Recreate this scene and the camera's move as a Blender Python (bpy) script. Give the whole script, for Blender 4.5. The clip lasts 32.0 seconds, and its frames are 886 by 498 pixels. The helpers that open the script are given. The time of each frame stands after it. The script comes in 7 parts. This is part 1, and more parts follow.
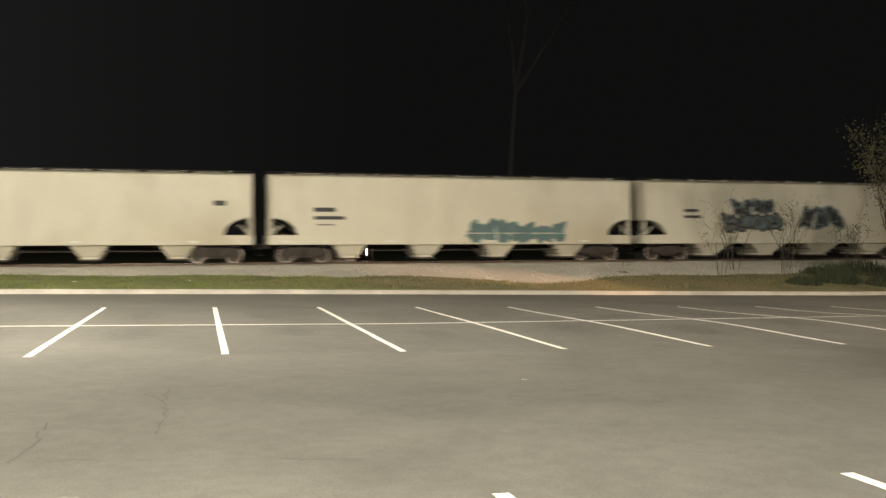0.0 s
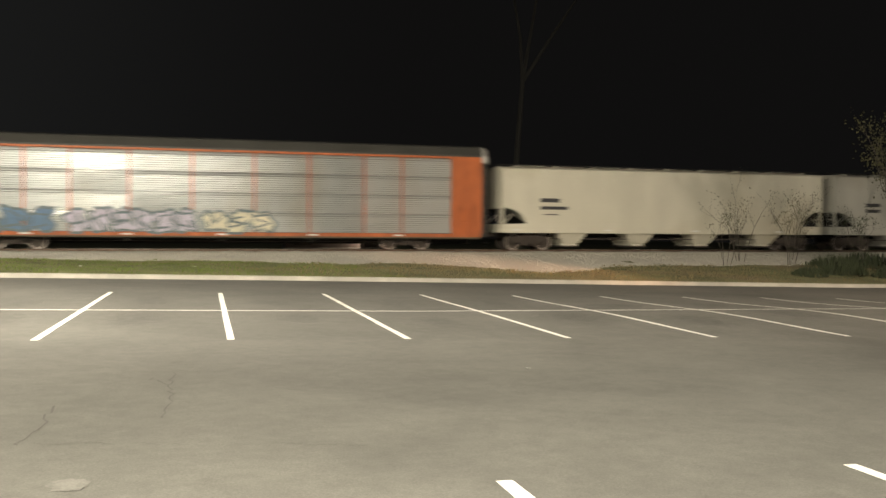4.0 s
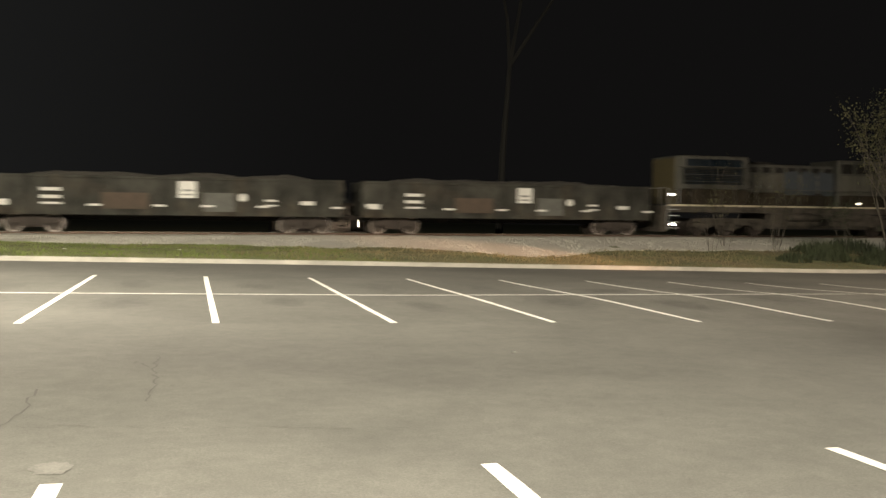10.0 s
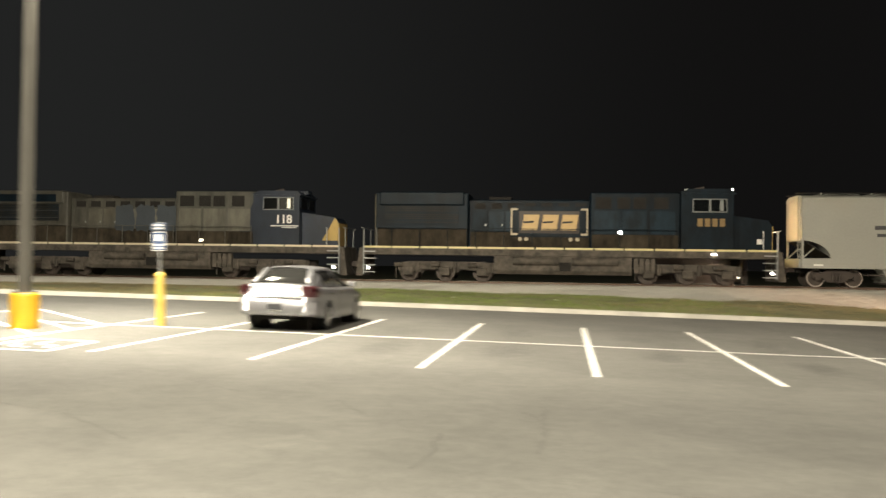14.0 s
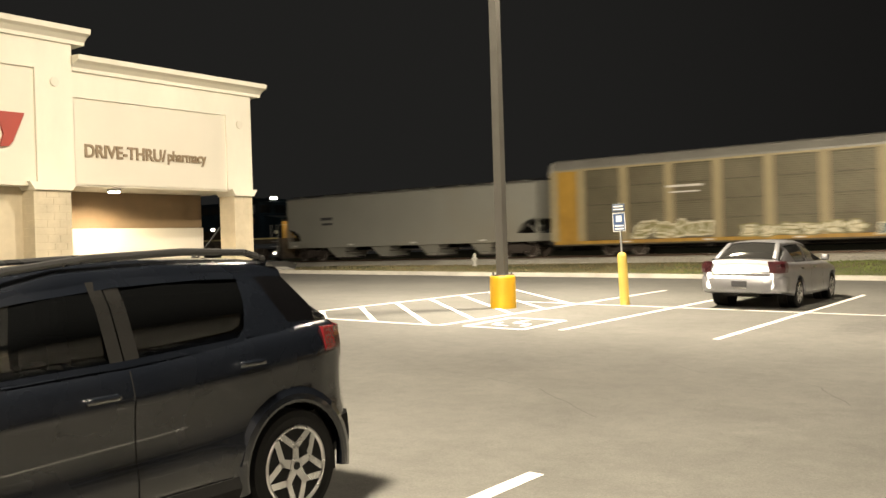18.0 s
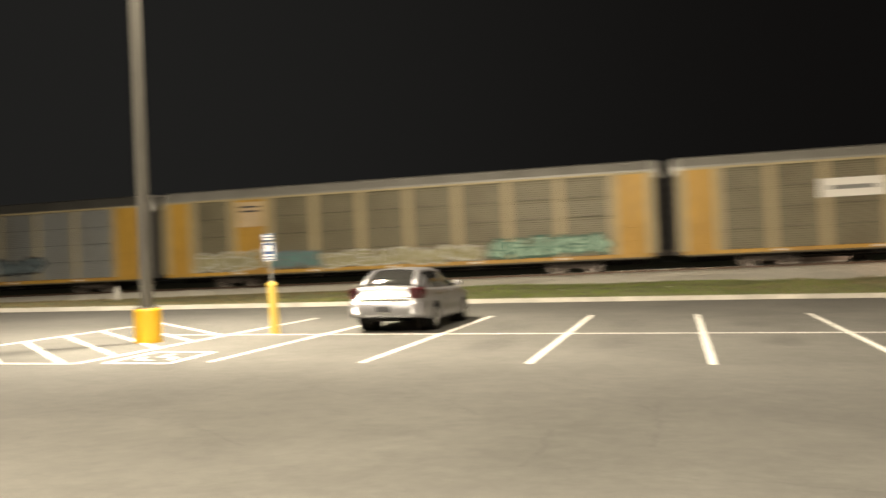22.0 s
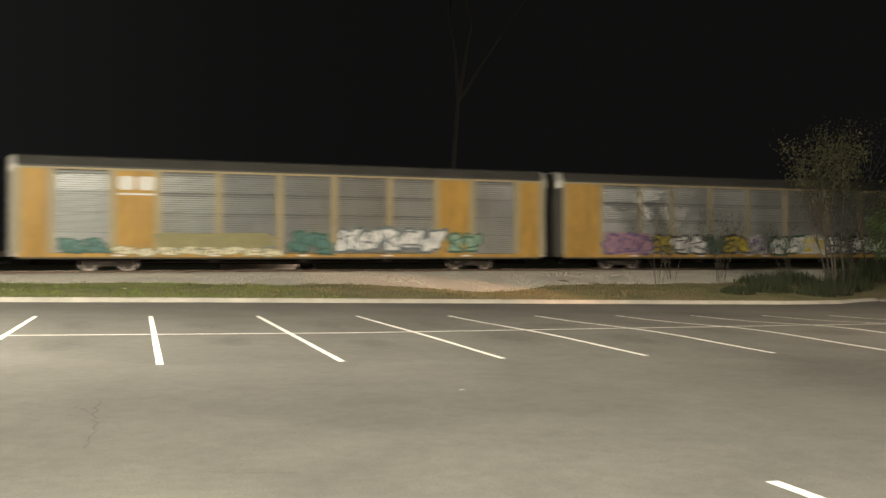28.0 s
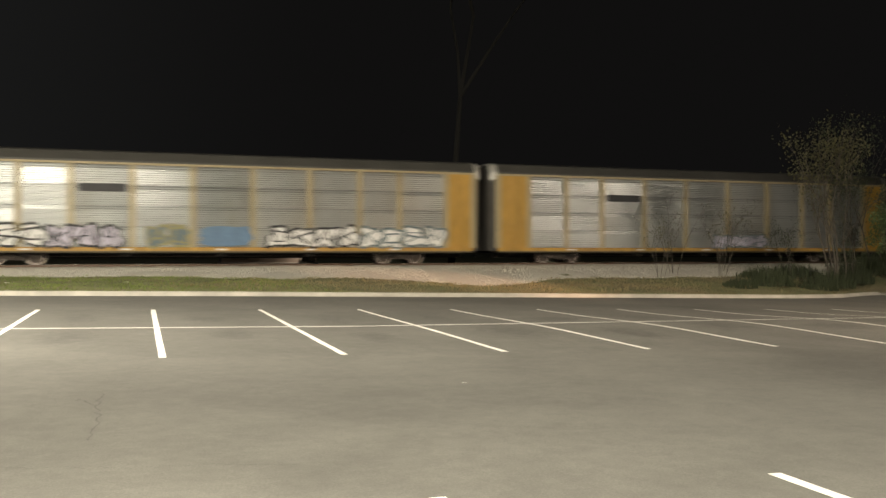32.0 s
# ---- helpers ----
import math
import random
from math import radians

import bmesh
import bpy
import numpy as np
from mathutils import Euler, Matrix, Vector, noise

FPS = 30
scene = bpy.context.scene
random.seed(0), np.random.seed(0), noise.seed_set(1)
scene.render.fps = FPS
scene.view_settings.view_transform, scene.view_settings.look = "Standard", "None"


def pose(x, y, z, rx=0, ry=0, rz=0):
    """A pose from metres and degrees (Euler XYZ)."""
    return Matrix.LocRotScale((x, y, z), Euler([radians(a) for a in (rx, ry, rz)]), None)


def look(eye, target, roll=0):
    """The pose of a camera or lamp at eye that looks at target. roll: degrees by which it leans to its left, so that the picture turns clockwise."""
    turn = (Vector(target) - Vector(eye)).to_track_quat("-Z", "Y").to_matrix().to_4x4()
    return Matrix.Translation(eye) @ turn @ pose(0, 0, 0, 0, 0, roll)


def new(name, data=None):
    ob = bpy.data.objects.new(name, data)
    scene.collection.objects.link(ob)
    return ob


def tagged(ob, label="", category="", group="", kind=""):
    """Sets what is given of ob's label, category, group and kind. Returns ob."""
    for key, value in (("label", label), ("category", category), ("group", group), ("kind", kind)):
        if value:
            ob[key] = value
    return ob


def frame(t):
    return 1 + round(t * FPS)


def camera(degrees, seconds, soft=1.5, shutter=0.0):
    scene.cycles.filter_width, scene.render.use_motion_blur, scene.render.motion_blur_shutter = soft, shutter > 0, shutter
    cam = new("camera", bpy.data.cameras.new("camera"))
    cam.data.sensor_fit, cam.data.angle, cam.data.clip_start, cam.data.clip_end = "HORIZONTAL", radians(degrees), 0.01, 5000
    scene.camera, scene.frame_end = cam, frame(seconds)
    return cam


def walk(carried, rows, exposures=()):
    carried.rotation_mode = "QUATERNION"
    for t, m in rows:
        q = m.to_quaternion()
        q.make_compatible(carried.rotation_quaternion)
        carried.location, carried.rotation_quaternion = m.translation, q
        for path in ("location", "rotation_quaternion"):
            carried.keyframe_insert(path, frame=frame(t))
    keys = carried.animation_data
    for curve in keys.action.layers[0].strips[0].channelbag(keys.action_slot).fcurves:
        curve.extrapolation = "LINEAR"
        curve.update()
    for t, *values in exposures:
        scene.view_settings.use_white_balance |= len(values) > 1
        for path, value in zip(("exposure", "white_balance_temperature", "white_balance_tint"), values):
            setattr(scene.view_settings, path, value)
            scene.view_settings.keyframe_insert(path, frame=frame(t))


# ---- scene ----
cam = camera(52.7, 32.0, shutter=0.8)
PATH = [
    (0, (-0.353, -13.831, 1.627), (0.17, -11.901, 1.619), -0.2),
    (0.5, (-0.36, -13.828, 1.629), (0.163, -11.897, 1.617), -0.1),
    (1, (-0.378, -13.841, 1.633), (0.148, -11.912, 1.613), 0.0),
    (1.5, (-0.356, -13.827, 1.625), (0.168, -11.897, 1.602), 0.1),
    (2, (-0.364, -13.831, 1.625), (0.161, -11.901, 1.599), 0.2),
    (2.5, (-0.363, -13.828, 1.623), (0.163, -11.899, 1.591), 0.3),
    (3, (-0.365, -13.843, 1.631), (0.16, -11.913, 1.598), 0.3),
    (3.5, (-0.361, -13.84, 1.624), (0.159, -11.909, 1.591), 0.4),
    (5.5, (-0.369, -13.841, 1.626), (0.121, -11.902, 1.586), -0.1),
    (6, (-0.351, -13.832, 1.615), (0.141, -11.894, 1.576), -0.2),
    (6.5, (-0.358, -13.821, 1.618), (0.146, -11.885, 1.576), -0.3),
    (7, (-0.367, -13.83, 1.623), (0.146, -11.897, 1.577), -0.1),
    (7.5, (-0.367, -13.835, 1.628), (0.155, -11.905, 1.581), 0.1),
    (8, (-0.351, -13.816, 1.615), (0.174, -11.887, 1.561), 0.2),
    (8.5, (-0.346, -13.808, 1.611), (0.183, -11.88, 1.553), 0.3),
    (9, (-0.362, -13.824, 1.62), (0.176, -11.898, 1.558), 0.5),
    (9.5, (-0.362, -13.834, 1.622), (0.176, -11.909, 1.556), 0.5),
    (10, (-0.353, -13.825, 1.618), (0.188, -11.901, 1.549), 0.6),
    (10.5, (-0.354, -13.815, 1.621), (0.193, -11.892, 1.551), 0.6),
    (11, (-0.358, -13.823, 1.626), (0.18, -11.898, 1.562), 0.7),
    (11.5, (-0.378, -13.83, 1.637), (0.14, -11.899, 1.584), 1.0),
    (12, (-0.367, -13.831, 1.633), (0.138, -11.896, 1.6), 1.1),
    (12.5, (-0.389, -13.854, 1.647), (0.092, -11.913, 1.63), 1.3),
    (13, (-0.446, -13.808, 1.65), (-0.059, -11.845, 1.643), 1.5),
    (13.5, (-0.499, -13.854, 1.655), (-0.507, -11.854, 1.683), 1.4),
    (14, (-0.52, -13.81, 1.706), (-0.789, -11.828, 1.737), 0.8),
    (14.5, (-0.446, -13.877, 1.688), (-0.991, -11.953, 1.722), 0.6),
    (15, (-0.485, -13.773, 1.695), (-1.233, -11.918, 1.732), -0.5),
    (15.5, (-0.415, -13.884, 1.68), (-1.249, -12.067, 1.715), -0.9),
    (17.5, (-0.558, -13.663, 1.741), (-1.696, -12.019, 1.736), -1.8),
    (18, (-0.554, -13.673, 1.746), (-1.747, -12.068, 1.733), -1.8),
    (18.5, (-0.521, -13.693, 1.751), (-1.695, -12.074, 1.726), -2.0),
    (19, (-0.494, -13.736, 1.752), (-1.635, -12.094, 1.718), -2.4),
    (19.5, (-0.47, -13.747, 1.751), (-1.49, -12.026, 1.732), -2.5),
    (20, (-0.486, -13.745, 1.723), (-1.423, -11.978, 1.738), -2.9),
    (20.5, (-0.487, -13.737, 1.716), (-1.312, -11.915, 1.742), -3.0),
    (21, (-0.498, -13.743, 1.693), (-1.189, -11.866, 1.727), -2.6),
    (21.5, (-0.494, -13.757, 1.7), (-1.175, -11.877, 1.736), -2.5),
    (22, (-0.449, -13.732, 1.712), (-0.953, -11.797, 1.738), -2.6),
    (22.5, (-0.418, -13.713, 1.685), (-0.619, -11.723, 1.69), -2.7),
    (23, (-0.329, -13.652, 1.672), (-0.288, -11.652, 1.66), -3.1),
    (23.5, (-0.252, -13.558, 1.685), (-0.071, -11.566, 1.696), -2.5),
    (24, (-0.327, -13.616, 1.686), (0.193, -11.685, 1.721), -1.5),
    (24.4, (-0.252, -13.754, 1.645), (0.304, -11.833, 1.666), -1.3),
    (24.5, (-0.233, -13.778, 1.652), (0.34, -11.862, 1.669), -1.5),
    (25, (-0.22, -13.77, 1.641), (0.458, -11.888, 1.657), -0.9),
    (25.5, (-0.245, -13.779, 1.646), (0.424, -11.894, 1.654), -0.5),
    (27.5, (-0.286, -13.853, 1.651), (0.344, -11.955, 1.66), 0.1),
    (28, (-0.31, -13.866, 1.663), (0.335, -11.973, 1.672), 0.1),
    (28.5, (-0.295, -13.869, 1.657), (0.335, -11.97, 1.669), 0.0),
    (29, (-0.298, -13.848, 1.657), (0.33, -11.949, 1.661), 0.0),
    (29.5, (-0.313, -13.872, 1.663), (0.33, -11.978, 1.658), 0.1),
    (30, (-0.293, -13.871, 1.657), (0.341, -11.974, 1.655), 0.1),
    (30.5, (-0.286, -13.835, 1.646), (0.355, -11.94, 1.646), 0.2),
    (31, (-0.267, -13.841, 1.639), (0.372, -11.946, 1.642), 0.1),
    (31.5, (-0.321, -13.861, 1.655), (0.325, -11.968, 1.652), 0.1),
    (32, (-0.312, -13.86, 1.647), (0.329, -11.965, 1.643), 0.1),
]
walk(cam, [(t, look(e, a, r)) for t, e, a, r in PATH], [(0, 0, 6500, 10), (3.5, 0, 6500, 10), (5.5, -0.1, 6500, 10), (8, -0.1, 6500, 10), (9.5, 0.03, 6500, 10), (11, 0.1, 6500, 10), (12, 0.1, 6500, 10), (13.5, 0.2, 6500, 10), (14.5, 0.22, 6500, 10), (15.5, 0.06, 6500, 10), (17.5, -0.03, 6950, 13), (24, -0.03, 6950, 13), (25, 0.06, 6650, 11), (28, 0.04, 6500, 10), (32, 0.04, 6500, 10)])
# ---- body ----
# world and lights
world = bpy.data.worlds.new("night")
scene.world = world
world.use_nodes = True
bg = world.node_tree.nodes["Background"]
bg.inputs[1].default_value = 0.82
# night sky, paler towards the west
wn = world.node_tree
w_tc, w_xyz, w_map, w_mix = (wn.nodes.new(k) for k in ("ShaderNodeTexCoord", "ShaderNodeSeparateXYZ", "ShaderNodeMapRange", "ShaderNodeMix"))
w_map.interpolation_type = "SMOOTHSTEP"
for k, v in (("From Min", -0.62), ("From Max", 0.25), ("To Min", 1.0), ("To Max", 0.0)):
    w_map.inputs[k].default_value = v
w_mix.data_type = "RGBA"
w_mix.inputs[6].default_value = (0.0060, 0.0057, 0.0055, 1)
w_mix.inputs[7].default_value = (0.0165, 0.0170, 0.0165, 1)
wn.links.new(w_tc.outputs["Generated"], w_xyz.inputs[0])
wn.links.new(w_xyz.outputs["X"], w_map.inputs["Value"])
wn.links.new(w_map.outputs["Result"], w_mix.inputs[0])
wn.links.new(w_mix.outputs[2], bg.inputs[0])


def spot(name, at, aim, watts, colour, cone=160, blend=0.5, radius=0.25):
    d = bpy.data.lights.new(name, "SPOT")
    d.energy, d.color, d.spot_size, d.spot_blend, d.shadow_soft_size = watts, colour, radians(cone), blend, radius
    ob = new(name, d)
    ob.matrix_world = look(at, aim)
    return ob


LED = (1.0, 0.905, 0.71)
spot("lot_spot_light", (-11.0, 4.3, 12.1), (-7.0, 16.0, 0.0), 21500, LED)
spot("lot_spot_light", (-11.6, 2.5, 12.1), (-8.0, -8.0, 0.0), 4500, LED)
spot("lot_spot_light", (-12.5, 3.4, 12.1), (-24.0, 1.0, 3.0), 6000, (1.0, 0.94, 0.82))
# unseen spot added above the near stalls; no pole carries it
spot("lot_spot_light", (-4.2, -14.6, 12.1), (-4.6, -6.0, 0.0), 29000, LED, 150, 0.6, 0.8)
spot("lot_spot_light", (44.0, -6.0, 12.1), (28.0, 5.0, 0.0), 15500, (1.0, 0.86, 0.68), 124, 0.7)
# unseen warm spot added for the pool at the lot's right edge
spot("lot_spot_light", (30.0, -6.0, 12.1), (23.0, 3.0, 0.0), 11000, (1.0, 0.76, 0.50), 96, 0.9)
# narrow unseen spot added to warm one patch of verge and ballast
spot("verge_warm_fill", (30.0, -6.0, 12.1), (13.2, 23.2, 0.0), 42000, (1.0, 0.52, 0.29), 13, 0.9)
spot("shed_lamp_light", (8.86, 36.72, 1.35), (6.2, 37.0, 1.15), 120, (1.0, 0.82, 0.66), 80, 0.6, 0.06)
spot("canopy_lamp_light", (-24.65, 2.16, 3.55), (-24.65, 2.17, 0.0), 900, (1.0, 0.86, 0.62), 165, 0.4, 0.12)


# materials
def mat(name, colour, rough=0.7, metal=0.0, vary=0.25, scale=3.0, fine=60.0, bump=0.0, dirt=None, dirt_amount=0.0, emit=0.0, coat=0.0, stretch=(1, 1, 1), uneven=0.12):
    m = bpy.data.materials.new(name)
    m.use_nodes = True
    nt = m.node_tree
    p = nt.nodes["Principled BSDF"]
    p.inputs["Roughness"].default_value, p.inputs["Metallic"].default_value = rough, metal
    p.inputs["Coat Weight"].default_value = coat
    c = (*colour, 1)
    tc = nt.nodes.new("ShaderNodeTexCoord")
    mp = nt.nodes.new("ShaderNodeMapping")
    mp.inputs["Scale"].default_value = stretch
    nt.links.new(tc.outputs["Object"], mp.inputs["Vector"])
    def noise_node(s, detail=4):
        n = nt.nodes.new("ShaderNodeTexNoise")
        n.inputs["Scale"].default_value, n.inputs["Detail"].default_value = s, detail
        nt.links.new(mp.outputs["Vector"], n.inputs["Vector"])
        return n
    big, small = noise_node(scale), noise_node(fine, 2)
    def mix(a, b, fac, kind="MIX"):
        x = nt.nodes.new("ShaderNodeMix")
        x.data_type, x.blend_type = "RGBA", kind
        for k, v in ((6, a), (7, b)):
            if isinstance(v, tuple):
                x.inputs[k].default_value = v
            else:
                nt.links.new(v, x.inputs[k])
        if isinstance(fac, float):
            x.inputs[0].default_value = fac
        else:
            nt.links.new(fac, x.inputs[0])
        return x.outputs[2]
    def ramp(src, lo, hi):
        r = nt.nodes.new("ShaderNodeMapRange")
        r.inputs["From Min"].default_value, r.inputs["From Max"].default_value = lo, hi
        nt.links.new(src, r.inputs["Value"])
        return r.outputs["Result"]
    lo = tuple(max(0.0, v * (1 - vary)) for v in colour) + (1,)
    hi = tuple(min(1.0, v * (1 + vary)) for v in colour) + (1,)
    col = mix(lo, hi, ramp(big.outputs["Fac"], 0.3, 0.7))
    col = mix(col, mix(lo, hi, ramp(small.outputs["Fac"], 0.3, 0.7)), 0.4)
    if dirt:
        d = noise_node(scale * 0.37, 6)
        col = mix(col, (*dirt, 1), ramp(d.outputs["Fac"], 0.62 - dirt_amount * 0.3, 0.78))
    nt.links.new(col, p.inputs["Base Color"])
    rr = nt.nodes.new("ShaderNodeMapRange")
    rr.inputs["To Min"].default_value, rr.inputs["To Max"].default_value = max(0.02, rough - uneven), min(1.0, rough + uneven)
    nt.links.new(big.outputs["Fac"], rr.inputs["Value"])
    nt.links.new(rr.outputs["Result"], p.inputs["Roughness"])
    if bump:
        b = nt.nodes.new("ShaderNodeBump")
        b.inputs["Strength"].default_value, b.inputs["Distance"].default_value = 0.6, bump
        nt.links.new(small.outputs["Fac"], b.inputs["Height"])
        nt.links.new(b.outputs["Normal"], p.inputs["Normal"])
    if emit:
        p.inputs["Emission Color"].default_value = c
        p.inputs["Emission Strength"].default_value = emit
    return m


def glass(name, tint=(0.03, 0.035, 0.04), rough=0.03):
    m = bpy.data.materials.new(name)
    m.use_nodes = True
    p = m.node_tree.nodes["Principled BSDF"]
    p.inputs["Base Color"].default_value = (*tint, 1)
    p.inputs["Roughness"].default_value = rough
    p.inputs["Transmission Weight"].default_value = 0.0
    p.inputs["Specular IOR Level"].default_value = 0.6
    return m


ASPHALT = mat("asphalt", (0.130, 0.128, 0.117), 0.88, vary=0.13, scale=0.35, fine=45, bump=0.004, dirt=(0.092, 0.090, 0.084), dirt_amount=0.30)


def add_layer(m, scale, detail, low, high, lo_pos=0.35, hi_pos=0.65, stretch=(1, 1, 1)):
    """Multiplies one more scale of mottling into a material's colour."""
    nt = m.node_tree
    p = nt.nodes["Principled BSDF"]
    src = p.inputs["Base Color"].links[0].from_socket
    tc, mp = nt.nodes.new("ShaderNodeTexCoord"), nt.nodes.new("ShaderNodeMapping")
    mp.inputs["Scale"].default_value = stretch
    n = nt.nodes.new("ShaderNodeTexNoise")
    n.inputs["Scale"].default_value, n.inputs["Detail"].default_value, n.inputs["Roughness"].default_value = scale, detail, 0.65
    q = nt.nodes.new("ShaderNodeMapRange")
    for k, v in (("From Min", lo_pos), ("From Max", hi_pos), ("To Min", low), ("To Max", high)):
        q.inputs[k].default_value = v
    x = nt.nodes.new("ShaderNodeMix")
    x.data_type, x.blend_type = "RGBA", "MULTIPLY"
    x.inputs[0].default_value = 1.0
    nt.links.new(tc.outputs["Object"], mp.inputs["Vector"])
    nt.links.new(mp.outputs["Vector"], n.inputs["Vector"])
    nt.links.new(n.outputs["Fac"], q.inputs["Value"])
    nt.links.new(src, x.inputs[6])
    nt.links.new(q.outputs["Result"], x.inputs[7])
    nt.links.new(x.outputs[2], p.inputs["Base Color"])


add_layer(ASPHALT, 5.0, 8, 0.91, 1.08)
add_layer(ASPHALT, 1.1, 5, 0.94, 1.05, stretch=(0.8, 1.1, 1))
add_layer(ASPHALT, 0.22, 4, 0.86, 1.08)
add_layer(ASPHALT, 60.0, 3, 0.87, 1.13)
PAINT = mat("road_paint", (0.80, 0.79, 0.75), 0.7, vary=0.10, scale=1.2, fine=30, dirt=(0.46, 0.45, 0.42), dirt_amount=0.15)
CONCRETE = mat("kerb_concrete", (0.46, 0.44, 0.39), 0.85, vary=0.15, scale=1.5, fine=40, bump=0.004)
GRASS = mat("grass_soil", (0.15, 0.16, 0.075), 0.95, vary=0.5, scale=0.7, fine=14, bump=0.02, dirt=(0.23, 0.18, 0.115), dirt_amount=0.45)
BLADE_G = mat("grass_green", (0.145, 0.180, 0.048), 0.8, vary=0.4, scale=0.5, fine=8)
BLADE_D = mat("grass_dry", (0.20, 0.165, 0.085), 0.85, vary=0.35, scale=0.6, fine=8)
BALLAST = mat("ballast_stone", (0.56, 0.54, 0.485), 0.92, vary=0.20, scale=7, fine=22, bump=0.012)
RAIL = mat("rail_steel", (0.11, 0.075, 0.055), 0.5, 0.6, vary=0.2)
RAILTOP = mat("rail_head_polished", (0.62, 0.60, 0.57), 0.22, 1.0, vary=0.05)
TIE = mat("tie_timber", (0.075, 0.060, 0.048), 0.9, vary=0.3, scale=5, stretch=(1, 6, 1))
HOPPER = mat("hopper_cream_paint", (0.66, 0.63, 0.53), 0.6, vary=0.06, scale=0.5, fine=10, dirt=(0.50, 0.45, 0.34), dirt_amount=0.30)
HOPPER_G = mat("hopper_grey_paint", (0.54, 0.53, 0.48), 0.6, vary=0.07, scale=0.5, fine=10, dirt=(0.40, 0.36, 0.29), dirt_amount=0.35)
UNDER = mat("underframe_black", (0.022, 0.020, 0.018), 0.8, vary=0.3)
BOGIE = mat("bogie_rusty_steel", (0.052, 0.041, 0.035), 0.8, vary=0.35, scale=4)
WHEEL = mat("wheel_steel", (0.065, 0.052, 0.044), 0.55, 0.4, vary=0.3)
TREAD = mat("wheel_tread_polished", (0.40, 0.36, 0.33), 0.40, 0.55, vary=0.15)
YELLOW_P = mat("autorack_yellow_paint", (0.46, 0.27, 0.050), 0.55, vary=0.10, scale=0.8, dirt=(0.36, 0.20, 0.06), dirt_amount=0.3)
ORANGE_P = mat("autorack_orange_paint", (0.50, 0.13, 0.035), 0.55, vary=0.1, scale=0.8, dirt=(0.28, 0.09, 0.04), dirt_amount=0.3)
GALV = mat("galvanised_panel", (0.40, 0.415, 0.415), 0.34, 0.64, vary=0.07, scale=0.9, dirt=(0.35, 0.33, 0.29), dirt_amount=0.15, uneven=0.03, stretch=(1, 1, 0.3))
# lighter copy: lamp reflections on the sheets put into the base colour
GALV_B = mat("galvanised_panel_lightened", (0.46, 0.475, 0.475), 0.38, 0.64, vary=0.05, scale=0.9, dirt=(0.42, 0.41, 0.38), dirt_amount=0.1, uneven=0.03, stretch=(1, 1, 0.3))
GALV_D = mat("galvanised_panel_dark", (0.25, 0.26, 0.26), 0.38, 0.5, vary=0.08, scale=0.9, dirt=(0.2, 0.19, 0.165), dirt_amount=0.2, uneven=0.04, stretch=(1, 1, 0.3))
PANEL_O = mat("olive_tan_panel", (0.165, 0.148, 0.102), 0.5, 0.15, vary=0.18, scale=1.0, dirt=(0.12, 0.10, 0.065), dirt_amount=0.4)
ENDDOOR = mat("end_door_dark_paint", (0.055, 0.052, 0.048), 0.6, 0.1, vary=0.2, scale=1.2, dirt=(0.08, 0.07, 0.06), dirt_amount=0.35)
ROOF_CAP = mat("roof_cap_pale_steel", (0.46, 0.45, 0.42), 0.45, 0.3, vary=0.15)
SILL_D = mat("autorack_sill_dark", (0.10, 0.080, 0.050), 0.7, vary=0.3)
POST_T = mat("autorack_tan_post", (0.36, 0.30, 0.18), 0.6, vary=0.1)
ROOF_D = mat("autorack_roof_dark", (0.068, 0.066, 0.060), 0.6, 0.2, vary=0.2, scale=1)
ROOF_G = mat("autorack_roof_steel", (0.27, 0.262, 0.24), 0.5, 0.3, vary=0.15, scale=1)
GOND = mat("gondola_brown_paint", (0.046, 0.045, 0.039), 0.75, vary=0.3, scale=1.5, dirt=(0.075, 0.06, 0.045), dirt_amount=0.4)
WHITE_P = mat("white_stencil_paint", (0.72, 0.71, 0.68), 0.6, vary=0.1)
DARK_P = mat("dark_stencil_paint", (0.05, 0.05, 0.055), 0.7, vary=0.2)
LOCO_G = mat("loco_grey_paint", (0.082, 0.080, 0.066), 0.55, vary=0.2, scale=1, dirt=(0.060, 0.052, 0.040), dirt_amount=0.6)
LOCO_B = mat("loco_navy_paint", (0.0040, 0.0095, 0.0155), 0.5, vary=0.3, scale=1, dirt=(0.007, 0.011, 0.014), dirt_amount=0.4)
LOCO_T = mat("loco_teal_blue_door", (0.0075, 0.0175, 0.027), 0.45, vary=0.35, scale=1.2, dirt=(0.005, 0.010, 0.014), dirt_amount=0.5)
LOCO_P = mat("loco_pale_grey_panel", (0.118, 0.112, 0.090), 0.55, vary=0.2, scale=1, dirt=(0.085, 0.075, 0.055), dirt_amount=0.5)
DARK_BROWN = mat("loco_dark_brown", (0.034, 0.027, 0.019), 0.85, vary=0.4, scale=1.6, dirt=(0.062, 0.052, 0.038), dirt_amount=0.35)
LOCO_C = mat("loco_blue_paint", (0.007, 0.0135, 0.028), 0.45, vary=0.2, scale=1, dirt=(0.020, 0.026, 0.036), dirt_amount=0.3)
LOCO_Y = mat("loco_yellow_paint", (0.40, 0.27, 0.075), 0.5, vary=0.12)
LOCO_E = mat("loco_end_faded_yellow", (0.10, 0.082, 0.042), 0.6, vary=0.25)
LOCO_U = mat("loco_truck_grey", (0.078, 0.066, 0.053), 0.8, vary=0.3, scale=3)
LAMP_ON = mat("lit_lens", (1.0, 0.93, 0.80), 0.3, emit=14.0)
LAMP_DIM = mat("lit_marker", (1.0, 0.88, 0.70), 0.3, emit=5.0)
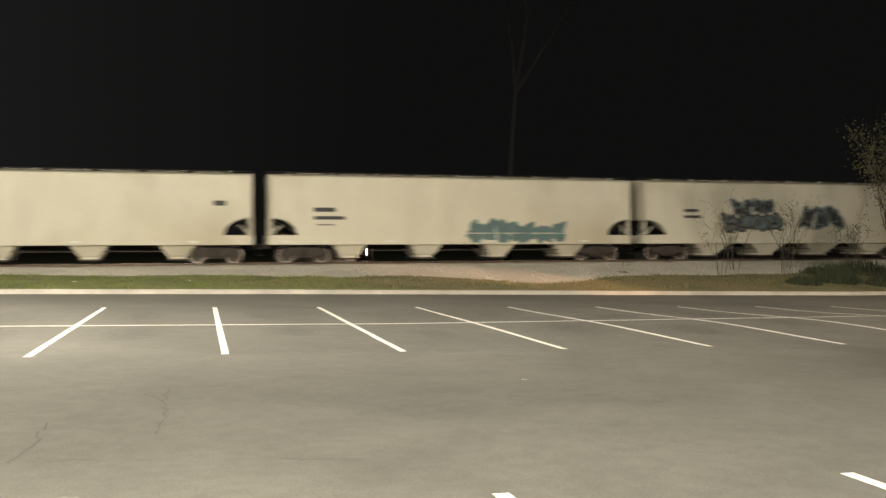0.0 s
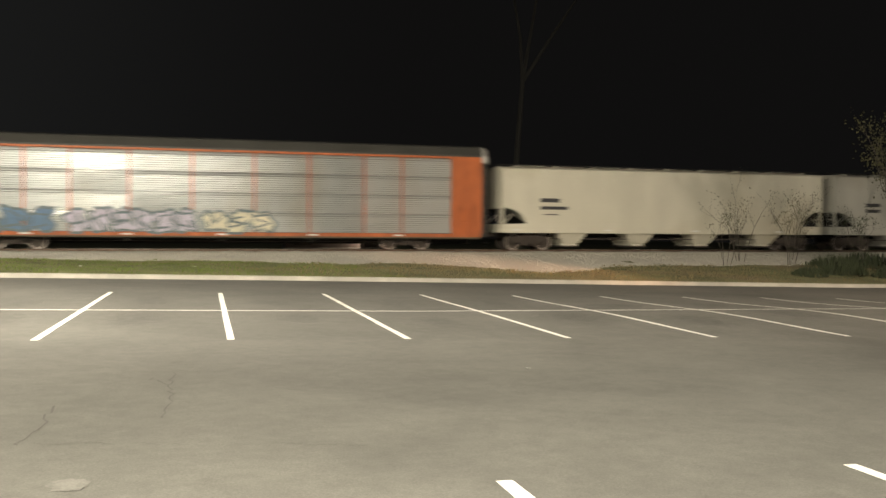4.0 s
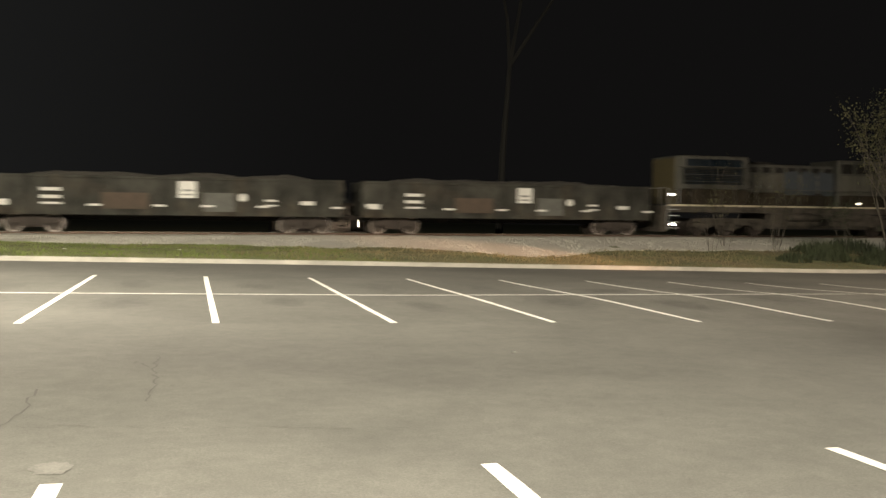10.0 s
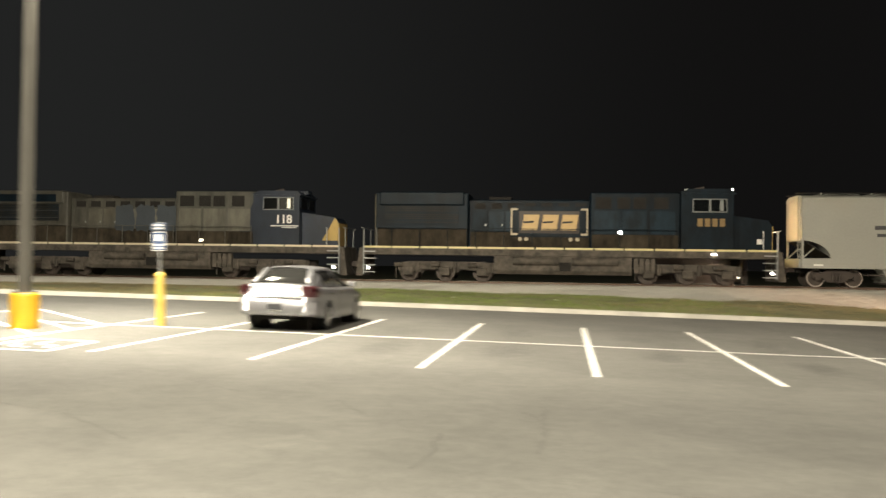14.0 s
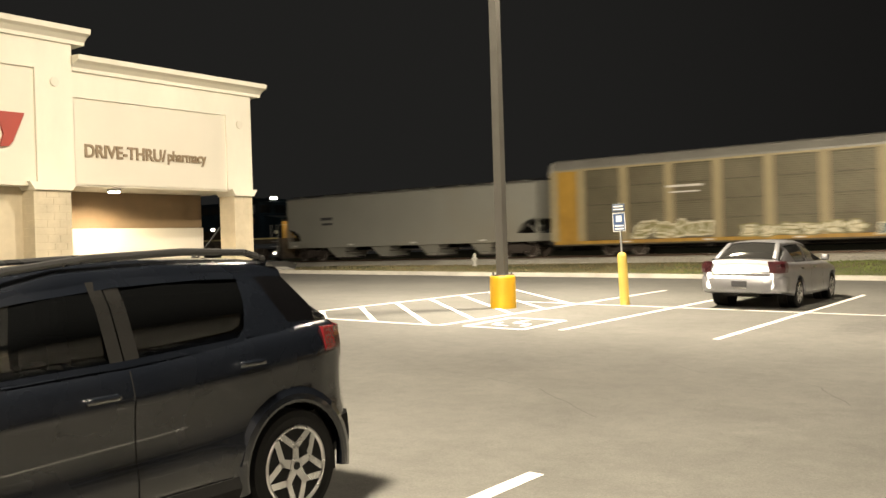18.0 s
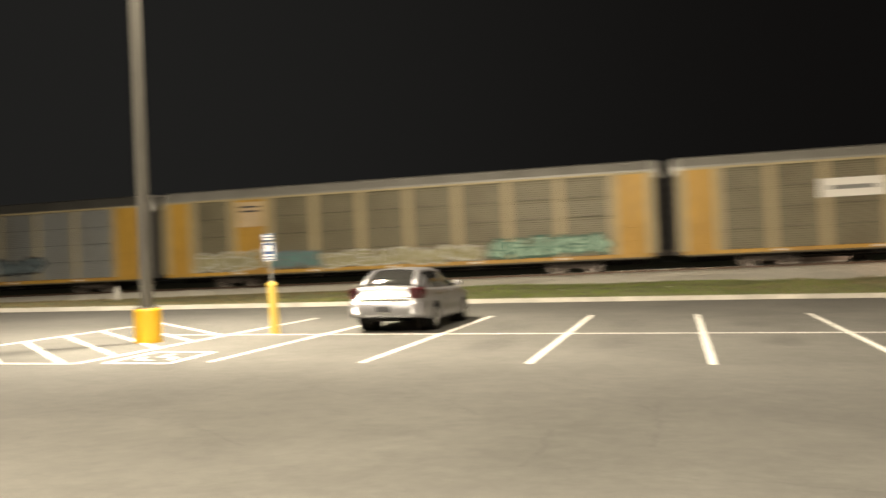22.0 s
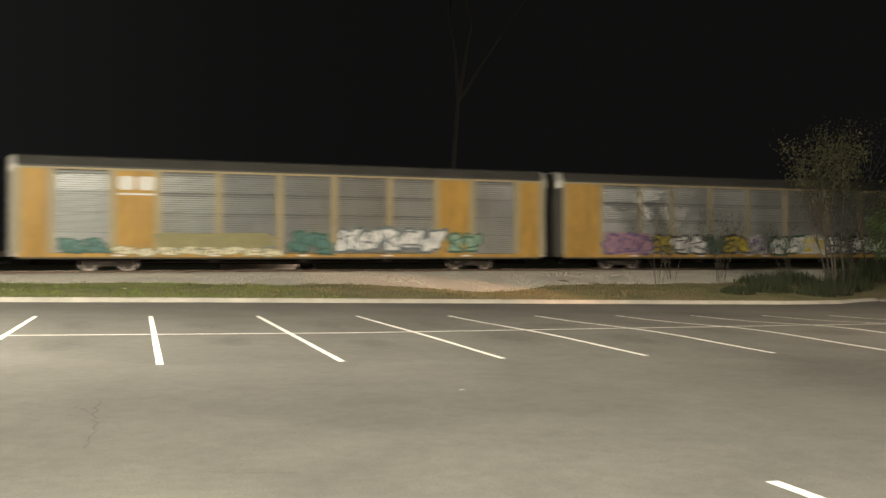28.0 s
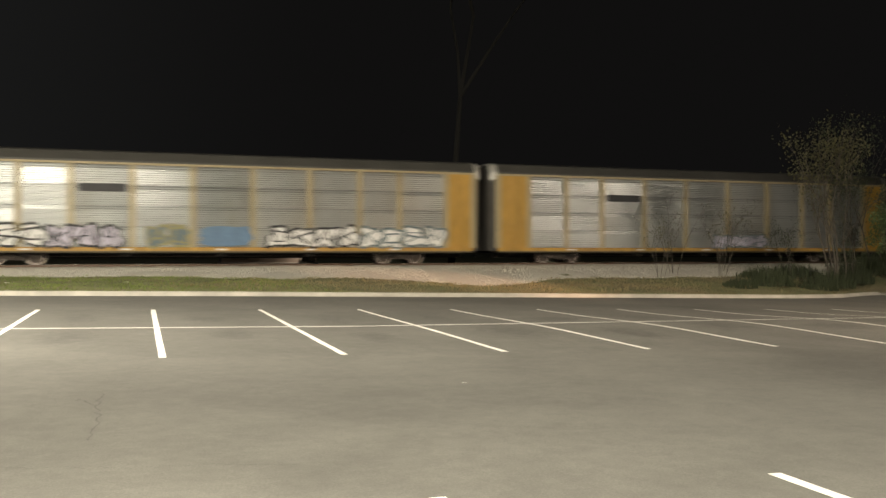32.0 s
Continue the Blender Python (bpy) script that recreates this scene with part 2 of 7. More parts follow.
WINDOW_LIT = mat("cab_window_lit", (0.80, 0.76, 0.66), 0.3, emit=0.35)
DARKGLASS = glass("dark_glass", (0.006, 0.007, 0.008))
PRIVACY = glass("privacy_glass", (0.003, 0.003, 0.0035), 0.04)
CAR_GLASS = glass("car_window_glass", (0.022, 0.022, 0.021), 0.06)
TINTGLASS = glass("tinted_glass", (0.003, 0.0033, 0.0036), 0.02)
TINTGLASS.node_tree.nodes["Principled BSDF"].inputs["Alpha"].default_value = 0.76
TINTGLASS.node_tree.nodes["Principled BSDF"].inputs["Specular IOR Level"].default_value = 0.5
BLACK = mat("black_rubber", (0.011, 0.011, 0.011), 0.75, vary=0.2)
STUCCO = mat("cream_stucco", (0.72, 0.68, 0.57), 0.85, vary=0.04, scale=0.8, fine=50, bump=0.003)
STUCCO_P = mat("panel_stucco", (0.66, 0.615, 0.515), 0.85, vary=0.04, scale=0.8, fine=50, bump=0.003)
BRICK = mat("tan_brick", (0.52, 0.45, 0.325), 0.85, vary=0.2, scale=2)
SIGN_BROWN = mat("brown_letter", (0.25, 0.185, 0.115), 0.6, vary=0.1)
SIGN_RED = mat("red_letter", (0.33, 0.045, 0.028), 0.5, vary=0.1)
BOLLARD = mat("yellow_bollard_paint", (0.66, 0.375, 0.015), 0.5, vary=0.08, scale=2)
BOLLARD_P = mat("pale_yellow_bollard_paint", (0.62, 0.44, 0.10), 0.5, vary=0.1, scale=3, dirt=(0.50, 0.42, 0.20), dirt_amount=0.3)
POLE_M = mat("bronze_pole_paint", (0.10, 0.095, 0.085), 0.5, 0.2, vary=0.12)
BLUE_S = mat("blue_sign_sheet", (0.045, 0.085, 0.19), 0.4, vary=0.08)
SUV_P = mat("suv_dark_blue_paint", (0.0060, 0.0078, 0.0120), 0.26, 0.25, vary=0.05, coat=1.0)
PILLAR = mat("gloss_grey_trim", (0.014, 0.0138, 0.0135), 0.3, 0.2, vary=0.25, scale=4)
SILVER_P = mat("silver_car_paint", (0.25, 0.25, 0.265), 0.42, 0.5, vary=0.04, coat=0.3)
TAIL = mat("red_tail_lens", (0.15, 0.009, 0.011), 0.15, vary=0.15, coat=1.0)
TAIL_D = mat("dull_red_tail_lens", (0.045, 0.008, 0.011), 0.3, vary=0.3, coat=0.5)
ALLOY = mat("alloy_wheel", (0.50, 0.50, 0.50), 0.28, 0.9, vary=0.06)
RAIL_M = mat("satin_roof_rail", (0.09, 0.09, 0.092), 0.3, 0.7, vary=0.1)
CHROME = mat("chrome", (0.8, 0.8, 0.8), 0.1, 1.0, vary=0.03)
BARK_D = mat("dark_bark", (0.013, 0.0125, 0.011), 0.95, vary=0.3, scale=3)
LEAF_G = mat("leaf_green", (0.085, 0.125, 0.045), 0.7, vary=0.4, scale=3)
BARK = mat("bark", (0.085, 0.074, 0.060), 0.9, vary=0.35, scale=4)
LEAF = mat("leaf_olive", (0.088, 0.085, 0.036), 0.75, vary=0.4, scale=3)
LEAF_D = mat("leaf_dark", (0.040, 0.052, 0.022), 0.75, vary=0.4, scale=3)
for m in (BLACK, UNDER, LOCO_B, LOCO_T, DARK_BROWN, GOND):
    m.node_tree.nodes["Principled BSDF"].inputs["Specular IOR Level"].default_value = 0.15
CRACK = mat("crack_tar", (0.080, 0.078, 0.073), 0.9, vary=0.2)


# grime, rain streaks and rubbed patches
add_layer(LOCO_G, 0.9, 7, 0.42, 1.22, 0.34, 0.66, (1, 1, 0.35))
add_layer(LOCO_G, 5.0, 5, 0.80, 1.12, stretch=(1, 1, 0.2))
add_layer(LOCO_C, 1.3, 6, 0.6, 1.25, stretch=(1, 1, 0.4))
add_layer(LOCO_B, 1.3, 6, 0.5, 1.5, stretch=(1, 1, 0.4))
add_layer(LOCO_T, 1.6, 6, 0.5, 1.5, stretch=(1, 1, 0.5))
add_layer(LOCO_P, 1.4, 6, 0.55, 1.15, stretch=(1, 1, 0.4))
add_layer(DARK_BROWN, 2.0, 6, 0.5, 1.5, stretch=(1, 1, 0.4))
add_layer(LOCO_U, 2.2, 6, 0.45, 1.4)
add_layer(HOPPER, 1.1, 6, 0.945, 1.02, stretch=(1, 1, 0.2))
add_layer(HOPPER_G, 1.1, 6, 0.935, 1.025, stretch=(1, 1, 0.2))
add_layer(YELLOW_P, 1.8, 6, 0.74, 1.12, stretch=(1, 1, 0.35))
add_layer(ORANGE_P, 1.8, 6, 0.70, 1.12, stretch=(1, 1, 0.35))
add_layer(GOND, 1.4, 7, 0.5, 1.6, stretch=(1, 1, 0.4))
add_layer(GALV, 0.35, 5, 0.90, 1.07, stretch=(1, 1, 0.6))
add_layer(GALV_D, 0.35, 5, 0.88, 1.10, stretch=(1, 1, 0.6))
add_layer(STUCCO, 0.5, 6, 0.93, 1.03, stretch=(1, 1, 0.4))
add_layer(CONCRETE, 0.8, 6, 0.80, 1.08)
add_layer(PAINT, 7.0, 6, 0.78, 1.06, 0.30, 0.55)


# mesh helpers
def box(bm, x0, x1, y0, y1, z0, z1, bevel=0.0):
    r = bmesh.ops.create_cube(bm, size=1.0)
    for v in r["verts"]:
        v.co = Vector((x0 if v.co.x < 0 else x1, y0 if v.co.y < 0 else y1, z0 if v.co.z < 0 else z1))
    if bevel:
        es = list({e for v in r["verts"] for e in v.link_edges})
        bmesh.ops.bevel(bm, geom=es, offset=bevel, segments=1, affect="EDGES")
    return bm


def B(x0, x1, y0, y1, z0, z1, bevel=0.0):
    return box(bmesh.new(), x0, x1, y0, y1, z0, z1, bevel)


def tube(bm, a, b, r, r2=None, seg=10):
    a, b = Vector(a), Vector(b)
    d = b - a
    q = d.to_track_quat("Z", "Y").to_matrix().to_4x4()
    bmesh.ops.create_cone(bm, cap_ends=True, segments=seg, radius1=r, radius2=r if r2 is None else r2, depth=d.length, matrix=Matrix.Translation((a + b) / 2) @ q)
    return bm


def T(a, b, r, r2=None, seg=10):
    return tube(bmesh.new(), a, b, r, r2, seg)


def prism(bm, pts, axis, lo, hi):
    """A slab whose outline lies in the plane across axis."""
    def at(p, w):
        return Vector((w, p[0], p[1])) if axis == "x" else Vector((p[0], w, p[1])) if axis == "y" else Vector((p[0], p[1], w))
    a = [bm.verts.new(at(p, lo)) for p in pts]
    b = [bm.verts.new(at(p, hi)) for p in pts]
    bm.faces.new(a)
    bm.faces.new(b[::-1])
    n = len(pts)
    for i in range(n):
        bm.faces.new((a[i], b[i], b[(i + 1) % n], a[(i + 1) % n]))
    bmesh.ops.recalc_face_normals(bm, faces=bm.faces)
    return bm


def P(pts, axis, lo, hi):
    return prism(bmesh.new(), pts, axis, lo, hi)


def loft(sections, closed=True, caps=True):
    bm = bmesh.new()
    rings = [[bm.verts.new(p) for p in s] for s in sections]
    n = len(rings[0])
    for a, b in zip(rings, rings[1:]):
        for i in range(n if closed else n - 1):
            bm.faces.new((a[i], a[(i + 1) % n], b[(i + 1) % n], b[i]))
    if caps:
        bm.faces.new(rings[0][::-1])
        bm.faces.new(rings[-1])
    bmesh.ops.recalc_face_normals(bm, faces=bm.faces)
    return bm


def mesh_of(name, bm, material, smooth=False):
    me = bpy.data.meshes.new(name)
    bm.to_mesh(me)
    bm.free()
    me.materials.append(material)
    if smooth:
        me.polygons.foreach_set("use_smooth", [True] * len(me.polygons))
    return me


def part(name, bm, material, parent, label="", smooth=False, at=None, kind=""):
    me = bm if isinstance(bm, bpy.types.Mesh) else mesh_of(name, bm, material, smooth)
    ob = new(name, me)
    ob.parent = parent
    if at is not None:
        ob.matrix_basis = at
    return tagged(ob, label, kind=kind)


def thing(name, label, category, at=None, group="", kind=""):
    ob = new(name)
    ob.empty_display_size = 0.3
    if at is not None:
        ob.matrix_basis = at
    return tagged(ob, label, category, group, kind)


def setting(name, bm, material, label="", smooth=False, category=""):
    ob = new(name, mesh_of(name, bm, material, smooth))
    return tagged(ob, label, category, kind="structure")


def text_mesh(body, size, depth, material, name="lettering"):
    cu = bpy.data.curves.new(name, "FONT")
    cu.body, cu.size, cu.extrude, cu.align_x, cu.offset = body, size, depth, "CENTER", size * 0.022
    tmp = bpy.data.objects.new(name, cu)
    me = bpy.data.meshes.new_from_object(tmp)
    bpy.data.objects.remove(tmp)
    me.materials.append(material)
    return me


SLOPE = -0.020


def lot_z(x, y=-50.0):
    """The lot falls to the east, with a low swell under the two rows of stalls."""
    return SLOPE * x + 0.0105 * max(0.0, min(22.0, x) - 4.0) * math.exp(-((y - 4.0) / 3.2) ** 2)


# ground
KERB = [(-160, 2.0), (-60, 11.6), (-25, 14.9), (-15, 16.1), (-6, 17.3), (2, 17.7), (26, 17.7), (29.5, 18.4), (33, 20.6), (34.6, 21.3), (35.4, 20.4), (37, 16.0), (60, 9.0), (160, 4.0)]


def kerb_y(x):
    for (x0, y0), (x1, y1) in zip(KERB, KERB[1:]):
        if x <= x1:
            return y0 + (y1 - y0) * (x - x0) / (x1 - x0)
    return KERB[-1][1]


RAIL_Z = 0.76
TRACK_Y = 33.9
def verge_z(x, y):
    k = kerb_y(x) + 0.14
    zk = lot_z(x) + 0.13
    f = (y - k) / max(1.0, 29.6 - k)
    z = zk + (0.40 - zk) * min(1, f * 1.05)
    hump = 0.10 * noise.noise((x * 0.16, y * 0.22, 3.0)) + 0.05 * noise.noise((x * 0.5, y * 0.5, 7.0))
    return z + hump * math.sin(math.pi * min(1, max(0, f))) * 1.6


def build_ground():
    # asphalt lot, one gently swelling sheet
    bm = bmesh.new()
    xs = [-160, -60, -25, -15, -6, 2] + [4 + 1.5 * i for i in range(17)] + [29.5, 33, 34.6, 35.4, 37, 60, 160]
    cols = []
    for x in xs:
        ys = [-120, -20] + [-6 + 0.75 * i for i in range(29)]
        if x > 36:
            ys = [-120, -20] + [-6 + 0.5 * i for i in range(20)] + [3.6 + 0.01 * i for i in range(9)]
        ys.append(kerb_y(x))
        cols.append([bm.verts.new((x, y, lot_z(x, y))) for y in ys])
    for a, b in zip(cols, cols[1:]):
        for i in range(len(a) - 1):
            bm.faces.new((a[i], b[i], b[i + 1], a[i + 1]))
    setting("parking_lot_ground", bm, ASPHALT, "worn grey asphalt parking lot with patches and cracks", category="asphalt")
    # verge: from the kerb to the ballast shoulder and on to the wood behind the track
    bm = bmesh.new()
    gx = [-160, -120, -90, -60] + [-50 + 1.0 * i for i in range(0, 112)] + [75, 100, 130, 160]
    rows = []
    for x in gx:
        k = kerb_y(x) + 0.14
        col = []
        for i in range(19):
            y = k + (29.6 - k) * i / 18
            col.append(bm.verts.new((x, y, verge_z(x, y))))
        for y, z in ((38.6, 0.36), (42, 0.1), (60, 0.0), (140, -0.4), (900, -2)):
            col.append(bm.verts.new((x, y, z)))
        rows.append(col)
    for a, b in zip(rows, rows[1:]):
        for i in range(len(a) - 1):
            bm.faces.new((a[i], b[i], b[i + 1], a[i + 1]))
    setting("verge_ground", bm, GRASS, "rough grass verge of green tufts and bare earth beside the track", smooth=True, category="grass")
    # ballast bed
    bm = bmesh.new()
    rng = random.Random(4)
    rows = []
    for i in range(0, 481):
        x = -160 + i * 2 / 3
        y0 = foot_y(x) + rng.uniform(-0.12, 0.12)
        prof = [(y0, verge_z(x, y0) + 0.02), (y0 + 0.5 * (30.9 - y0), 0.5 * verge_z(x, y0) + 0.31), (30.9, 0.58), (31.9, 0.66), (35.9, 0.66), (37.0, 0.56), (39.2, 0.20)]
        rows.append([bm.verts.new((x, y + rng.uniform(-0.05, 0.05), z + rng.uniform(-0.02, 0.02))) for j, (y, z) in enumerate(prof)])
    for a, b in zip(rows, rows[1:]):
        for j in range(6):
            bm.faces.new((a[j], b[j], b[j + 1], a[j + 1]))
    setting("ballast_bed", bm, BALLAST, "pale crushed-stone ballast bank under the railway track", category="ballast")
    # loose stones on the near slope
    bm = bmesh.new()
    for i in range(26000):
        x = rng.uniform(-34, 44)
        y0 = foot_y(x)
        f = rng.random() ** 1.3
        y = y0 - 0.25 + f * (31.6 - y0)
        z = verge_z(x, y) if y < y0 else (verge_z(x, y0) + (0.60 - verge_z(x, y0)) * min(1, (y - y0) / (30.9 - y0)))
        r = rng.uniform(0.03, 0.06)
        v = [bm.verts.new((x + dx * r * rng.uniform(0.7, 1.2), y + dy * r * rng.uniform(0.7, 1.2), z + dz * r * rng.uniform(0.35, 0.7))) for dx, dy, dz in ((1, 0, 0), (0, 1, 0), (-1, 0, 0), (0, -1, 0), (0, 0, 1.2))]
        for k in range(4):
            bm.faces.new((v[k], v[(k + 1) % 4], v[4]))
    ob = new("ballast_stones", mesh_of("ballast_stones", bm, BALLAST))
    tagged(ob, "loose crushed stones on the ballast slope", "gravel", kind="stuff")


def foot_y(x):
    k = 1 / (1 + math.exp(-(x - 7.0) / 2.5))
    west = 2.4 / (1 + math.exp((x + 14.0) / 1.5))
    return 27.9 + west - 2.6 * k - 4.2 * math.exp(-((x - 14.0) / 3.0) ** 2) - 1.2 * math.exp(-((x - 4) / 4.0) ** 2) + 0.6 * noise.noise((x * 0.3, 2.0, 5.0))


def build_kerb():
    bm = bmesh.new()
    prof = [(-0.02, -0.05), (0.0, 0.12), (0.03, 0.15), (0.16, 0.155), (0.17, -0.05)]
    rows = []
    for x in [-160, -60] + [-50 + 2 * i for i in range(42)] + [33, 34, 34.6, 35, 35.4, 36, 37, 40, 60, 160]:
        y, z = kerb_y(x), lot_z(x)
        rows.append([bm.verts.new((x, y + a, z + b)) for a, b in prof])
    for a, b in zip(rows, rows[1:]):
        for j in range(len(prof) - 1):
            bm.faces.new((a[j], b[j], b[j + 1], a[j + 1]))
    setting("kerb", bm, CONCRETE, "pale concrete kerb along the edge of the lot", category="kerb")


def strip(name, a, b, w, parent=None, lift=0.005, material=None, label=""):
    """A painted line on the lot from a to b."""
    a, b = Vector(a), Vector(b)
    d = (b - a).normalized()
    n = Vector((-d.y, d.x)) * w / 2
    bm = bmesh.new()
    k = max(1, int((b - a).length / 0.5))
    rng = random.Random(int(a.x * 31 + b.y * 17))
    L, R = [], []
    for i in range(k + 1):
        p = a + (b - a) * i / k
        for side, out in ((1, L), (-1, R)):
            q = p + n * side * (1 + rng.uniform(-0.09, 0.09))
            out.append(bm.verts.new((q.x, q.y, lot_z(q.x, q.y) + lift)))
    for i in range(k):
        bm.faces.new((R[i], R[i + 1], L[i + 1], L[i]))
    ob = new(name, mesh_of(name, bm, material or PAINT))
    if parent:
        ob.parent = parent
    else:
        tagged(ob, label, "road marking", kind="structure")
    return ob


S = 2.743


def build_markings():
    for k in range(0, 14):
        x = S * (k - 2)
        strip("stall_line", (x, 0.0), (x, 10.68), 0.115, label="white painted parking stall line")
    strip("stall_line", (-8.23, 0.0), (-8.23, 10.68), 0.115, label="white painted parking stall line")
    strip("centre_line", (-12.4, 5.11), (31.0, 5.25), 0.13, lift=0.009, label="white painted line between two rows of stalls")
    # hatched zone and accessible bay
    hat = thing("hatched_zone", "white painted hatched no-parking zone around the lamp base", "road marking", kind="structure")
    strip("edge_line", (-10.6, -0.36), (-10.6, 10.4), 0.13, hat)
    strip("edge_line", (-14.85, -0.42), (-14.85, 9.0), 0.13, hat)
    strip("edge_line", (-10.66, -0.38), (-14.9, -0.44), 0.13, hat, lift=0.008)
    for y in (0.85, 2.15, 3.45, 4.85, 6.25, 7.6, 8.95):
        a, b = Vector((-14.8, y)), Vector((-10.65, y - 4.0))
        if b.y < -0.36:
            b = a + (b - a) * (y + 0.36) / 4.0
        strip("hatch_line", a, b, 0.12, hat, lift=0.011)
    bay = thing("accessible_bay_symbol", "white painted square with an access symbol on the asphalt", "road marking", kind="structure")
    c = [(-10.1, -0.24), (-10.2, 1.52), (-8.97, 1.51), (-8.86, -0.23)]
    for i in range(4):
        strip("frame_line", c[i], c[(i + 1) % 4], 0.13, bay, lift=0.005 + 0.002 * (i % 2))
    for a, b in (((-9.6, 1.15), (-9.55, 0.62)), ((-9.55, 0.62), (-9.22, 0.60)), ((-9.22, 0.60), (-9.12, 0.2)), ((-9.85, 0.62), (-9.75, 0.2)), ((-9.75, 0.2), (-9.4, 0.12))):
        strip("symbol_stroke", a, b, 0.11, bay, lift=0.012)
    bm = bmesh.new()
    ring = []
    for i in range(20):
        th = 2 * math.pi * i / 20
        q = 1 + 0.55 * noise.noise((math.cos(th) * 2.1, math.sin(th) * 2.1, 4.0))
        px, py = -1.20 + 0.13 * q * math.cos(th), -7.82 + 0.15 * q * math.sin(th)
        ring.append(bm.verts.new((px, py, lot_z(px) + 0.004)))
    bm.faces.new(ring)
    setting("worn_patch", bm, mat("worn_paint", (0.152, 0.149, 0.138), 0.85, vary=0.35, scale=9), "worn remains of white paint on the asphalt", category="road marking")
    for k in range(-4, 9):
        x = -1.18 + 2.72 * k
        strip("stall_line", (x + 0.03, -8.18), (x + 0.03, -13.7), 0.125, label="white painted stall line in the near row")


def crack(pts, w, seed):
    rng = random.Random(seed)
    path = []
    for a, b in zip(pts, pts[1:]):
        n = 7
        for i in range(n):
            f = i / n
            path.append((a[0] + (b[0] - a[0]) * f + rng.uniform(-0.035, 0.035), a[1] + (b[1] - a[1]) * f + rng.uniform(-0.05, 0.05)))
    bm = bmesh.new()
    prev = None
    for i, (x, y) in enumerate(path):
        ww = 1.15 * w * rng.uniform(0.35, 1.0)
        q = (bm.verts.new((x - ww, y - ww * 0.3, lot_z(x) + 0.003)), bm.verts.new((x + ww, y + ww * 0.3, lot_z(x) + 0.003)))
        if prev:
            bm.faces.new((prev[0], prev[1], q[1], q[0]))
        prev = q
    setting("asphalt_crack", bm, CRACK, "thin dark crack in the asphalt", category="crack")


def build_cracks():
    crack([(-0.70, -3.2), (-0.74, -4.05), (-0.66, -5.0), (-0.78, -5.95)], 0.010, 1)
    crack([(-0.95, -3.6), (-0.74, -4.05)], 0.010, 2)
    crack([(-1.68, -5.1), (-1.67, -6.1), (-1.75, -6.75)], 0.010, 3)
    crack([(-1.9, -6.6), (-1.3, -6.65), (-0.5, -6.8), (0.5, -6.95), (1.6, -7.1)], 0.006, 4)
    crack([(-6.0, -2.0), (-4.5, -3.2), (-3.2, -3.4), (-2.5, -4.6)], 0.008, 5)
    crack([(-7.5, -4.6), (-5.6, -5.2), (-4.2, -6.4)], 0.008, 6)


def build_stains():
    light = mat("oil_stain_faint", (0.112, 0.110, 0.101), 0.85, vary=0.2, scale=3, fine=30)
    dark = mat("oil_stain", (0.097, 0.095, 0.088), 0.8, vary=0.25, scale=3, fine=30)
    for m in (light, dark):
        add_layer(m, 5.0, 8, 0.86, 1.13)
        add_layer(m, 60.0, 3, 0.80, 1.20)
    rng = random.Random(77)
    for k in range(12):
        for y in (3.3, 7.2):
            x = S * (k - 1.5) + rng.uniform(-0.3, 0.3)
            yy, a, b = y + rng.uniform(-0.5, 0.5), rng.uniform(0.35, 0.75), rng.uniform(0.7, 1.5)
            for size, m, lift in ((1.0, light, 0.003), (0.62, dark, 0.006)):
                bm = bmesh.new()
                ring = []
                for i in range(22):
                    th = 2 * math.pi * i / 22
                    q = size * (1 + 0.3 * noise.noise((math.cos(th) * 1.6 + k * 5, math.sin(th) * 1.6, y)))
                    px, py = x + a * q * math.cos(th), yy + b * q * math.sin(th)
                    ring.append(bm.verts.new((px, py, lot_z(px, py) + lift)))
                bm.faces.new(ring)
                setting("oil_stain", bm, m, "faint dark oil stain on the asphalt stall", category="stain")


def build_track():
    t = thing("railway_track", "straight railway track with dark timber sleepers on pale ballast", "track", kind="structure")
    for y in (-0.7175, 0.7175):
        bm = bmesh.new()
        box(bm, -160, 160, y - 0.07, y + 0.07, -0.16, -0.145)
        box(bm, -160, 160, y - 0.012, y + 0.012, -0.145, -0.04)
        box(bm, -160, 160, y - 0.036, y + 0.036, -0.04, -0.006)
        part("rail", bm, RAIL, t, "rust-brown steel rail", at=pose(0, TRACK_Y, RAIL_Z))
        part("rail_head", B(-160, 160, y - 0.033, y + 0.033, -0.006, 0.0), RAILTOP, t, "polished running surface", at=pose(0, TRACK_Y, RAIL_Z))
    me = mesh_of("sleeper", B(-0.115, 0.115, -1.3, 1.3, -0.30, -0.155, 0.015), TIE)
    for i in range(150):
        part("sleeper", me, TIE, t, at=pose(-45 + i * 0.53, TRACK_Y, RAIL_Z))
    bm = bmesh.new()
    for i in range(220):
        x = -45 - 0.53 * (i + 1)
        box(bm, x - 0.115, x + 0.115, -1.3, 1.3, -0.30, -0.155)
        x = -45 + 0.53 * (150 + i)
        box(bm, x - 0.115, x + 0.115, -1.3, 1.3, -0.30, -0.155)
    part("far_sleepers", bm, TIE, t, at=pose(0, TRACK_Y, RAIL_Z), kind="stuff")


build_ground()
build_kerb()
build_markings()
build_cracks()
build_stains()
build_track()
# the train; each car's origin is at rail level under its middle
CARS = []


def travelled(t):
    """Metres that the train has gone by time t."""
    f = t / 32.0
    return 463.159 * f + 16.1448 * f * f + 0.66375 * f ** 3


def car_thing(name, label, category, u0, u1):
    t = thing(name, label, category, pose((u0 + u1) / 2, TRACK_Y, RAIL_Z), group="railway cars")
    CARS.append((t, (u0 + u1) / 2))
    return t


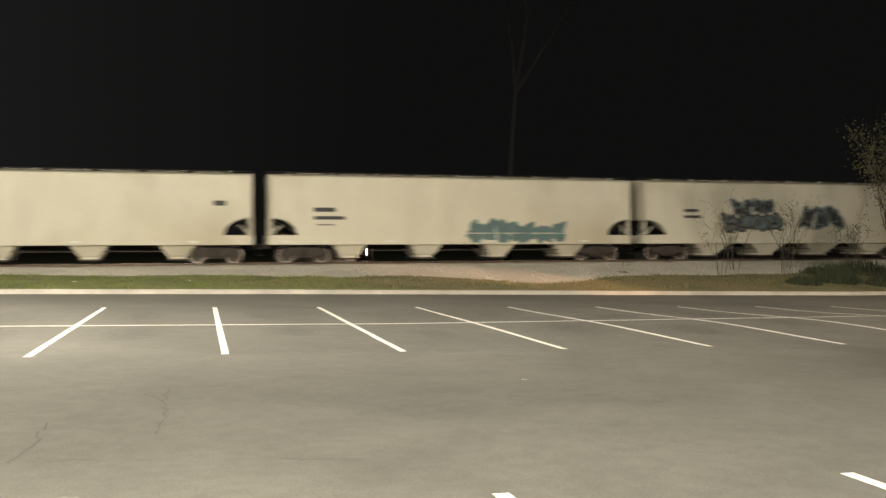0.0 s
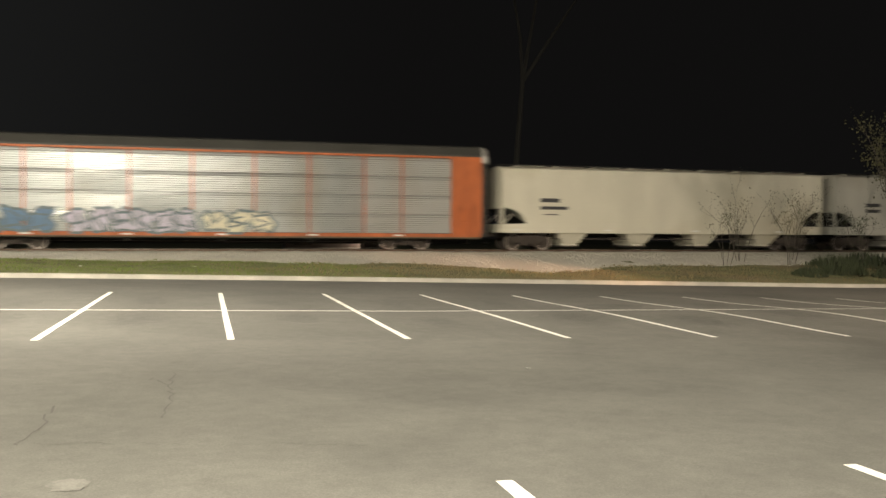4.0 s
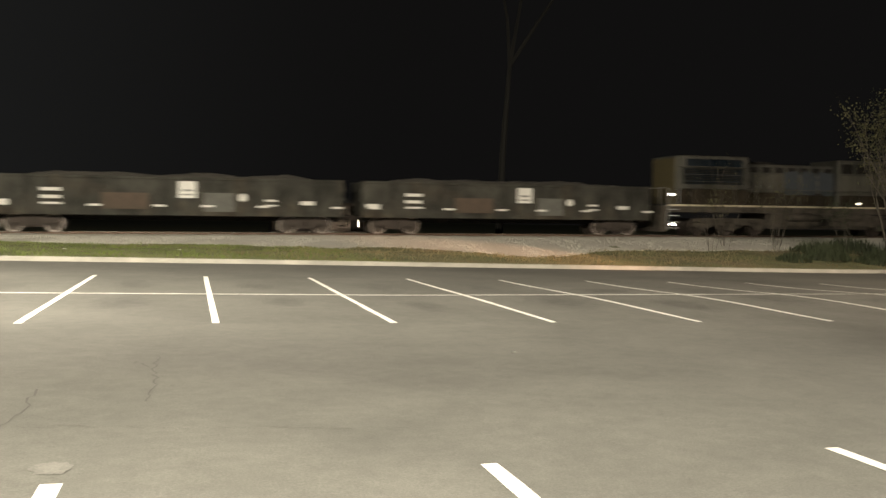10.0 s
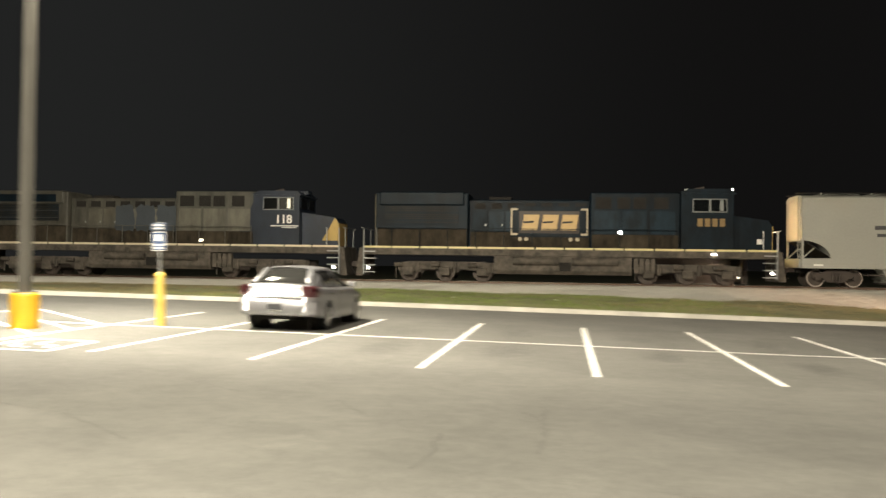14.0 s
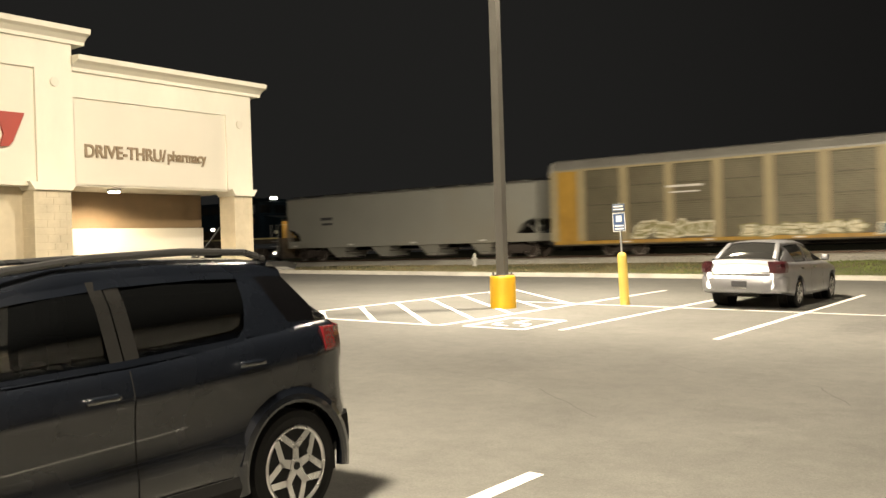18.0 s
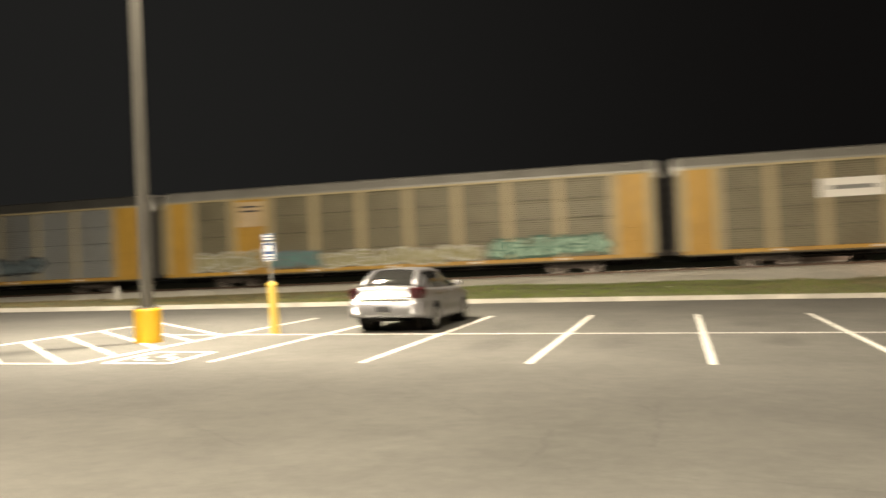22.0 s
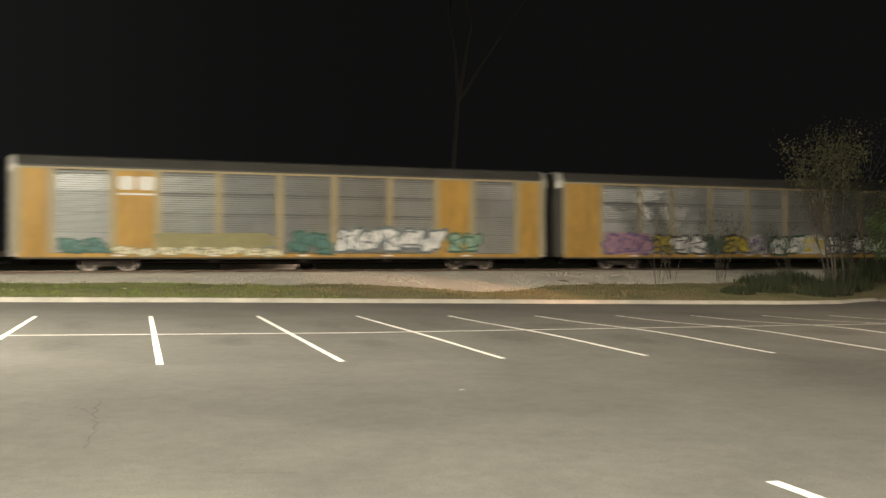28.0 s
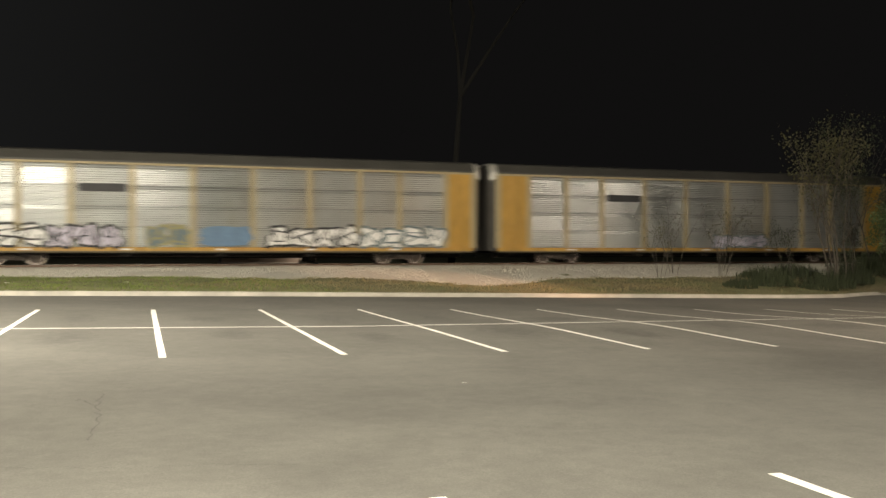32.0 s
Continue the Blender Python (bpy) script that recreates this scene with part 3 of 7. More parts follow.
def wheel_mesh():
    bm = bmesh.new()
    for a, b, r in ((-0.07, -0.035, 0.47), (-0.035, 0.07, 0.44)):
        tube(bm, (0, a, 0), (0, b, 0), r, seg=24)
    tube(bm, (0, -0.09, 0), (0, 0.09, 0), 0.13, seg=14)
    return mesh_of("wheel", bm, WHEEL)


def tread_mesh():
    bm = bmesh.new()
    for s in (0.074,):
        n = 28
        inner = [bm.verts.new((0.385 * math.cos(2 * math.pi * i / n), s, 0.385 * math.sin(2 * math.pi * i / n))) for i in range(n)]
        outer = [bm.verts.new((0.44 * math.cos(2 * math.pi * i / n), s, 0.44 * math.sin(2 * math.pi * i / n))) for i in range(n)]
        for i in range(n):
            bm.faces.new((inner[i], inner[(i + 1) % n], outer[(i + 1) % n], outer[i]))
    return mesh_of("wheel_rim", bm, TREAD)


def side_frame_mesh():
    pts = [(-1.14, 0.54), (-1.10, 0.66), (-0.72, 0.70), (-0.44, 0.86), (0.44, 0.86), (0.72, 0.70), (1.10, 0.66), (1.14, 0.54), (1.06, 0.40), (0.92, 0.37), (0.64, 0.46), (0.42, 0.24), (-0.42, 0.24), (-0.64, 0.46), (-0.92, 0.37), (-1.06, 0.40)]
    bm = P(pts, "y", -0.09, 0.09)
    for x in (-0.9, 0.9):
        tube(bm, (x, -0.19, 0.44), (x, 0.0, 0.44), 0.13, seg=12)
    for x in (-0.16, 0, 0.16):
        tube(bm, (x, -0.13, 0.30), (x, -0.13, 0.72), 0.06, seg=8)
    return mesh_of("side_frame", bm, BOGIE)


M_WHEEL, M_TREAD, M_SIDE = wheel_mesh(), tread_mesh(), side_frame_mesh()
M_BOLSTER = mesh_of("bogie", B(-0.22, 0.22, -1.0, 1.0, 0.45, 0.80, 0.03), BOGIE)
M_AXLE = mesh_of("axle", T((0, -0.85, 0), (0, 0.85, 0), 0.08, seg=10), WHEEL)
M_COUPLER = mesh_of("coupler", box(B(-0.45, 0.30, -0.08, 0.08, 0.72, 0.92), 0.20, 0.50, -0.16, 0.16, 0.68, 0.98, 0.04), BOGIE)
M_HOSE = mesh_of("brake_hose", tube(T((0.15, -0.3, 0.75), (0.35, -0.32, 0.35), 0.03, seg=6), (0.35, -0.32, 0.35), (0.6, -0.3, 0.42), 0.03, seg=6), BLACK)


def bogie(car, x):
    b = part("bogie", M_BOLSTER, None, car, "rust-brown cast steel bogie", at=pose(x, 0, 0))
    for y, turn in ((-1.02, 0), (1.02, 180)):
        part("side_frame", M_SIDE, None, b, at=pose(0, y, 0, 0, 0, turn))
    for dx in (-0.9, 0.9):
        part("axle", M_AXLE, None, b, at=pose(dx, 0, 0.44))
        for y, turn in ((-0.76, 180), (0.76, 0)):
            part("wheel", M_WHEEL, None, b, at=pose(dx, y, 0.44, 0, 0, turn))
            part("wheel_rim", M_TREAD, None, b, "bright worn wheel rim", at=pose(dx, y, 0.44, 0, 0, turn))
    return b


def couplers(car, L):
    for s in (0, 180):
        m = pose(0, 0, 0, 0, 0, s) @ pose(L, 0, 0)
        part("coupler", M_COUPLER, None, car, at=m)
        part("brake_hose", M_HOSE, None, car, "black rubber air hose", at=m)


def bars(car, name, material, rows, y=-1.612, label=""):
    """Rows of plain bars (x0, x1, z0, z1) that stand for lettering."""
    for x0, x1, z0, z1 in rows:
        part(name, B(x0, x1, y - 0.002, y + 0.01, z0, z1), material, car, label)


GRAF = {}


def spray(key, colour):
    if key not in GRAF:
        GRAF[key] = mat("spray_paint_" + key, colour, 0.6, vary=0.22, scale=1.8, fine=12)
    return GRAF[key]


SPRAY = {"teal": (0.09, 0.19, 0.18), "blue": (0.12, 0.205, 0.33), "white": (0.72, 0.72, 0.72), "lilac": (0.50, 0.47, 0.58), "cream": (0.66, 0.62, 0.48), "black": (0.018, 0.019, 0.022), "pink": (0.34, 0.20, 0.27), "green": (0.035, 0.105, 0.075), "mint": (0.26, 0.40, 0.31), "yellow": (0.52, 0.42, 0.05), "purple": (0.13, 0.09, 0.20), "olive": (0.26, 0.24, 0.12), "slate": (0.13, 0.17, 0.19), "smear": (0.42, 0.41, 0.36), "faded": (0.044, 0.053, 0.064)}


def stroke(bm, a, b, w, y):
    """One fat rounded stroke of spray paint on the near side."""
    a, b = Vector(a), Vector(b)
    d = (b - a)
    ang = math.atan2(d.y, d.x)
    pts = []
    for c, base in ((b, -90), (a, 90)):
        for i in range(5):
            th = ang + radians(base + 45 * i)
            pts.append(bm.verts.new((c.x + w * math.cos(th), y, c.y + w * math.sin(th))))
    bm.faces.new(pts)


def bubble(rng, cx, cz, a, b, y, n=22):
    """An irregular swollen shape, one face."""
    bm = bmesh.new()
    k, ph, k2, ph2 = rng.choice((2, 3, 4)), rng.uniform(0, 6.3), rng.choice((5, 6, 7)), rng.uniform(0, 6.3)
    lean = rng.uniform(-0.35, 0.35)
    pts = []
    for i in range(n):
        th = 2 * math.pi * i / n
        c, s = math.cos(th), math.sin(th)
        m = max(abs(c), abs(s)) ** 0.75
        r = (1 + 0.20 * math.sin(k * th + ph) + 0.14 * math.sin(k2 * th + ph2)) / m
        x, z = a * c * r, b * s * r
        pts.append(bm.verts.new((cx + x + lean * z, y, cz + max(-b * 1.05, min(b * 1.15, z)))))
    bm.faces.new(pts)
    return bm


SKELETONS = (
    (((0.10, 0.05), (0.25, 0.95)), ((0.25, 0.95), (0.55, 0.35)), ((0.55, 0.35), (0.90, 0.95))),
    (((0.15, 0.90), (0.80, 0.95)), ((0.15, 0.90), (0.15, 0.15)), ((0.15, 0.15), (0.85, 0.10)), ((0.85, 0.10), (0.80, 0.50))),
    (((0.20, 0.05), (0.20, 0.95)), ((0.20, 0.50), (0.85, 0.90)), ((0.35, 0.50), (0.90, 0.05))),
    (((0.10, 0.10), (0.50, 0.95)), ((0.50, 0.95), (0.90, 0.10)), ((0.30, 0.45), (0.72, 0.40))),
    (((0.85, 0.90), (0.20, 0.80)), ((0.20, 0.80), (0.25, 0.50)), ((0.25, 0.50), (0.85, 0.45)), ((0.85, 0.45), (0.10, 0.10))),
    (((0.15, 0.10), (0.20, 0.90)), ((0.20, 0.90), (0.80, 0.75)), ((0.80, 0.75), (0.75, 0.20)), ((0.75, 0.20), (0.15, 0.10))),
)


def graffiti(car, x0, x1, z0, z1, fill, outline, seed, letters=None, y=-1.615):
    """Swollen sprayed shapes: a contour, a paler fill and a few inner lines."""
    rng = random.Random(seed)
    n = letters or max(2, int((x1 - x0) / 1.0))
    w = (x1 - x0) / n
    h = z1 - z0
    mo, mf = spray(outline, SPRAY[outline]), spray(fill, SPRAY[fill])
    for i in range(n):
        cx, cz = x0 + w * (i + 0.5), z0 + h / 2 + rng.uniform(-0.06, 0.06)
        keep = rng.getstate()
        o = part("graffiti_shape", bubble(rng, cx, cz, w * 0.52, h * 0.47, y - 0.0012 * (i % 3)), mo, car, "sprayed graffiti shape edged in " + outline)
        rng.setstate(keep)
        part("graffiti_fill", bubble(rng, cx, cz, w * 0.41, h * 0.37, y - 0.005 - 0.0012 * (i % 3)), mf, o)
        lines = bmesh.new()
        for k, (a, b) in enumerate(rng.choice(SKELETONS)):
            ends = [(cx + w * 0.8 * (px - 0.5 + rng.uniform(-0.15, 0.15)), cz + h * 0.62 * (pz - 0.5 + rng.uniform(-0.12, 0.12))) for px, pz in (a, b)]
            stroke(lines, ends[0], ends[1], h * rng.uniform(0.025, 0.05), y - 0.010 - 0.0012 * k)
        part("graffiti_line", lines, mo, o)


def blotch(car, name, x0, x1, z0, z1, colour, seed, y=-1.611):
    """An uneven patch of colour with a ragged outline."""
    rng = random.Random(seed)
    bm = bmesh.new()
    n = 22
    pts = []
    for i in range(n):
        th = 2 * math.pi * i / n
        k = rng.uniform(0.84, 1.04)
        c, s = math.cos(th), math.sin(th)
        m = max(abs(c), abs(s)) ** 0.95
        pts.append(bm.verts.new(((x0 + x1) / 2 + (x1 - x0) / 2 * c / m * k, y, (z0 + z1) / 2 + (z1 - z0) / 2 * s / m * k)))
    bm.faces.new(pts)
    part(name, bm, spray(colour, SPRAY[colour]), car, "ragged patch of " + colour + " paint")


def hopper(u0, u1, paint, label, stencil=None, pitch=4.12, wide=0.86, foot=0.42):
    t = car_thing("hopper_car", label, "hopper car", u0, u1)
    L = (u1 - u0) / 2 - 0.48
    # shell with sloping ends
    part("body", P([(-L, 4.34), (L, 4.34)] + [(L - 1.35 * math.sin(a * 0.196), 1.40 + 0.9 * math.cos(a * 0.196)) for a in range(9)] + [(-L + 1.35 * math.sin(a * 0.196), 1.40 + 0.9 * math.cos(a * 0.196)) for a in range(8, -1, -1)], "y", -1.6, 1.6), paint, t)
    sec = [(-1.6, 4.32), (-1.56, 4.44), (-1.30, 4.53), (-0.7, 4.59), (0.7, 4.59), (1.30, 4.53), (1.56, 4.44), (1.6, 4.32)]
    part("roof", loft([[(x, y, z) for y, z in sec] for x in (-L - 0.02, L + 0.02)]), paint, t)
    # side sill with a rib above it
    for y in (-1.6, 1.56):
        part("side_sill", B(-L, L, y - 0.01, y + 0.05, 0.93, 1.42), paint, t)
        part("side_rib", B(-L + 1.8, L - 1.8, y - 0.025 if y < 0 else y + 0.04, y + 0.0 if y < 0 else y + 0.065, 1.50, 1.545), paint, t)
        part("roof_edge", B(-L, L, y - 0.03 if y < 0 else y + 0.02, y + 0.02 if y < 0 else y + 0.07, 4.28, 4.36), paint, t)
    part("centre_sill", B(-L, L, -0.3, 0.3, 0.70, 1.05), UNDER, t)
    part("floor_plate", B(-L, L, -1.5, 1.5, 1.30, 1.395), UNDER, t)
    # roof walk, hatches
    part("roof_walk", B(-L - 0.15, L + 0.15, -1.05, -0.75, 4.66, 4.70), UNDER, t, "dark steel roof walkway")
    part("roof_walk", B(-L - 0.15, L + 0.15, 0.75, 1.05, 4.66, 4.70), UNDER, t, "dark steel roof walkway")
    for i in range(9):
        x = -L + 1 + i * (2 * L - 2) / 8
        part("walk_bracket", box(B(x - 0.03, x + 0.03, -1.15, 1.15, 4.56, 4.66), x - 0.03, x + 0.03, -1.15, -1.1, 4.46, 4.68), paint, t)
        if i < 8:
            part("hatch", B(x + 0.5, x + 2.0, -0.55, 0.55, 4.58, 4.72, 0.03), paint, t)
    # ends: slope sheet frame, posts, ladders, platform
    for s in (-1, 1):
        e = s * L
        for y in (-1.52, 1.46):
            part("corner_post", B(min(e, e - s * 0.10), max(e, e - s * 0.10), y, y + 0.06, 1.40, 2.34), paint, t)
            part("end_brace", T((e - s * 0.05, y + 0.03, 1.42), (e - s * 0.60, y + 0.03, 1.95), 0.035, seg=6), paint, t)
        part("end_platform", B(min(e, e + s * 0.12), max(e, e + s * 0.12), -1.5, 1.5, 0.95, 1.40), paint, t)
        lad = bmesh.new()
        xe = e + s * 0.06
        for y in (-1.5, -1.05):
            tube(lad, (xe, y, 1.3), (xe, y, 4.55), 0.02, seg=6)
        for k in range(9):
            tube(lad, (xe, -1.5, 1.5 + k * 0.36), (xe, -1.05, 1.5 + k * 0.36), 0.016, seg=6)
        part("ladder", lad, paint, t, "narrow steel end ladder")
        # slope sheet in black: the end recess's shade is put into its colour
        part("end_slope", P([(e - s * 0.12, 2.32), (e - s * 1.45, 1.42), (e - s * 1.45, 1.38), (e - s * 0.12, 2.26)], "y", -1.55, 1.55), UNDER, t, "sloping end sheet blackened for the recess shade")
        bogie(t, s * (L - 1.75))
    couplers(t, L + 0.1)
    # four discharge funnels
    for i in range(4):
        x = 0.25 + (i - 1.5) * pitch
        bm = loft([[(x - a, -b, z), (x + a, -b, z), (x + a, b, z), (x - a, b, z)] for a, b, z in ((wide + 0.15, 1.50, 1.32), (wide, 1.46, 0.93), (foot + 0.08, 1.15, 0.40), (foot, 1.05, 0.36), (foot, 1.05, 0.22))])
        f = part("funnel", bm, paint, t, "sloping discharge funnel")
        part("gate", B(x - foot - 0.06, x + foot + 0.06, -1.10, 1.10, 0.16, 0.24), BOGIE, f)
    part("brake_pipe", T((-L + 3, -1.2, 0.62), (L - 3, -1.2, 0.62), 0.03, seg=6), BOGIE, t)
    if stencil:
        bars(t, "stencil", DARK_P, [(-L + a, -L + b, c, d) for a, b, c, d in stencil], label="small dark stencilled lettering as bars")
    for i, (a, c) in enumerate(((0.55, 1.05), (6.0, 1.05), (11.5, 1.05), (17.0, 1.05))):
        part("reflector", B(-L + a, -L + a + 0.45, -1.618, -1.60, c, c + 0.09), WHITE_P, t)
    return t, L


def autorack(u0, u1, label, bays, end_paint=YELLOW_P, post=YELLOW_P, panel=GALV, roof=ROOF_G, seed=0, post_w=0.16, sill=None, door=None):
    """bays: (x0, x1, kind) from the left end; p is a ribbed panel, y a painted plate."""
    t = car_thing("autorack_car", label, "autorack car", u0, u1)
    L = (u1 - u0) / 2 - 0.75
    rng = random.Random(seed)
    zb, zt = 0.66, 4.98
    # added black sheet shades the inside and keeps light out; far side is one plain wall
    part("far_wall", B(-L, L, 1.50, 1.60, zb, zt), panel, t)
    part("inside_shade_sheet", B(-L + 0.1, L - 0.1, -1.47, -1.44, zb + 0.02, zt), UNDER, t, "added black sheet for the shade behind the side panels")
    sec = [(-1.6, 4.96), (-1.58, 5.08), (-1.34, 5.50), (-0.9, 5.61), (0, 5.66), (0.9, 5.61), (1.34, 5.50), (1.58, 5.08), (1.6, 4.96)]
    n = 16
    part("roof", loft([[(-L + 2 * L * i / n, y, z) for y, z in sec] for i in range(n + 1)]), roof, t)
    for i in range(n + 1):
        x = -L + 2 * L * i / n
        part("roof_rib", loft([[(x + d, y * 1.008, z + 0.02) for y, z in sec] for d in (-0.05, 0.05)]), roof, t)
    part("top_rail", B(-L, L, -1.63, -1.50, 4.88, 4.98), post, t)
    part("side_sill", B(-L, L, -1.63, -1.48, zb + 0.02, zb + 0.20), sill or end_paint, t)
    part("lower_sill", B(-L, L, -1.62, -1.48, zb - 0.06, zb + 0.02), SILL_D, t)
    part("deck", B(-L, L, -1.5, 1.5, 0.55, 0.70), UNDER, t)
    part("centre_sill", B(-L + 0.3, L - 0.3, -0.35, 0.35, 0.30, 0.58), UNDER, t)
    xs = sorted({b[0] for b in bays} | {b[1] for b in bays})
    for x in xs:
        part("post", B(-L + x - post_w / 2, -L + x + post_w / 2, -1.625, -1.49, zb + 0.2, 4.88), post, t)
    for x0, x1, kind in bays:
        a, b = -L + x0 + post_w / 2, -L + x1 - post_w / 2
        if b - a < 0.1:
            continue
        if kind == "y":
            pl = part("end_panel" if x0 < 0.5 or x1 > 2 * L - 0.5 else "plate", B(a, b, -1.595, -1.50, zb + 0.2, 4.88), end_paint, t, "painted steel plate")
            m = max(2, int((b - a) / 0.5))
            for k in range(1, m):
                xx = a + (b - a) * k / m
                part("rib", B(xx - 0.02, xx + 0.02, -1.61, -1.594, zb + 0.25, 4.85), end_paint, pl)
            continue
        # four ribbed sheets above one another, each a touch out of true
        z = zb + 0.21
        # b and d sheets carry reflections and dimming in colour, besides their own tone
        sheet = {"p": panel, "b": GALV_B, "d": GALV_D}[kind]
        hh = (4.87 - z) / 4
        for s in range(4):
            bm = bmesh.new()
            z0, z1 = z + s * hh + 0.004, z + (s + 1) * hh - 0.004
            lean, twist = (rng.uniform(0.0, 0.030) if kind == "b" else rng.uniform(-0.012, 0.028)), rng.uniform(-0.012, 0.012)
            ribs = 9
            row = []
            for i in range(ribs * 4 + 1):
                f = i / (ribs * 4)
                y = -1.560 - (0.010 if i % 4 in (1, 2) else 0.0) + lean * (f - 0.5) * 2 + max(0.0, f - 0.80) * 0.20
                zz = z0 + (z1 - z0) * f
                row.append((bm.verts.new((a, y - twist, zz)), bm.verts.new((b, y + twist, zz))))
            for p, q in zip(row, row[1:]):
                bm.faces.new((p[0], p[1], q[1], q[0]))
            part("side_panel", bm, sheet, t, "ribbed galvanised steel sheet")
    # end doors bow out over the couplers
    for s in (-1, 1):
        x = s * L
        sec = [(-1.50, 0.7), (-1.50, 5.05), (-1.25, 5.38), (-0.8, 5.5), (0.8, 5.5), (1.25, 5.38), (1.50, 5.05), (1.50, 0.7)]
        bm = loft([[(x + s * d, y * k, z - (0.12 if z > 1 and d > 0.2 else 0)) for y, z in sec] for d, k in ((0, 1.0), (0.16, 0.99), (0.32, 0.95), (0.43, 0.87), (0.50, 0.72))])
        door_ob = part("end_door", bm, door or ENDDOOR, t, "bowed steel end door")
        cap = [(-1.6, 4.70), (-1.58, 5.08), (-1.34, 5.50), (-0.9, 5.61), (0, 5.66), (0.9, 5.61), (1.34, 5.50), (1.58, 5.08), (1.6, 4.70)]
        part("roof_cap", loft([[(x + s * d, y * k, z - dz) for y, z in cap] for d, k, dz in ((0.0, 1.004, -0.01), (0.28, 0.98, 0.03), (0.46, 0.9, 0.12))], closed=False, caps=False), ROOF_CAP, t, "pale curved roof end cap")
        for k in range(9):
            z = 0.95 + k * 0.48
            part("rib", loft([[(x + s * d, y * kk, z + h) for y, h in ((-1.51, 0), (-1.51, 0.09), (1.51, 0.09), (1.51, 0))] for d, kk in ((0.02, 1.0), (0.17, 0.995), (0.335, 0.96), (0.45, 0.88), (0.53, 0.72))]), door or ENDDOOR, door_ob)
        lad = bmesh.new()
        xl = x - s * 0.9
        for d in (-0.22, 0.22):
            tube(lad, (xl + d, -1.66, 0.75), (xl + d, -1.66, 2.3), 0.018, seg=6)
        for k in range(5):
            tube(lad, (xl - 0.22, -1.66, 0.85 + 0.33 * k), (xl + 0.22, -1.66, 0.85 + 0.33 * k), 0.015, seg=6)
        part("grab_ladder", lad, end_paint, t)
        bogie(t, s * (L - 4.0))
    couplers(t, L + 0.30)
    part("brake_rod", T((-L + 5, -0.8, 0.42), (L - 5, -0.8, 0.42), 0.03, seg=6), BOGIE, t)
    for k in range(5):
        x = -L + 4.5 + k * (2 * L - 9) / 4
        part("cross_bearer", B(x - 0.12, x + 0.12, -1.45, 1.45, 0.40, 0.56), UNDER, t)
        part("reflector", B(x - 0.25, x + 0.25, -1.642, -1.625, 0.72, 0.80), WHITE_P, t)
    return t, L


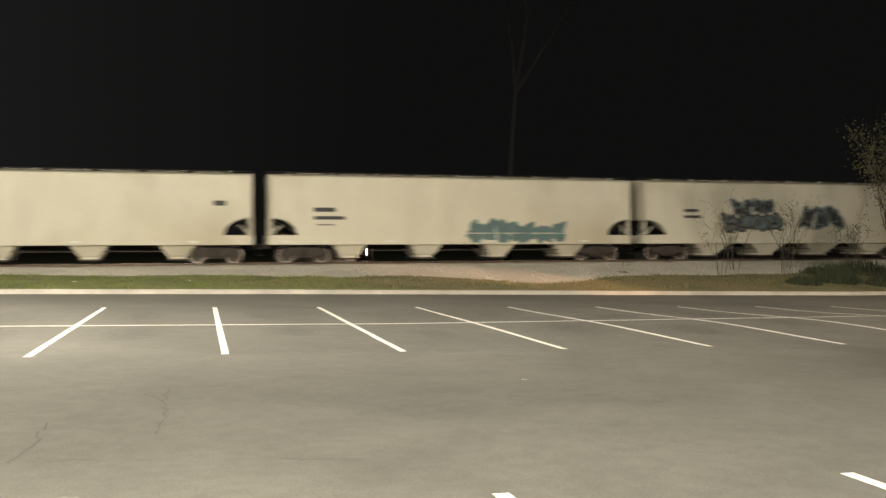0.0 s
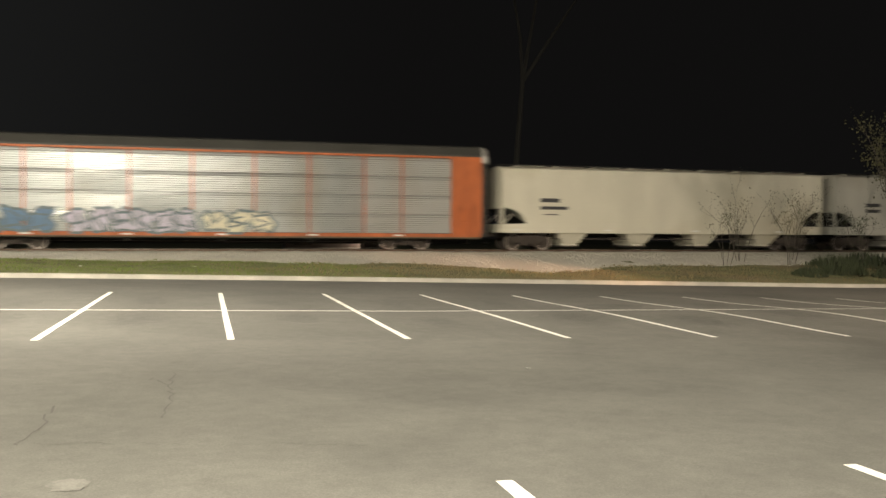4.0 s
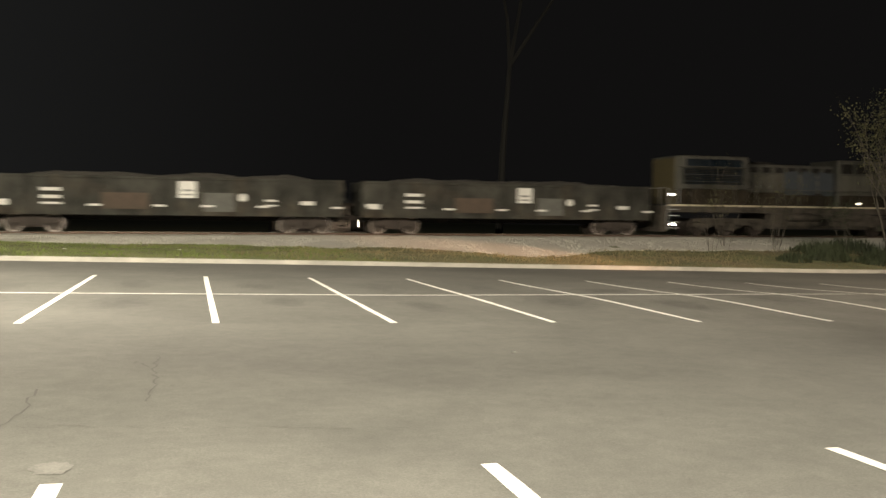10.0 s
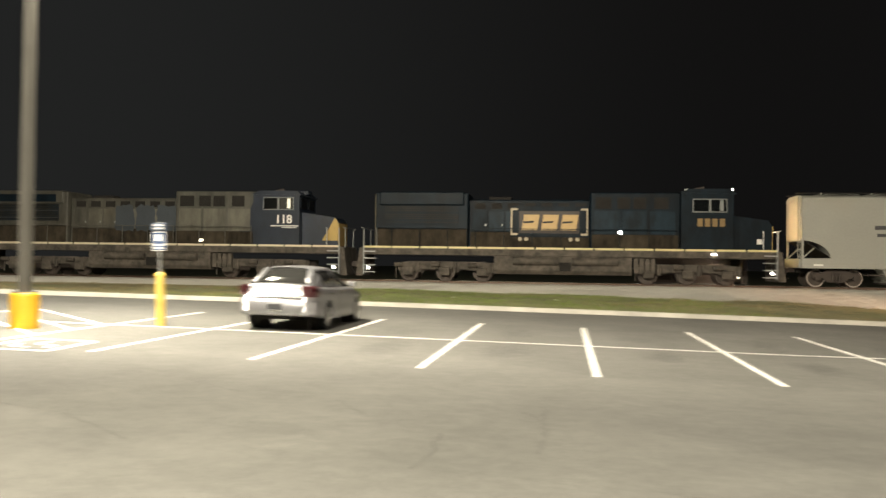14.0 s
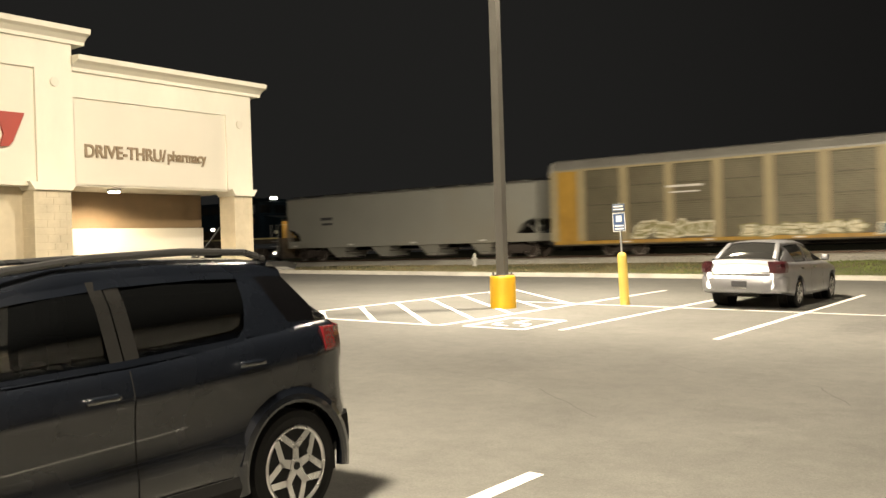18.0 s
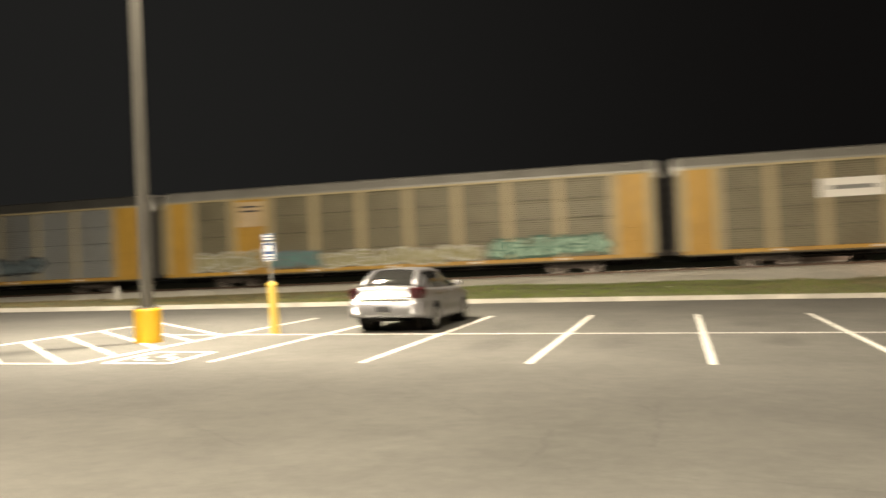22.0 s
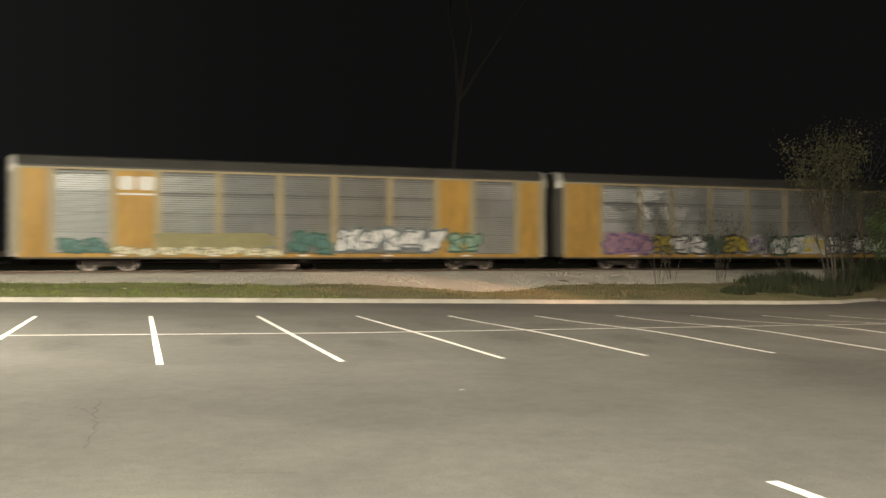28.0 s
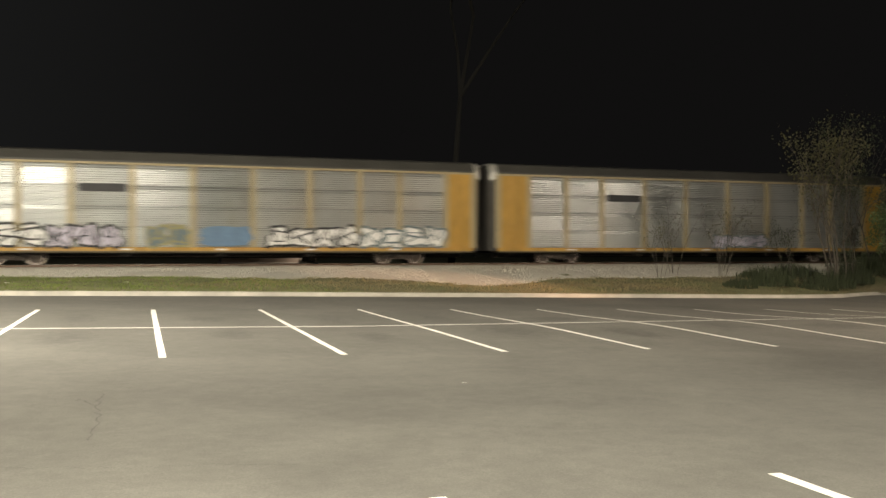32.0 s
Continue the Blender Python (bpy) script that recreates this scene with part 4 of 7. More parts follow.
def gondola(u0, u1, label, seed):
    t = car_thing("gondola_car", label, "gondola car", u0, u1)
    L = (u1 - u0) / 2 - 0.5
    rng = random.Random(seed)
    for y in (-1.55, 1.49):
        part("side", B(-L, L, y, y + 0.06, 0.95, 2.70), GOND, t)
        part("top_chord", B(-L, L, y - 0.05, y + 0.09, 2.62, 2.76, 0.02), GOND, t)
        part("side_sill", B(-L, L, y - 0.03, y + 0.09, 0.85, 1.02), GOND, t)
        n = 13
        for i in range(n + 1):
            x = -L + 0.15 + (2 * L - 0.3) * i / n
            part("side_stake", B(x - 0.07, x + 0.07, y - 0.06 if y < 0 else y + 0.06, y if y < 0 else y + 0.12, 1.0, 2.64), GOND, t)
    for s in (-1, 1):
        part("end_wall", B(min(s * L, s * L - s * 0.08), max(s * L, s * L - s * 0.08), -1.5, 1.5, 0.95, 2.70), GOND, t)
        for k in range(3):
            part("end_rib", B(min(s * L, s * L + s * 0.08), max(s * L, s * L + s * 0.08), -1.5, 1.5, 1.2 + k * 0.5, 1.32 + k * 0.5), GOND, t)
        bogie(t, s * (L - 1.9))
    part("floor", B(-L, L, -1.5, 1.5, 0.85, 0.98), UNDER, t)
    part("centre_sill", B(-L, L, -0.3, 0.3, 0.60, 0.9), UNDER, t)
    couplers(t, L + 0.30)
    # heaped load
    bm = bmesh.new()
    nx, ny = 56, 9
    g = [[None] * ny for _ in range(nx)]
    for i in range(nx):
        for j in range(ny):
            f, h = i / (nx - 1), j / (ny - 1)
            env = min(1, min(f, 1 - f) * 6) ** 0.6 * math.sin(math.pi * h) ** 0.7
            g[i][j] = bm.verts.new((-L + 0.1 + (2 * L - 0.2) * f, -1.48 + 2.96 * h, 2.55 + env * (0.42 + 0.16 * noise.noise((i * 0.14, j * 0.3, seed))) + rng.uniform(-0.03, 0.03)))
    for i in range(nx - 1):
        for j in range(ny - 1):
            bm.faces.new((g[i][j], g[i + 1][j], g[i + 1][j + 1], g[i][j + 1]))
    part("load", bm, mat("scrap_load", (0.085, 0.078, 0.068), 0.95, vary=0.5, scale=4, fine=20, bump=0.02), t, "dark heaped load inside the car")
    bars(t, "stencil", WHITE_P, [(-L + 2.3, -L + 3.2, 1.98, 2.14), (-L + 2.3, -L + 3.2, 1.62, 1.78), (-L + 2.3, -L + 3.25, 1.34, 1.44), (-L + 0.2, -L + 0.9, 1.38, 1.56), (-L + 12.8, -L + 13.4, 1.60, 1.70), (-L + 12.8, -L + 13.4, 1.36, 1.44), (-L + 14.6, -L + 15.3, 1.44, 1.64)], y=-1.62, label="white stencilled lettering as bars")
    part("placard", B(-L + 8.6, -L + 9.45, -1.64, -1.61, 1.72, 2.55), WHITE_P, t, "white square placard")
    bars(t, "placard_lettering", GALV_D, [(-L + 8.75, -L + 9.3, 2.05, 2.15), (-L + 8.75, -L + 9.3, 1.85, 1.93)], y=-1.645)
    bm = bmesh.new()
    tube(bm, (-L + 11.7, -1.635, 1.78), (-L + 11.7, -1.615, 1.78), 0.2, seg=18)
    part("round_mark", bm, WHITE_P, t, "white round mark")
    part("patch_plate", B(-L + 5.0, -L + 7.2, -1.625, -1.60, 1.15, 1.95), mat("rusty_plate", (0.080, 0.058, 0.043), 0.8, vary=0.3), t, "rust-brown repair plate")
    part("patch_plate", B(-L + 9.8, -L + 11.3, -1.625, -1.60, 1.05, 2.0), mat("grey_plate", (0.12, 0.12, 0.11), 0.8, vary=0.3), t, "dull grey repair plate")
    for x in (0.3, 4.4, 7.4, 9.7, 12.4, 16.2):
        part("reflector", B(-L + x, -L + x + 0.6, -1.632, -1.615, 1.28, 1.38), WHITE_P, t)
    return t


def loco_truck(car, x, material):
    f = part("truck_frame", P([(-2.5, 0.55), (-2.45, 0.95), (-1.6, 1.02), (1.6, 1.02), (2.45, 0.95), (2.5, 0.55), (2.1, 0.42), (1.2, 0.62), (0.5, 0.62), (-0.5, 0.62), (-1.2, 0.62), (-2.1, 0.42)], "y", -1.25, -1.05), material, car, "dusty grey three-axle truck", at=pose(x, 0, 0))
    part("truck_frame_far", B(-2.4, 2.4, 1.05, 1.25, 0.5, 1.0), material, f)
    for dx in (-1.95, 0, 1.95):
        for y, turn in ((-0.82, 180), (0.82, 0)):
            part("wheel", M_WHEEL, None, f, at=pose(dx, y, 0.50, 0, 0, turn) @ Matrix.Scale(1.13, 4))
        part("axle_box", B(dx - 0.28, dx + 0.28, -1.38, -1.20, 0.30, 0.72, 0.03), material, f)
        part("spring", T((dx + 0.55, -1.30, 0.45), (dx + 0.55, -1.30, 0.95), 0.11, seg=10), material, f)
        part("brake_cylinder", T((dx - 0.7, -1.40, 0.85), (dx - 0.25, -1.40, 0.85), 0.11, seg=10), material, f)
    part("sand_pipe", T((-2.6, -1.2, 0.9), (-2.6, -1.2, 0.15), 0.03, seg=6), material, f)


def loco(u0, u1, label, body, cab_paint, under, yellow_edge, kind):
    t = car_thing("locomotive", label, "locomotive", u0, u1)
    L = (u1 - u0) / 2 - 0.55
    W = 1.55
    top = 4.64 if kind == "grey" else 4.80
    doors = LOCO_P if kind == "grey" else LOCO_T
    part("frame", B(-L, L, -W, W, 1.35, 1.72, 0.02), under, t)
    n = 14
    for i in range(n):
        a, b = -L + 0.1 + (2 * L - 0.2) * i / n, -L + 0.1 + (2 * L - 0.2) * (i + 1) / n
        part("walkway_edge", B(a + 0.05, b - 0.05, -W - 0.03, -W + 0.02, 1.70, 1.80), yellow_edge, t, "pale reflective walkway edge")
    part("walkway", B(-L, L, -W, W, 1.722, 1.76), under, t)
    # hood, tail to cab
    z0 = 1.76
    part("radiator_hood", B(-L + 0.7, -L + 5.6, -1.35, 1.35, z0, 4.62, 0.05), body, t)
    rad = bmesh.new()
    box(rad, -L + 0.9, -L + 5.4, -1.48, 1.48, 3.95, 4.66, 0.06)
    part("radiator", rad, body, t, "wide overhanging radiator housing")
    g = part("radiator_grille", B(-L + 1.2, -L + 5.1, -1.40, -1.34, 3.00, 3.92), LOCO_B, t, "dark louvred grille")
    for k in range(9):
        part("louvre", B(-L + 1.2, -L + 5.1, -1.425, -1.395, 3.05 + k * 0.10, 3.08 + k * 0.10), body if k in (1, 5) else DARK_BROWN, g)
    part("radiator_screen", B(-L + 1.3, -L + 5.0, -1.495, -1.47, 4.04, 4.46), LOCO_B, t, "dark screen in the radiator housing")
    # darker brown band along the foot of the hood
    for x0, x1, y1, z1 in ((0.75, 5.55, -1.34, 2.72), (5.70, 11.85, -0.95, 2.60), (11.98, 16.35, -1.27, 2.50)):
        part("kick_panel", B(-L + x0, -L + x1, y1 - 0.048, y1, 1.78, z1), DARK_BROWN, t, "dark brown lower hood panel")
    part("engine_hood", B(-L + 5.6, -L + 11.9, -0.95, 0.95, z0, 4.30, 0.06), body, t)
    part("exhaust", B(-L + 6.6, -L + 7.8, -0.4, 0.4, 4.28, 4.48, 0.03), UNDER, t)
    for k in range(7):
        x = -L + 5.8 + k * 0.87
        d = part("hood_door", B(x, x + 0.80, -0.985, -0.95, 2.62, 3.70, 0.01), doors if k % 3 else body, t)
        part("door_latch", B(x + 0.66, x + 0.72, -1.0, -0.984, 2.9, 3.02), GALV_D, d)
        part("hood_vent", B(x + 0.12, x + 0.68, -0.975, -0.95, 3.80, 4.12), UNDER, t)
    part("blower_hood", B(-L + 11.9, -L + 16.4, -1.28, 1.28, z0, 4.66, 0.05), body, t)
    for k, (a, b) in enumerate(((0.25, 1.05), (1.35, 2.0), (2.15, 2.8), (3.2, 3.9))):
        v = part("intake_grille", B(-L + 11.9 + a, -L + 11.9 + b, -1.31, -1.27, 3.84, 4.42), UNDER, t, "dark intake grille")
        for j in range(5):
            part("louvre", B(-L + 11.9 + a, -L + 11.9 + b, -1.33, -1.30, 3.90 + j * 0.105, 3.92 + j * 0.105), UNDER, v)
    for k in range(3):
        part("hood_door", B(-L + 12.1 + k * 1.4, -L + 13.35 + k * 1.4, -1.305, -1.275, 2.52, 3.72, 0.01), doors, t)
    # cab
    cab = part("cab", P([(-L + 16.4, z0), (-L + 16.4, top - 0.16), (-L + 16.8, top), (-L + 18.7, top), (-L + 18.95, top - 0.2), (-L + 18.95, z0)], "y", -1.56, 1.56), cab_paint, t)
    part("cab_roof", P([(-L + 16.3, top - 0.16), (-L + 16.75, top + 0.04), (-L + 18.8, top + 0.04), (-L + 19.1, top - 0.2)], "y", -1.60, 1.60), cab_paint, t)
    for a, b in ((17.0, 17.75), (17.85, 18.6)):
        w = part("side_window", B(-L + a, -L + b, -1.585, -1.555, 3.70, 4.30), DARKGLASS, cab, "dark cab side window")
        for x0, x1, c0, c1 in ((a - 0.04, a, 3.66, 4.34), (b, b + 0.04, 3.66, 4.34), (a - 0.04, b + 0.04, 3.66, 3.70), (a - 0.04, b + 0.04, 4.30, 4.34)):
            part("window_frame", B(-L + x0, -L + x1, -1.60, -1.56, c0, c1), GALV_D, w)
    part("lit_pane", B(-L + 18.28, -L + 18.46, -1.592, -1.57, 3.74, 4.26), WINDOW_LIT if kind == "grey" else GALV_D, cab, "pale lit strip of the cab window")
    for y in (-0.75, 0.75):
        part("windscreen", B(-L + 18.94, -L + 18.975, y - 0.55, y + 0.55, 3.75, 4.32), DARKGLASS, cab)
    # nose
    part("nose", P([(-L + 18.95, z0), (-L + 18.95, 3.55), (-L + 20.75, 3.30), (-L + 20.95, 3.0), (-L + 20.95, z0)], "y", -0.95, 0.95), cab_paint, t)
    if kind == "grey":
        part("nose_stripe", P([(-L + 20.05, z0 + 0.3), (-L + 20.75, 3.28), (-L + 20.93, 3.0), (-L + 20.93, z0 + 0.3)], "y", -0.975, -0.94), LOCO_Y, t, "yellow slanting nose panel")
        part("cab_slant", P([(-L + 15.3, z0 + 0.15), (-L + 16.4, 4.3), (-L + 16.4, z0 + 0.15)], "y", -1.30, -1.27), cab_paint, t, "slanting blue paint edge")
    part("nose_end", B(-L + 20.93, -L + 20.97, -0.95, 0.95, z0, 3.0), LOCO_Y, t, "yellow nose front")
    part("tail_end", B(-L + 0.66, -L + 0.70, -1.3, 1.3, z0 + 0.1, 4.5), LOCO_E, t, "faded yellow end panel")
    for s in (-1, 1):
        xe = s * L
        part("pilot", P([(xe - s * 0.05, 1.70), (xe + s * 0.12, 1.70), (xe + s * 0.32, 0.22), (xe - s * 0.05, 0.22)], "y", -1.5, 1.5), under, t, "dark pilot plate")
        for k in range(4):
            part("step", B(min(xe - s * 0.15, xe - s * 0.75), max(xe - s * 0.15, xe - s * 0.75), -1.62, -1.15, 0.40 + k * 0.36, 0.45 + k * 0.36), GALV, t, "pale worn step")
        part("step_side", B(min(xe - s * 0.09, xe - s * 0.15), max(xe - s * 0.09, xe - s * 0.15), -1.60, -1.15, 0.3, 1.72), GALV_D, t)
        for dx in (0.12, 0.80):
            part("stanchion", T((xe - s * dx, -1.55, 1.7), (xe - s * dx, -1.55, 2.75), 0.028, seg=8), GALV, t)
        part("step_light", B(min(xe - s * 0.3, xe - s * 0.46), max(xe - s * 0.3, xe - s * 0.46), -1.66, -1.60, 0.58, 0.70), LAMP_ON, t, "glowing step light")
        for y in (-0.9, 0.9):
            part("end_rail", T((xe + s * 0.05, y, 1.7), (xe + s * 0.05, y, 2.75), 0.028, seg=8), GALV, t)
        part("end_rail", T((xe + s * 0.05, -1.4, 2.75), (xe + s * 0.05, 1.4, 2.75), 0.025, seg=8), GALV, t)
        loco_truck(t, s * (L - 4.4), under)
    couplers(t, L + 0.1)
    # handrail
    for k in range(11):
        x = -L + 1.6 + k * 1.47
        part("stanchion", T((x, -1.53, 1.75), (x, -1.53, 2.75), 0.018, seg=6), body, t)
    part("handrail", T((-L + 0.8, -1.53, 2.75), (-L + 16.3, -1.53, 2.75), 0.02, seg=6), body, t)
    # tanks below
    part("fuel_tank", P([(-1.40, 0.42), (-1.55, 0.62), (-1.55, 1.34), (1.55, 1.34), (1.55, 0.62), (1.40, 0.42)], "x", -3.6, 3.4), under, t, "long grey fuel tank")
    for a, b in ((-2.6, -0.3), (0.4, 2.7)):
        part("air_tank", T((a, -1.60, 1.10), (b, -1.60, 1.10), 0.20, seg=14), under, t)
    part("tank_filler", B(-0.25, 0.35, -1.60, -1.5, 0.6, 1.05), UNDER, t)
    for k in range(4):
        part("equipment_box", B(3.5 + k * 0.28, 3.72 + k * 0.28, -1.5, -1.2, 0.55, 1.3), under, t)
    part("headlight_box", B(-L + 18.55, -L + 19.1, -0.35, 0.35, top - 0.08, top + 0.14, 0.03), cab_paint, t)
    part("horn", T((-L + 17.2, -0.3, top + 0.12), (-L + 17.7, -0.3, top + 0.15), 0.05, 0.12, seg=10), BOGIE, t)
    part("antenna", T((-L + 16.9, 0.3, top + 0.02), (-L + 16.9, 0.3, top + 0.18), 0.10, seg=10), WHITE_P, t)
    return t, L


# --- consist, first car to last
d1 = [(2.2, 3.3, 2.62, 2.84), (2.2, 3.8, 2.22, 2.40), (2.4, 3.2, 1.92, 1.98)]
t, L = hopper(-18.4, 2.6, HOPPER, "cream covered hopper car with brown rain stains", [(18.2, 18.8, 2.9, 3.15), (2.2, 3.3, 2.6, 2.8)])
t, L = hopper(2.6, 23.58, HOPPER, "cream covered hopper car with teal graffiti low on its side", d1)
graffiti(t, -L + 10.5, -L + 13.6, 1.0, 2.25, "slate", "teal", 3, 4)
graffiti(t, -L + 13.5, -L + 16.1, 1.0, 2.1, "teal", "slate", 5, 3)
t, L = hopper(23.58, 44.23, HOPPER, "cream covered hopper car with black bubble graffiti", [(2.5, 3.4, 2.75, 2.92), (2.5, 3.6, 2.4, 2.55), (16.8, 17.2, 1.75, 2.1), (18.0, 18.3, 1.95, 2.05)], 3.75, 1.15, 0.45)
graffiti(t, -L + 5.0, -L + 9.0, 1.55, 2.75, "slate", "black", 8, 4)
graffiti(t, -L + 5.6, -L + 8.4, 2.6, 3.55, "black", "slate", 9, 4)
graffiti(t, -L + 10.3, -L + 13.15, 1.75, 3.15, "black", "slate", 11, 3)
YB = lambda cuts, plates, kinds="p": [(cuts[i], cuts[i + 1], "y" if i in plates else kinds[i % len(kinds)]) for i in range(len(cuts) - 1)]
t, L = autorack(44.23, 72.85, "orange autorack car with bare galvanised panels and blue graffiti", YB([0, 1.59, 4.4, 6.45, 9.15, 12.12, 15.15, 17.9, 20.76, 22.77, 25.5, 27.12], (0, 10), "ppppppppbbb"), ORANGE_P, ORANGE_P, GALV, ROOF_D, 1, 0.10)
graffiti(t, -L + 2.1, -L + 5.8, 0.8, 2.1, "blue", "slate", 4, 3, y=-1.634)
graffiti(t, -L + 6.3, -L + 12.3, 0.75, 2.05, "lilac", "slate", 21, y=-1.637)
graffiti(t, -L + 12.7, -L + 16.05, 0.75, 2.0, "cream", "slate", 22, y=-1.637)
t, L = hopper(72.85, 93.99, HOPPER, "cream covered hopper car with faded lettering", d1)
t, L = hopper(93.99, 115.44, HOPPER_G, "pale grey covered hopper car with dark stencils", [(2.2, 3.2, 2.65, 2.86), (2.2, 3.2, 2.30, 2.50), (6.2, 7.8, 2.06, 2.12), (16.9, 17.2, 1.9, 2.05), (17.3, 17.9, 1.75, 1.85)], 3.75, 1.15, 0.45)
graffiti(t, -L + 9.8, -L + 13.0, 1.75, 2.45, "smear", "smear", 31, 4)
t, L = hopper(115.44, 136.25, HOPPER_G, "pale grey covered hopper car at the end of a block", [(2.3, 3.0, 2.7, 2.84), (2.5, 3.2, 2.32, 2.46), (15.0, 17.2, 1.9, 1.93)])
gondola(136.25, 154.06, "dark brown gondola car heaped with a load", 2)
gondola(154.06, 171.74, "dark brown gondola car with a white placard", 7)
REFLECT = mat("reflective_edge_white", (0.62, 0.55, 0.40), 0.4, vary=0.1)
REFLECT_Y = mat("reflective_edge_yellow", (0.62, 0.54, 0.27), 0.4, vary=0.1)
CAB_LAMP = mat("cab_lamp_lens", (1.0, 0.92, 0.75), 0.3, emit=60.0)
HEADLIGHT = mat("headlight_lens", (1.0, 0.66, 0.30), 0.3, emit=320.0)
t, L = loco(171.74, 194.11, "weathered grey and blue freight locomotive with a yellow nose", LOCO_G, LOCO_C, LOCO_U, REFLECT, "grey")
me = text_mesh("118", 0.62, 0.01, WHITE_P)
part("number", me, None, t, "white cab number", at=pose(-L + 18.1, -1.585, 2.95, 90, 0, 0))
bars(t, "number_underline", WHITE_P, [(-L + 17.4, -L + 18.9, 2.78, 2.83), (-L + 18.0, -L + 18.8, 2.70, 2.74)], y=-1.57)
for k, (a, b) in enumerate(((8.2, 9.4), (9.45, 10.6), (10.65, 11.85))):
    blotch(t, "hood_emblem", -L + a, -L + b, 2.45, 3.95, "faded", 300 + k, -1.004)
part("marker_light", B(-L + 13.3, -L + 13.5, -1.36, -1.30, 1.95, 2.05), LAMP_DIM, t)
part("marker_light", B(-L + 0.2, -L + 0.36, -1.66, -1.60, 2.3, 2.42), LAMP_ON, t, "glowing tail marker light")
t, L = loco(194.11, 216.4, "dark blue freight locomotive with a gold emblem and lit lamps", LOCO_B, LOCO_B, LOCO_U, REFLECT_Y, "blue")
em = part("emblem", B(-L + 7.8, -L + 11.8, -1.03, -0.99, 2.35, 3.95), LOCO_B, t, "gold emblem between ivory brackets")
GOLD = mat("emblem_gold", (0.46, 0.30, 0.11), 0.45, vary=0.12)
IVORY = mat("emblem_ivory", (0.40, 0.34, 0.24), 0.5, vary=0.08)
part("emblem_field", B(-L + 8.25, -L + 11.35, -1.045, -1.028, 2.55, 3.70), mat("emblem_brown", (0.030, 0.018, 0.010), 0.5, vary=0.15), em)
for a in (8.4, 9.4, 10.4):
    part("emblem_block", P([(-L + a - 0.02, 2.72), (-L + a + 0.10, 3.52), (-L + a + 0.90, 3.52), (-L + a + 0.78, 2.72)], "y", -1.06, -1.04), GOLD, em)
    part("emblem_notch", P([(-L + a + 0.06, 3.06), (-L + a + 0.08, 3.16), (-L + a + 0.62, 3.20), (-L + a + 0.60, 3.10)], "y", -1.066, -1.059), LOCO_B, em)
for a, s in ((7.85, 1), (11.75, -1)):
    x = -L + a
    bm = B(x - 0.04, x + 0.04, -1.055, -1.03, 2.45, 3.85)
    for z in (2.45, 3.75):
        box(bm, min(x, x + s * 0.32), max(x, x + s * 0.32), -1.052, -1.031, z, z + 0.1)
    part("bracket", bm, IVORY, em)
for a in (8.3, 8.62, 10.9, 11.25):
    part("roundel", T((-L + a, -1.05, 2.24), (-L + a, -0.985, 2.24), 0.10, seg=14), IVORY, t)
bars(t, "cab_number", mat("dull_gold_paint", (0.20, 0.13, 0.05), 0.6, vary=0.2), [(-L + 17.2 + i * 0.36, -L + 17.45 + i * 0.36, 2.95, 3.35) for i in range(4)], y=-1.575, label="gold cab number as bars")
for y in (-0.15, 0.15):
    part("cab_lamp", T((-L + 19.1, y, 4.86), (-L + 19.16, y, 4.86), 0.10, seg=14), CAB_LAMP, t, "burning lamp over the cab windows")
    part("headlight", T((-L + 20.96, y, 2.86), (-L + 21.02, y, 2.86), 0.09, seg=14), HEADLIGHT, t, "burning headlight in the nose")
part("ground_light", T((-L + 13.4, -1.34, 2.62), (-L + 13.4, -1.28, 2.62), 0.10, seg=14), LAMP_ON, t, "burning engine-room lamp")
part("walkway_light", B(-L + 17.9, -L + 18.15, -1.62, -1.56, 1.52, 1.60), LAMP_ON, t, "burning walkway lamp")
part("ditch_light", T((L + 0.10, -1.25, 1.05), (L + 0.16, -1.25, 1.05), 0.10, seg=14), HEADLIGHT, t, "burning ditch light")
part("nose_plate", B(-L + 20.2, -L + 20.45, -0.98, -0.95, 2.1, 2.35), WHITE_P, t)
HOPPER_M = mat("hopper_dull_grey_paint", (0.30, 0.30, 0.27), 0.6, vary=0.08, scale=0.5, fine=10, dirt=(0.30, 0.28, 0.23), dirt_amount=0.35)
t, L = hopper(216.4, 238.51, HOPPER_M, "grey covered hopper car coupled behind the locomotives", [(3.4, 4.5, 2.85, 3.05), (3.5, 4.5, 2.5, 2.66)])
even = [0, 1.75] + [1.75 + 23.8 * i / 9 for i in range(1, 10)] + [27.5]
t, L = autorack(238.51, 267.56, "yellow-ended autorack car with tan posts and dull panels", YB(even, (0, 10)), YELLOW_P, POST_T, PANEL_O, ROOF_G, 3, 0.5)
bars(t, "stencil", WHITE_P, [(-L + 6.9, -L + 8.9, 3.6, 3.72), (-L + 7.1, -L + 8.7, 3.3, 3.38)], y=-1.63, label="white stencilled lettering as bars")
graffiti(t, -L + 5.0, -L + 9.3, 0.9, 1.9, "olive", "cream", 41, y=-1.634)
graffiti(t, -L + 10.8, -L + 16.8, 0.8, 1.5, "cream", "olive", 42, y=-1.634)
graffiti(t, -L + 17.3, -L + 23.8, 0.8, 1.4, "slate", "cream", 43, y=-1.634)
t, L = autorack(267.56, 296.61, "yellow-ended autorack car with bright silver panels", YB([0, 1.55] + [1.55 + 24.0 * i / 9 for i in range(1, 10)] + [27.55], (0, 10), "pbpppbbpbbp"), YELLOW_P, POST_T, GALV, ROOF_D, 4, 0.22)
graffiti(t, -L + 12.4, -L + 16.1, 0.9, 2.1, "black", "slate", 44, y=-1.634)
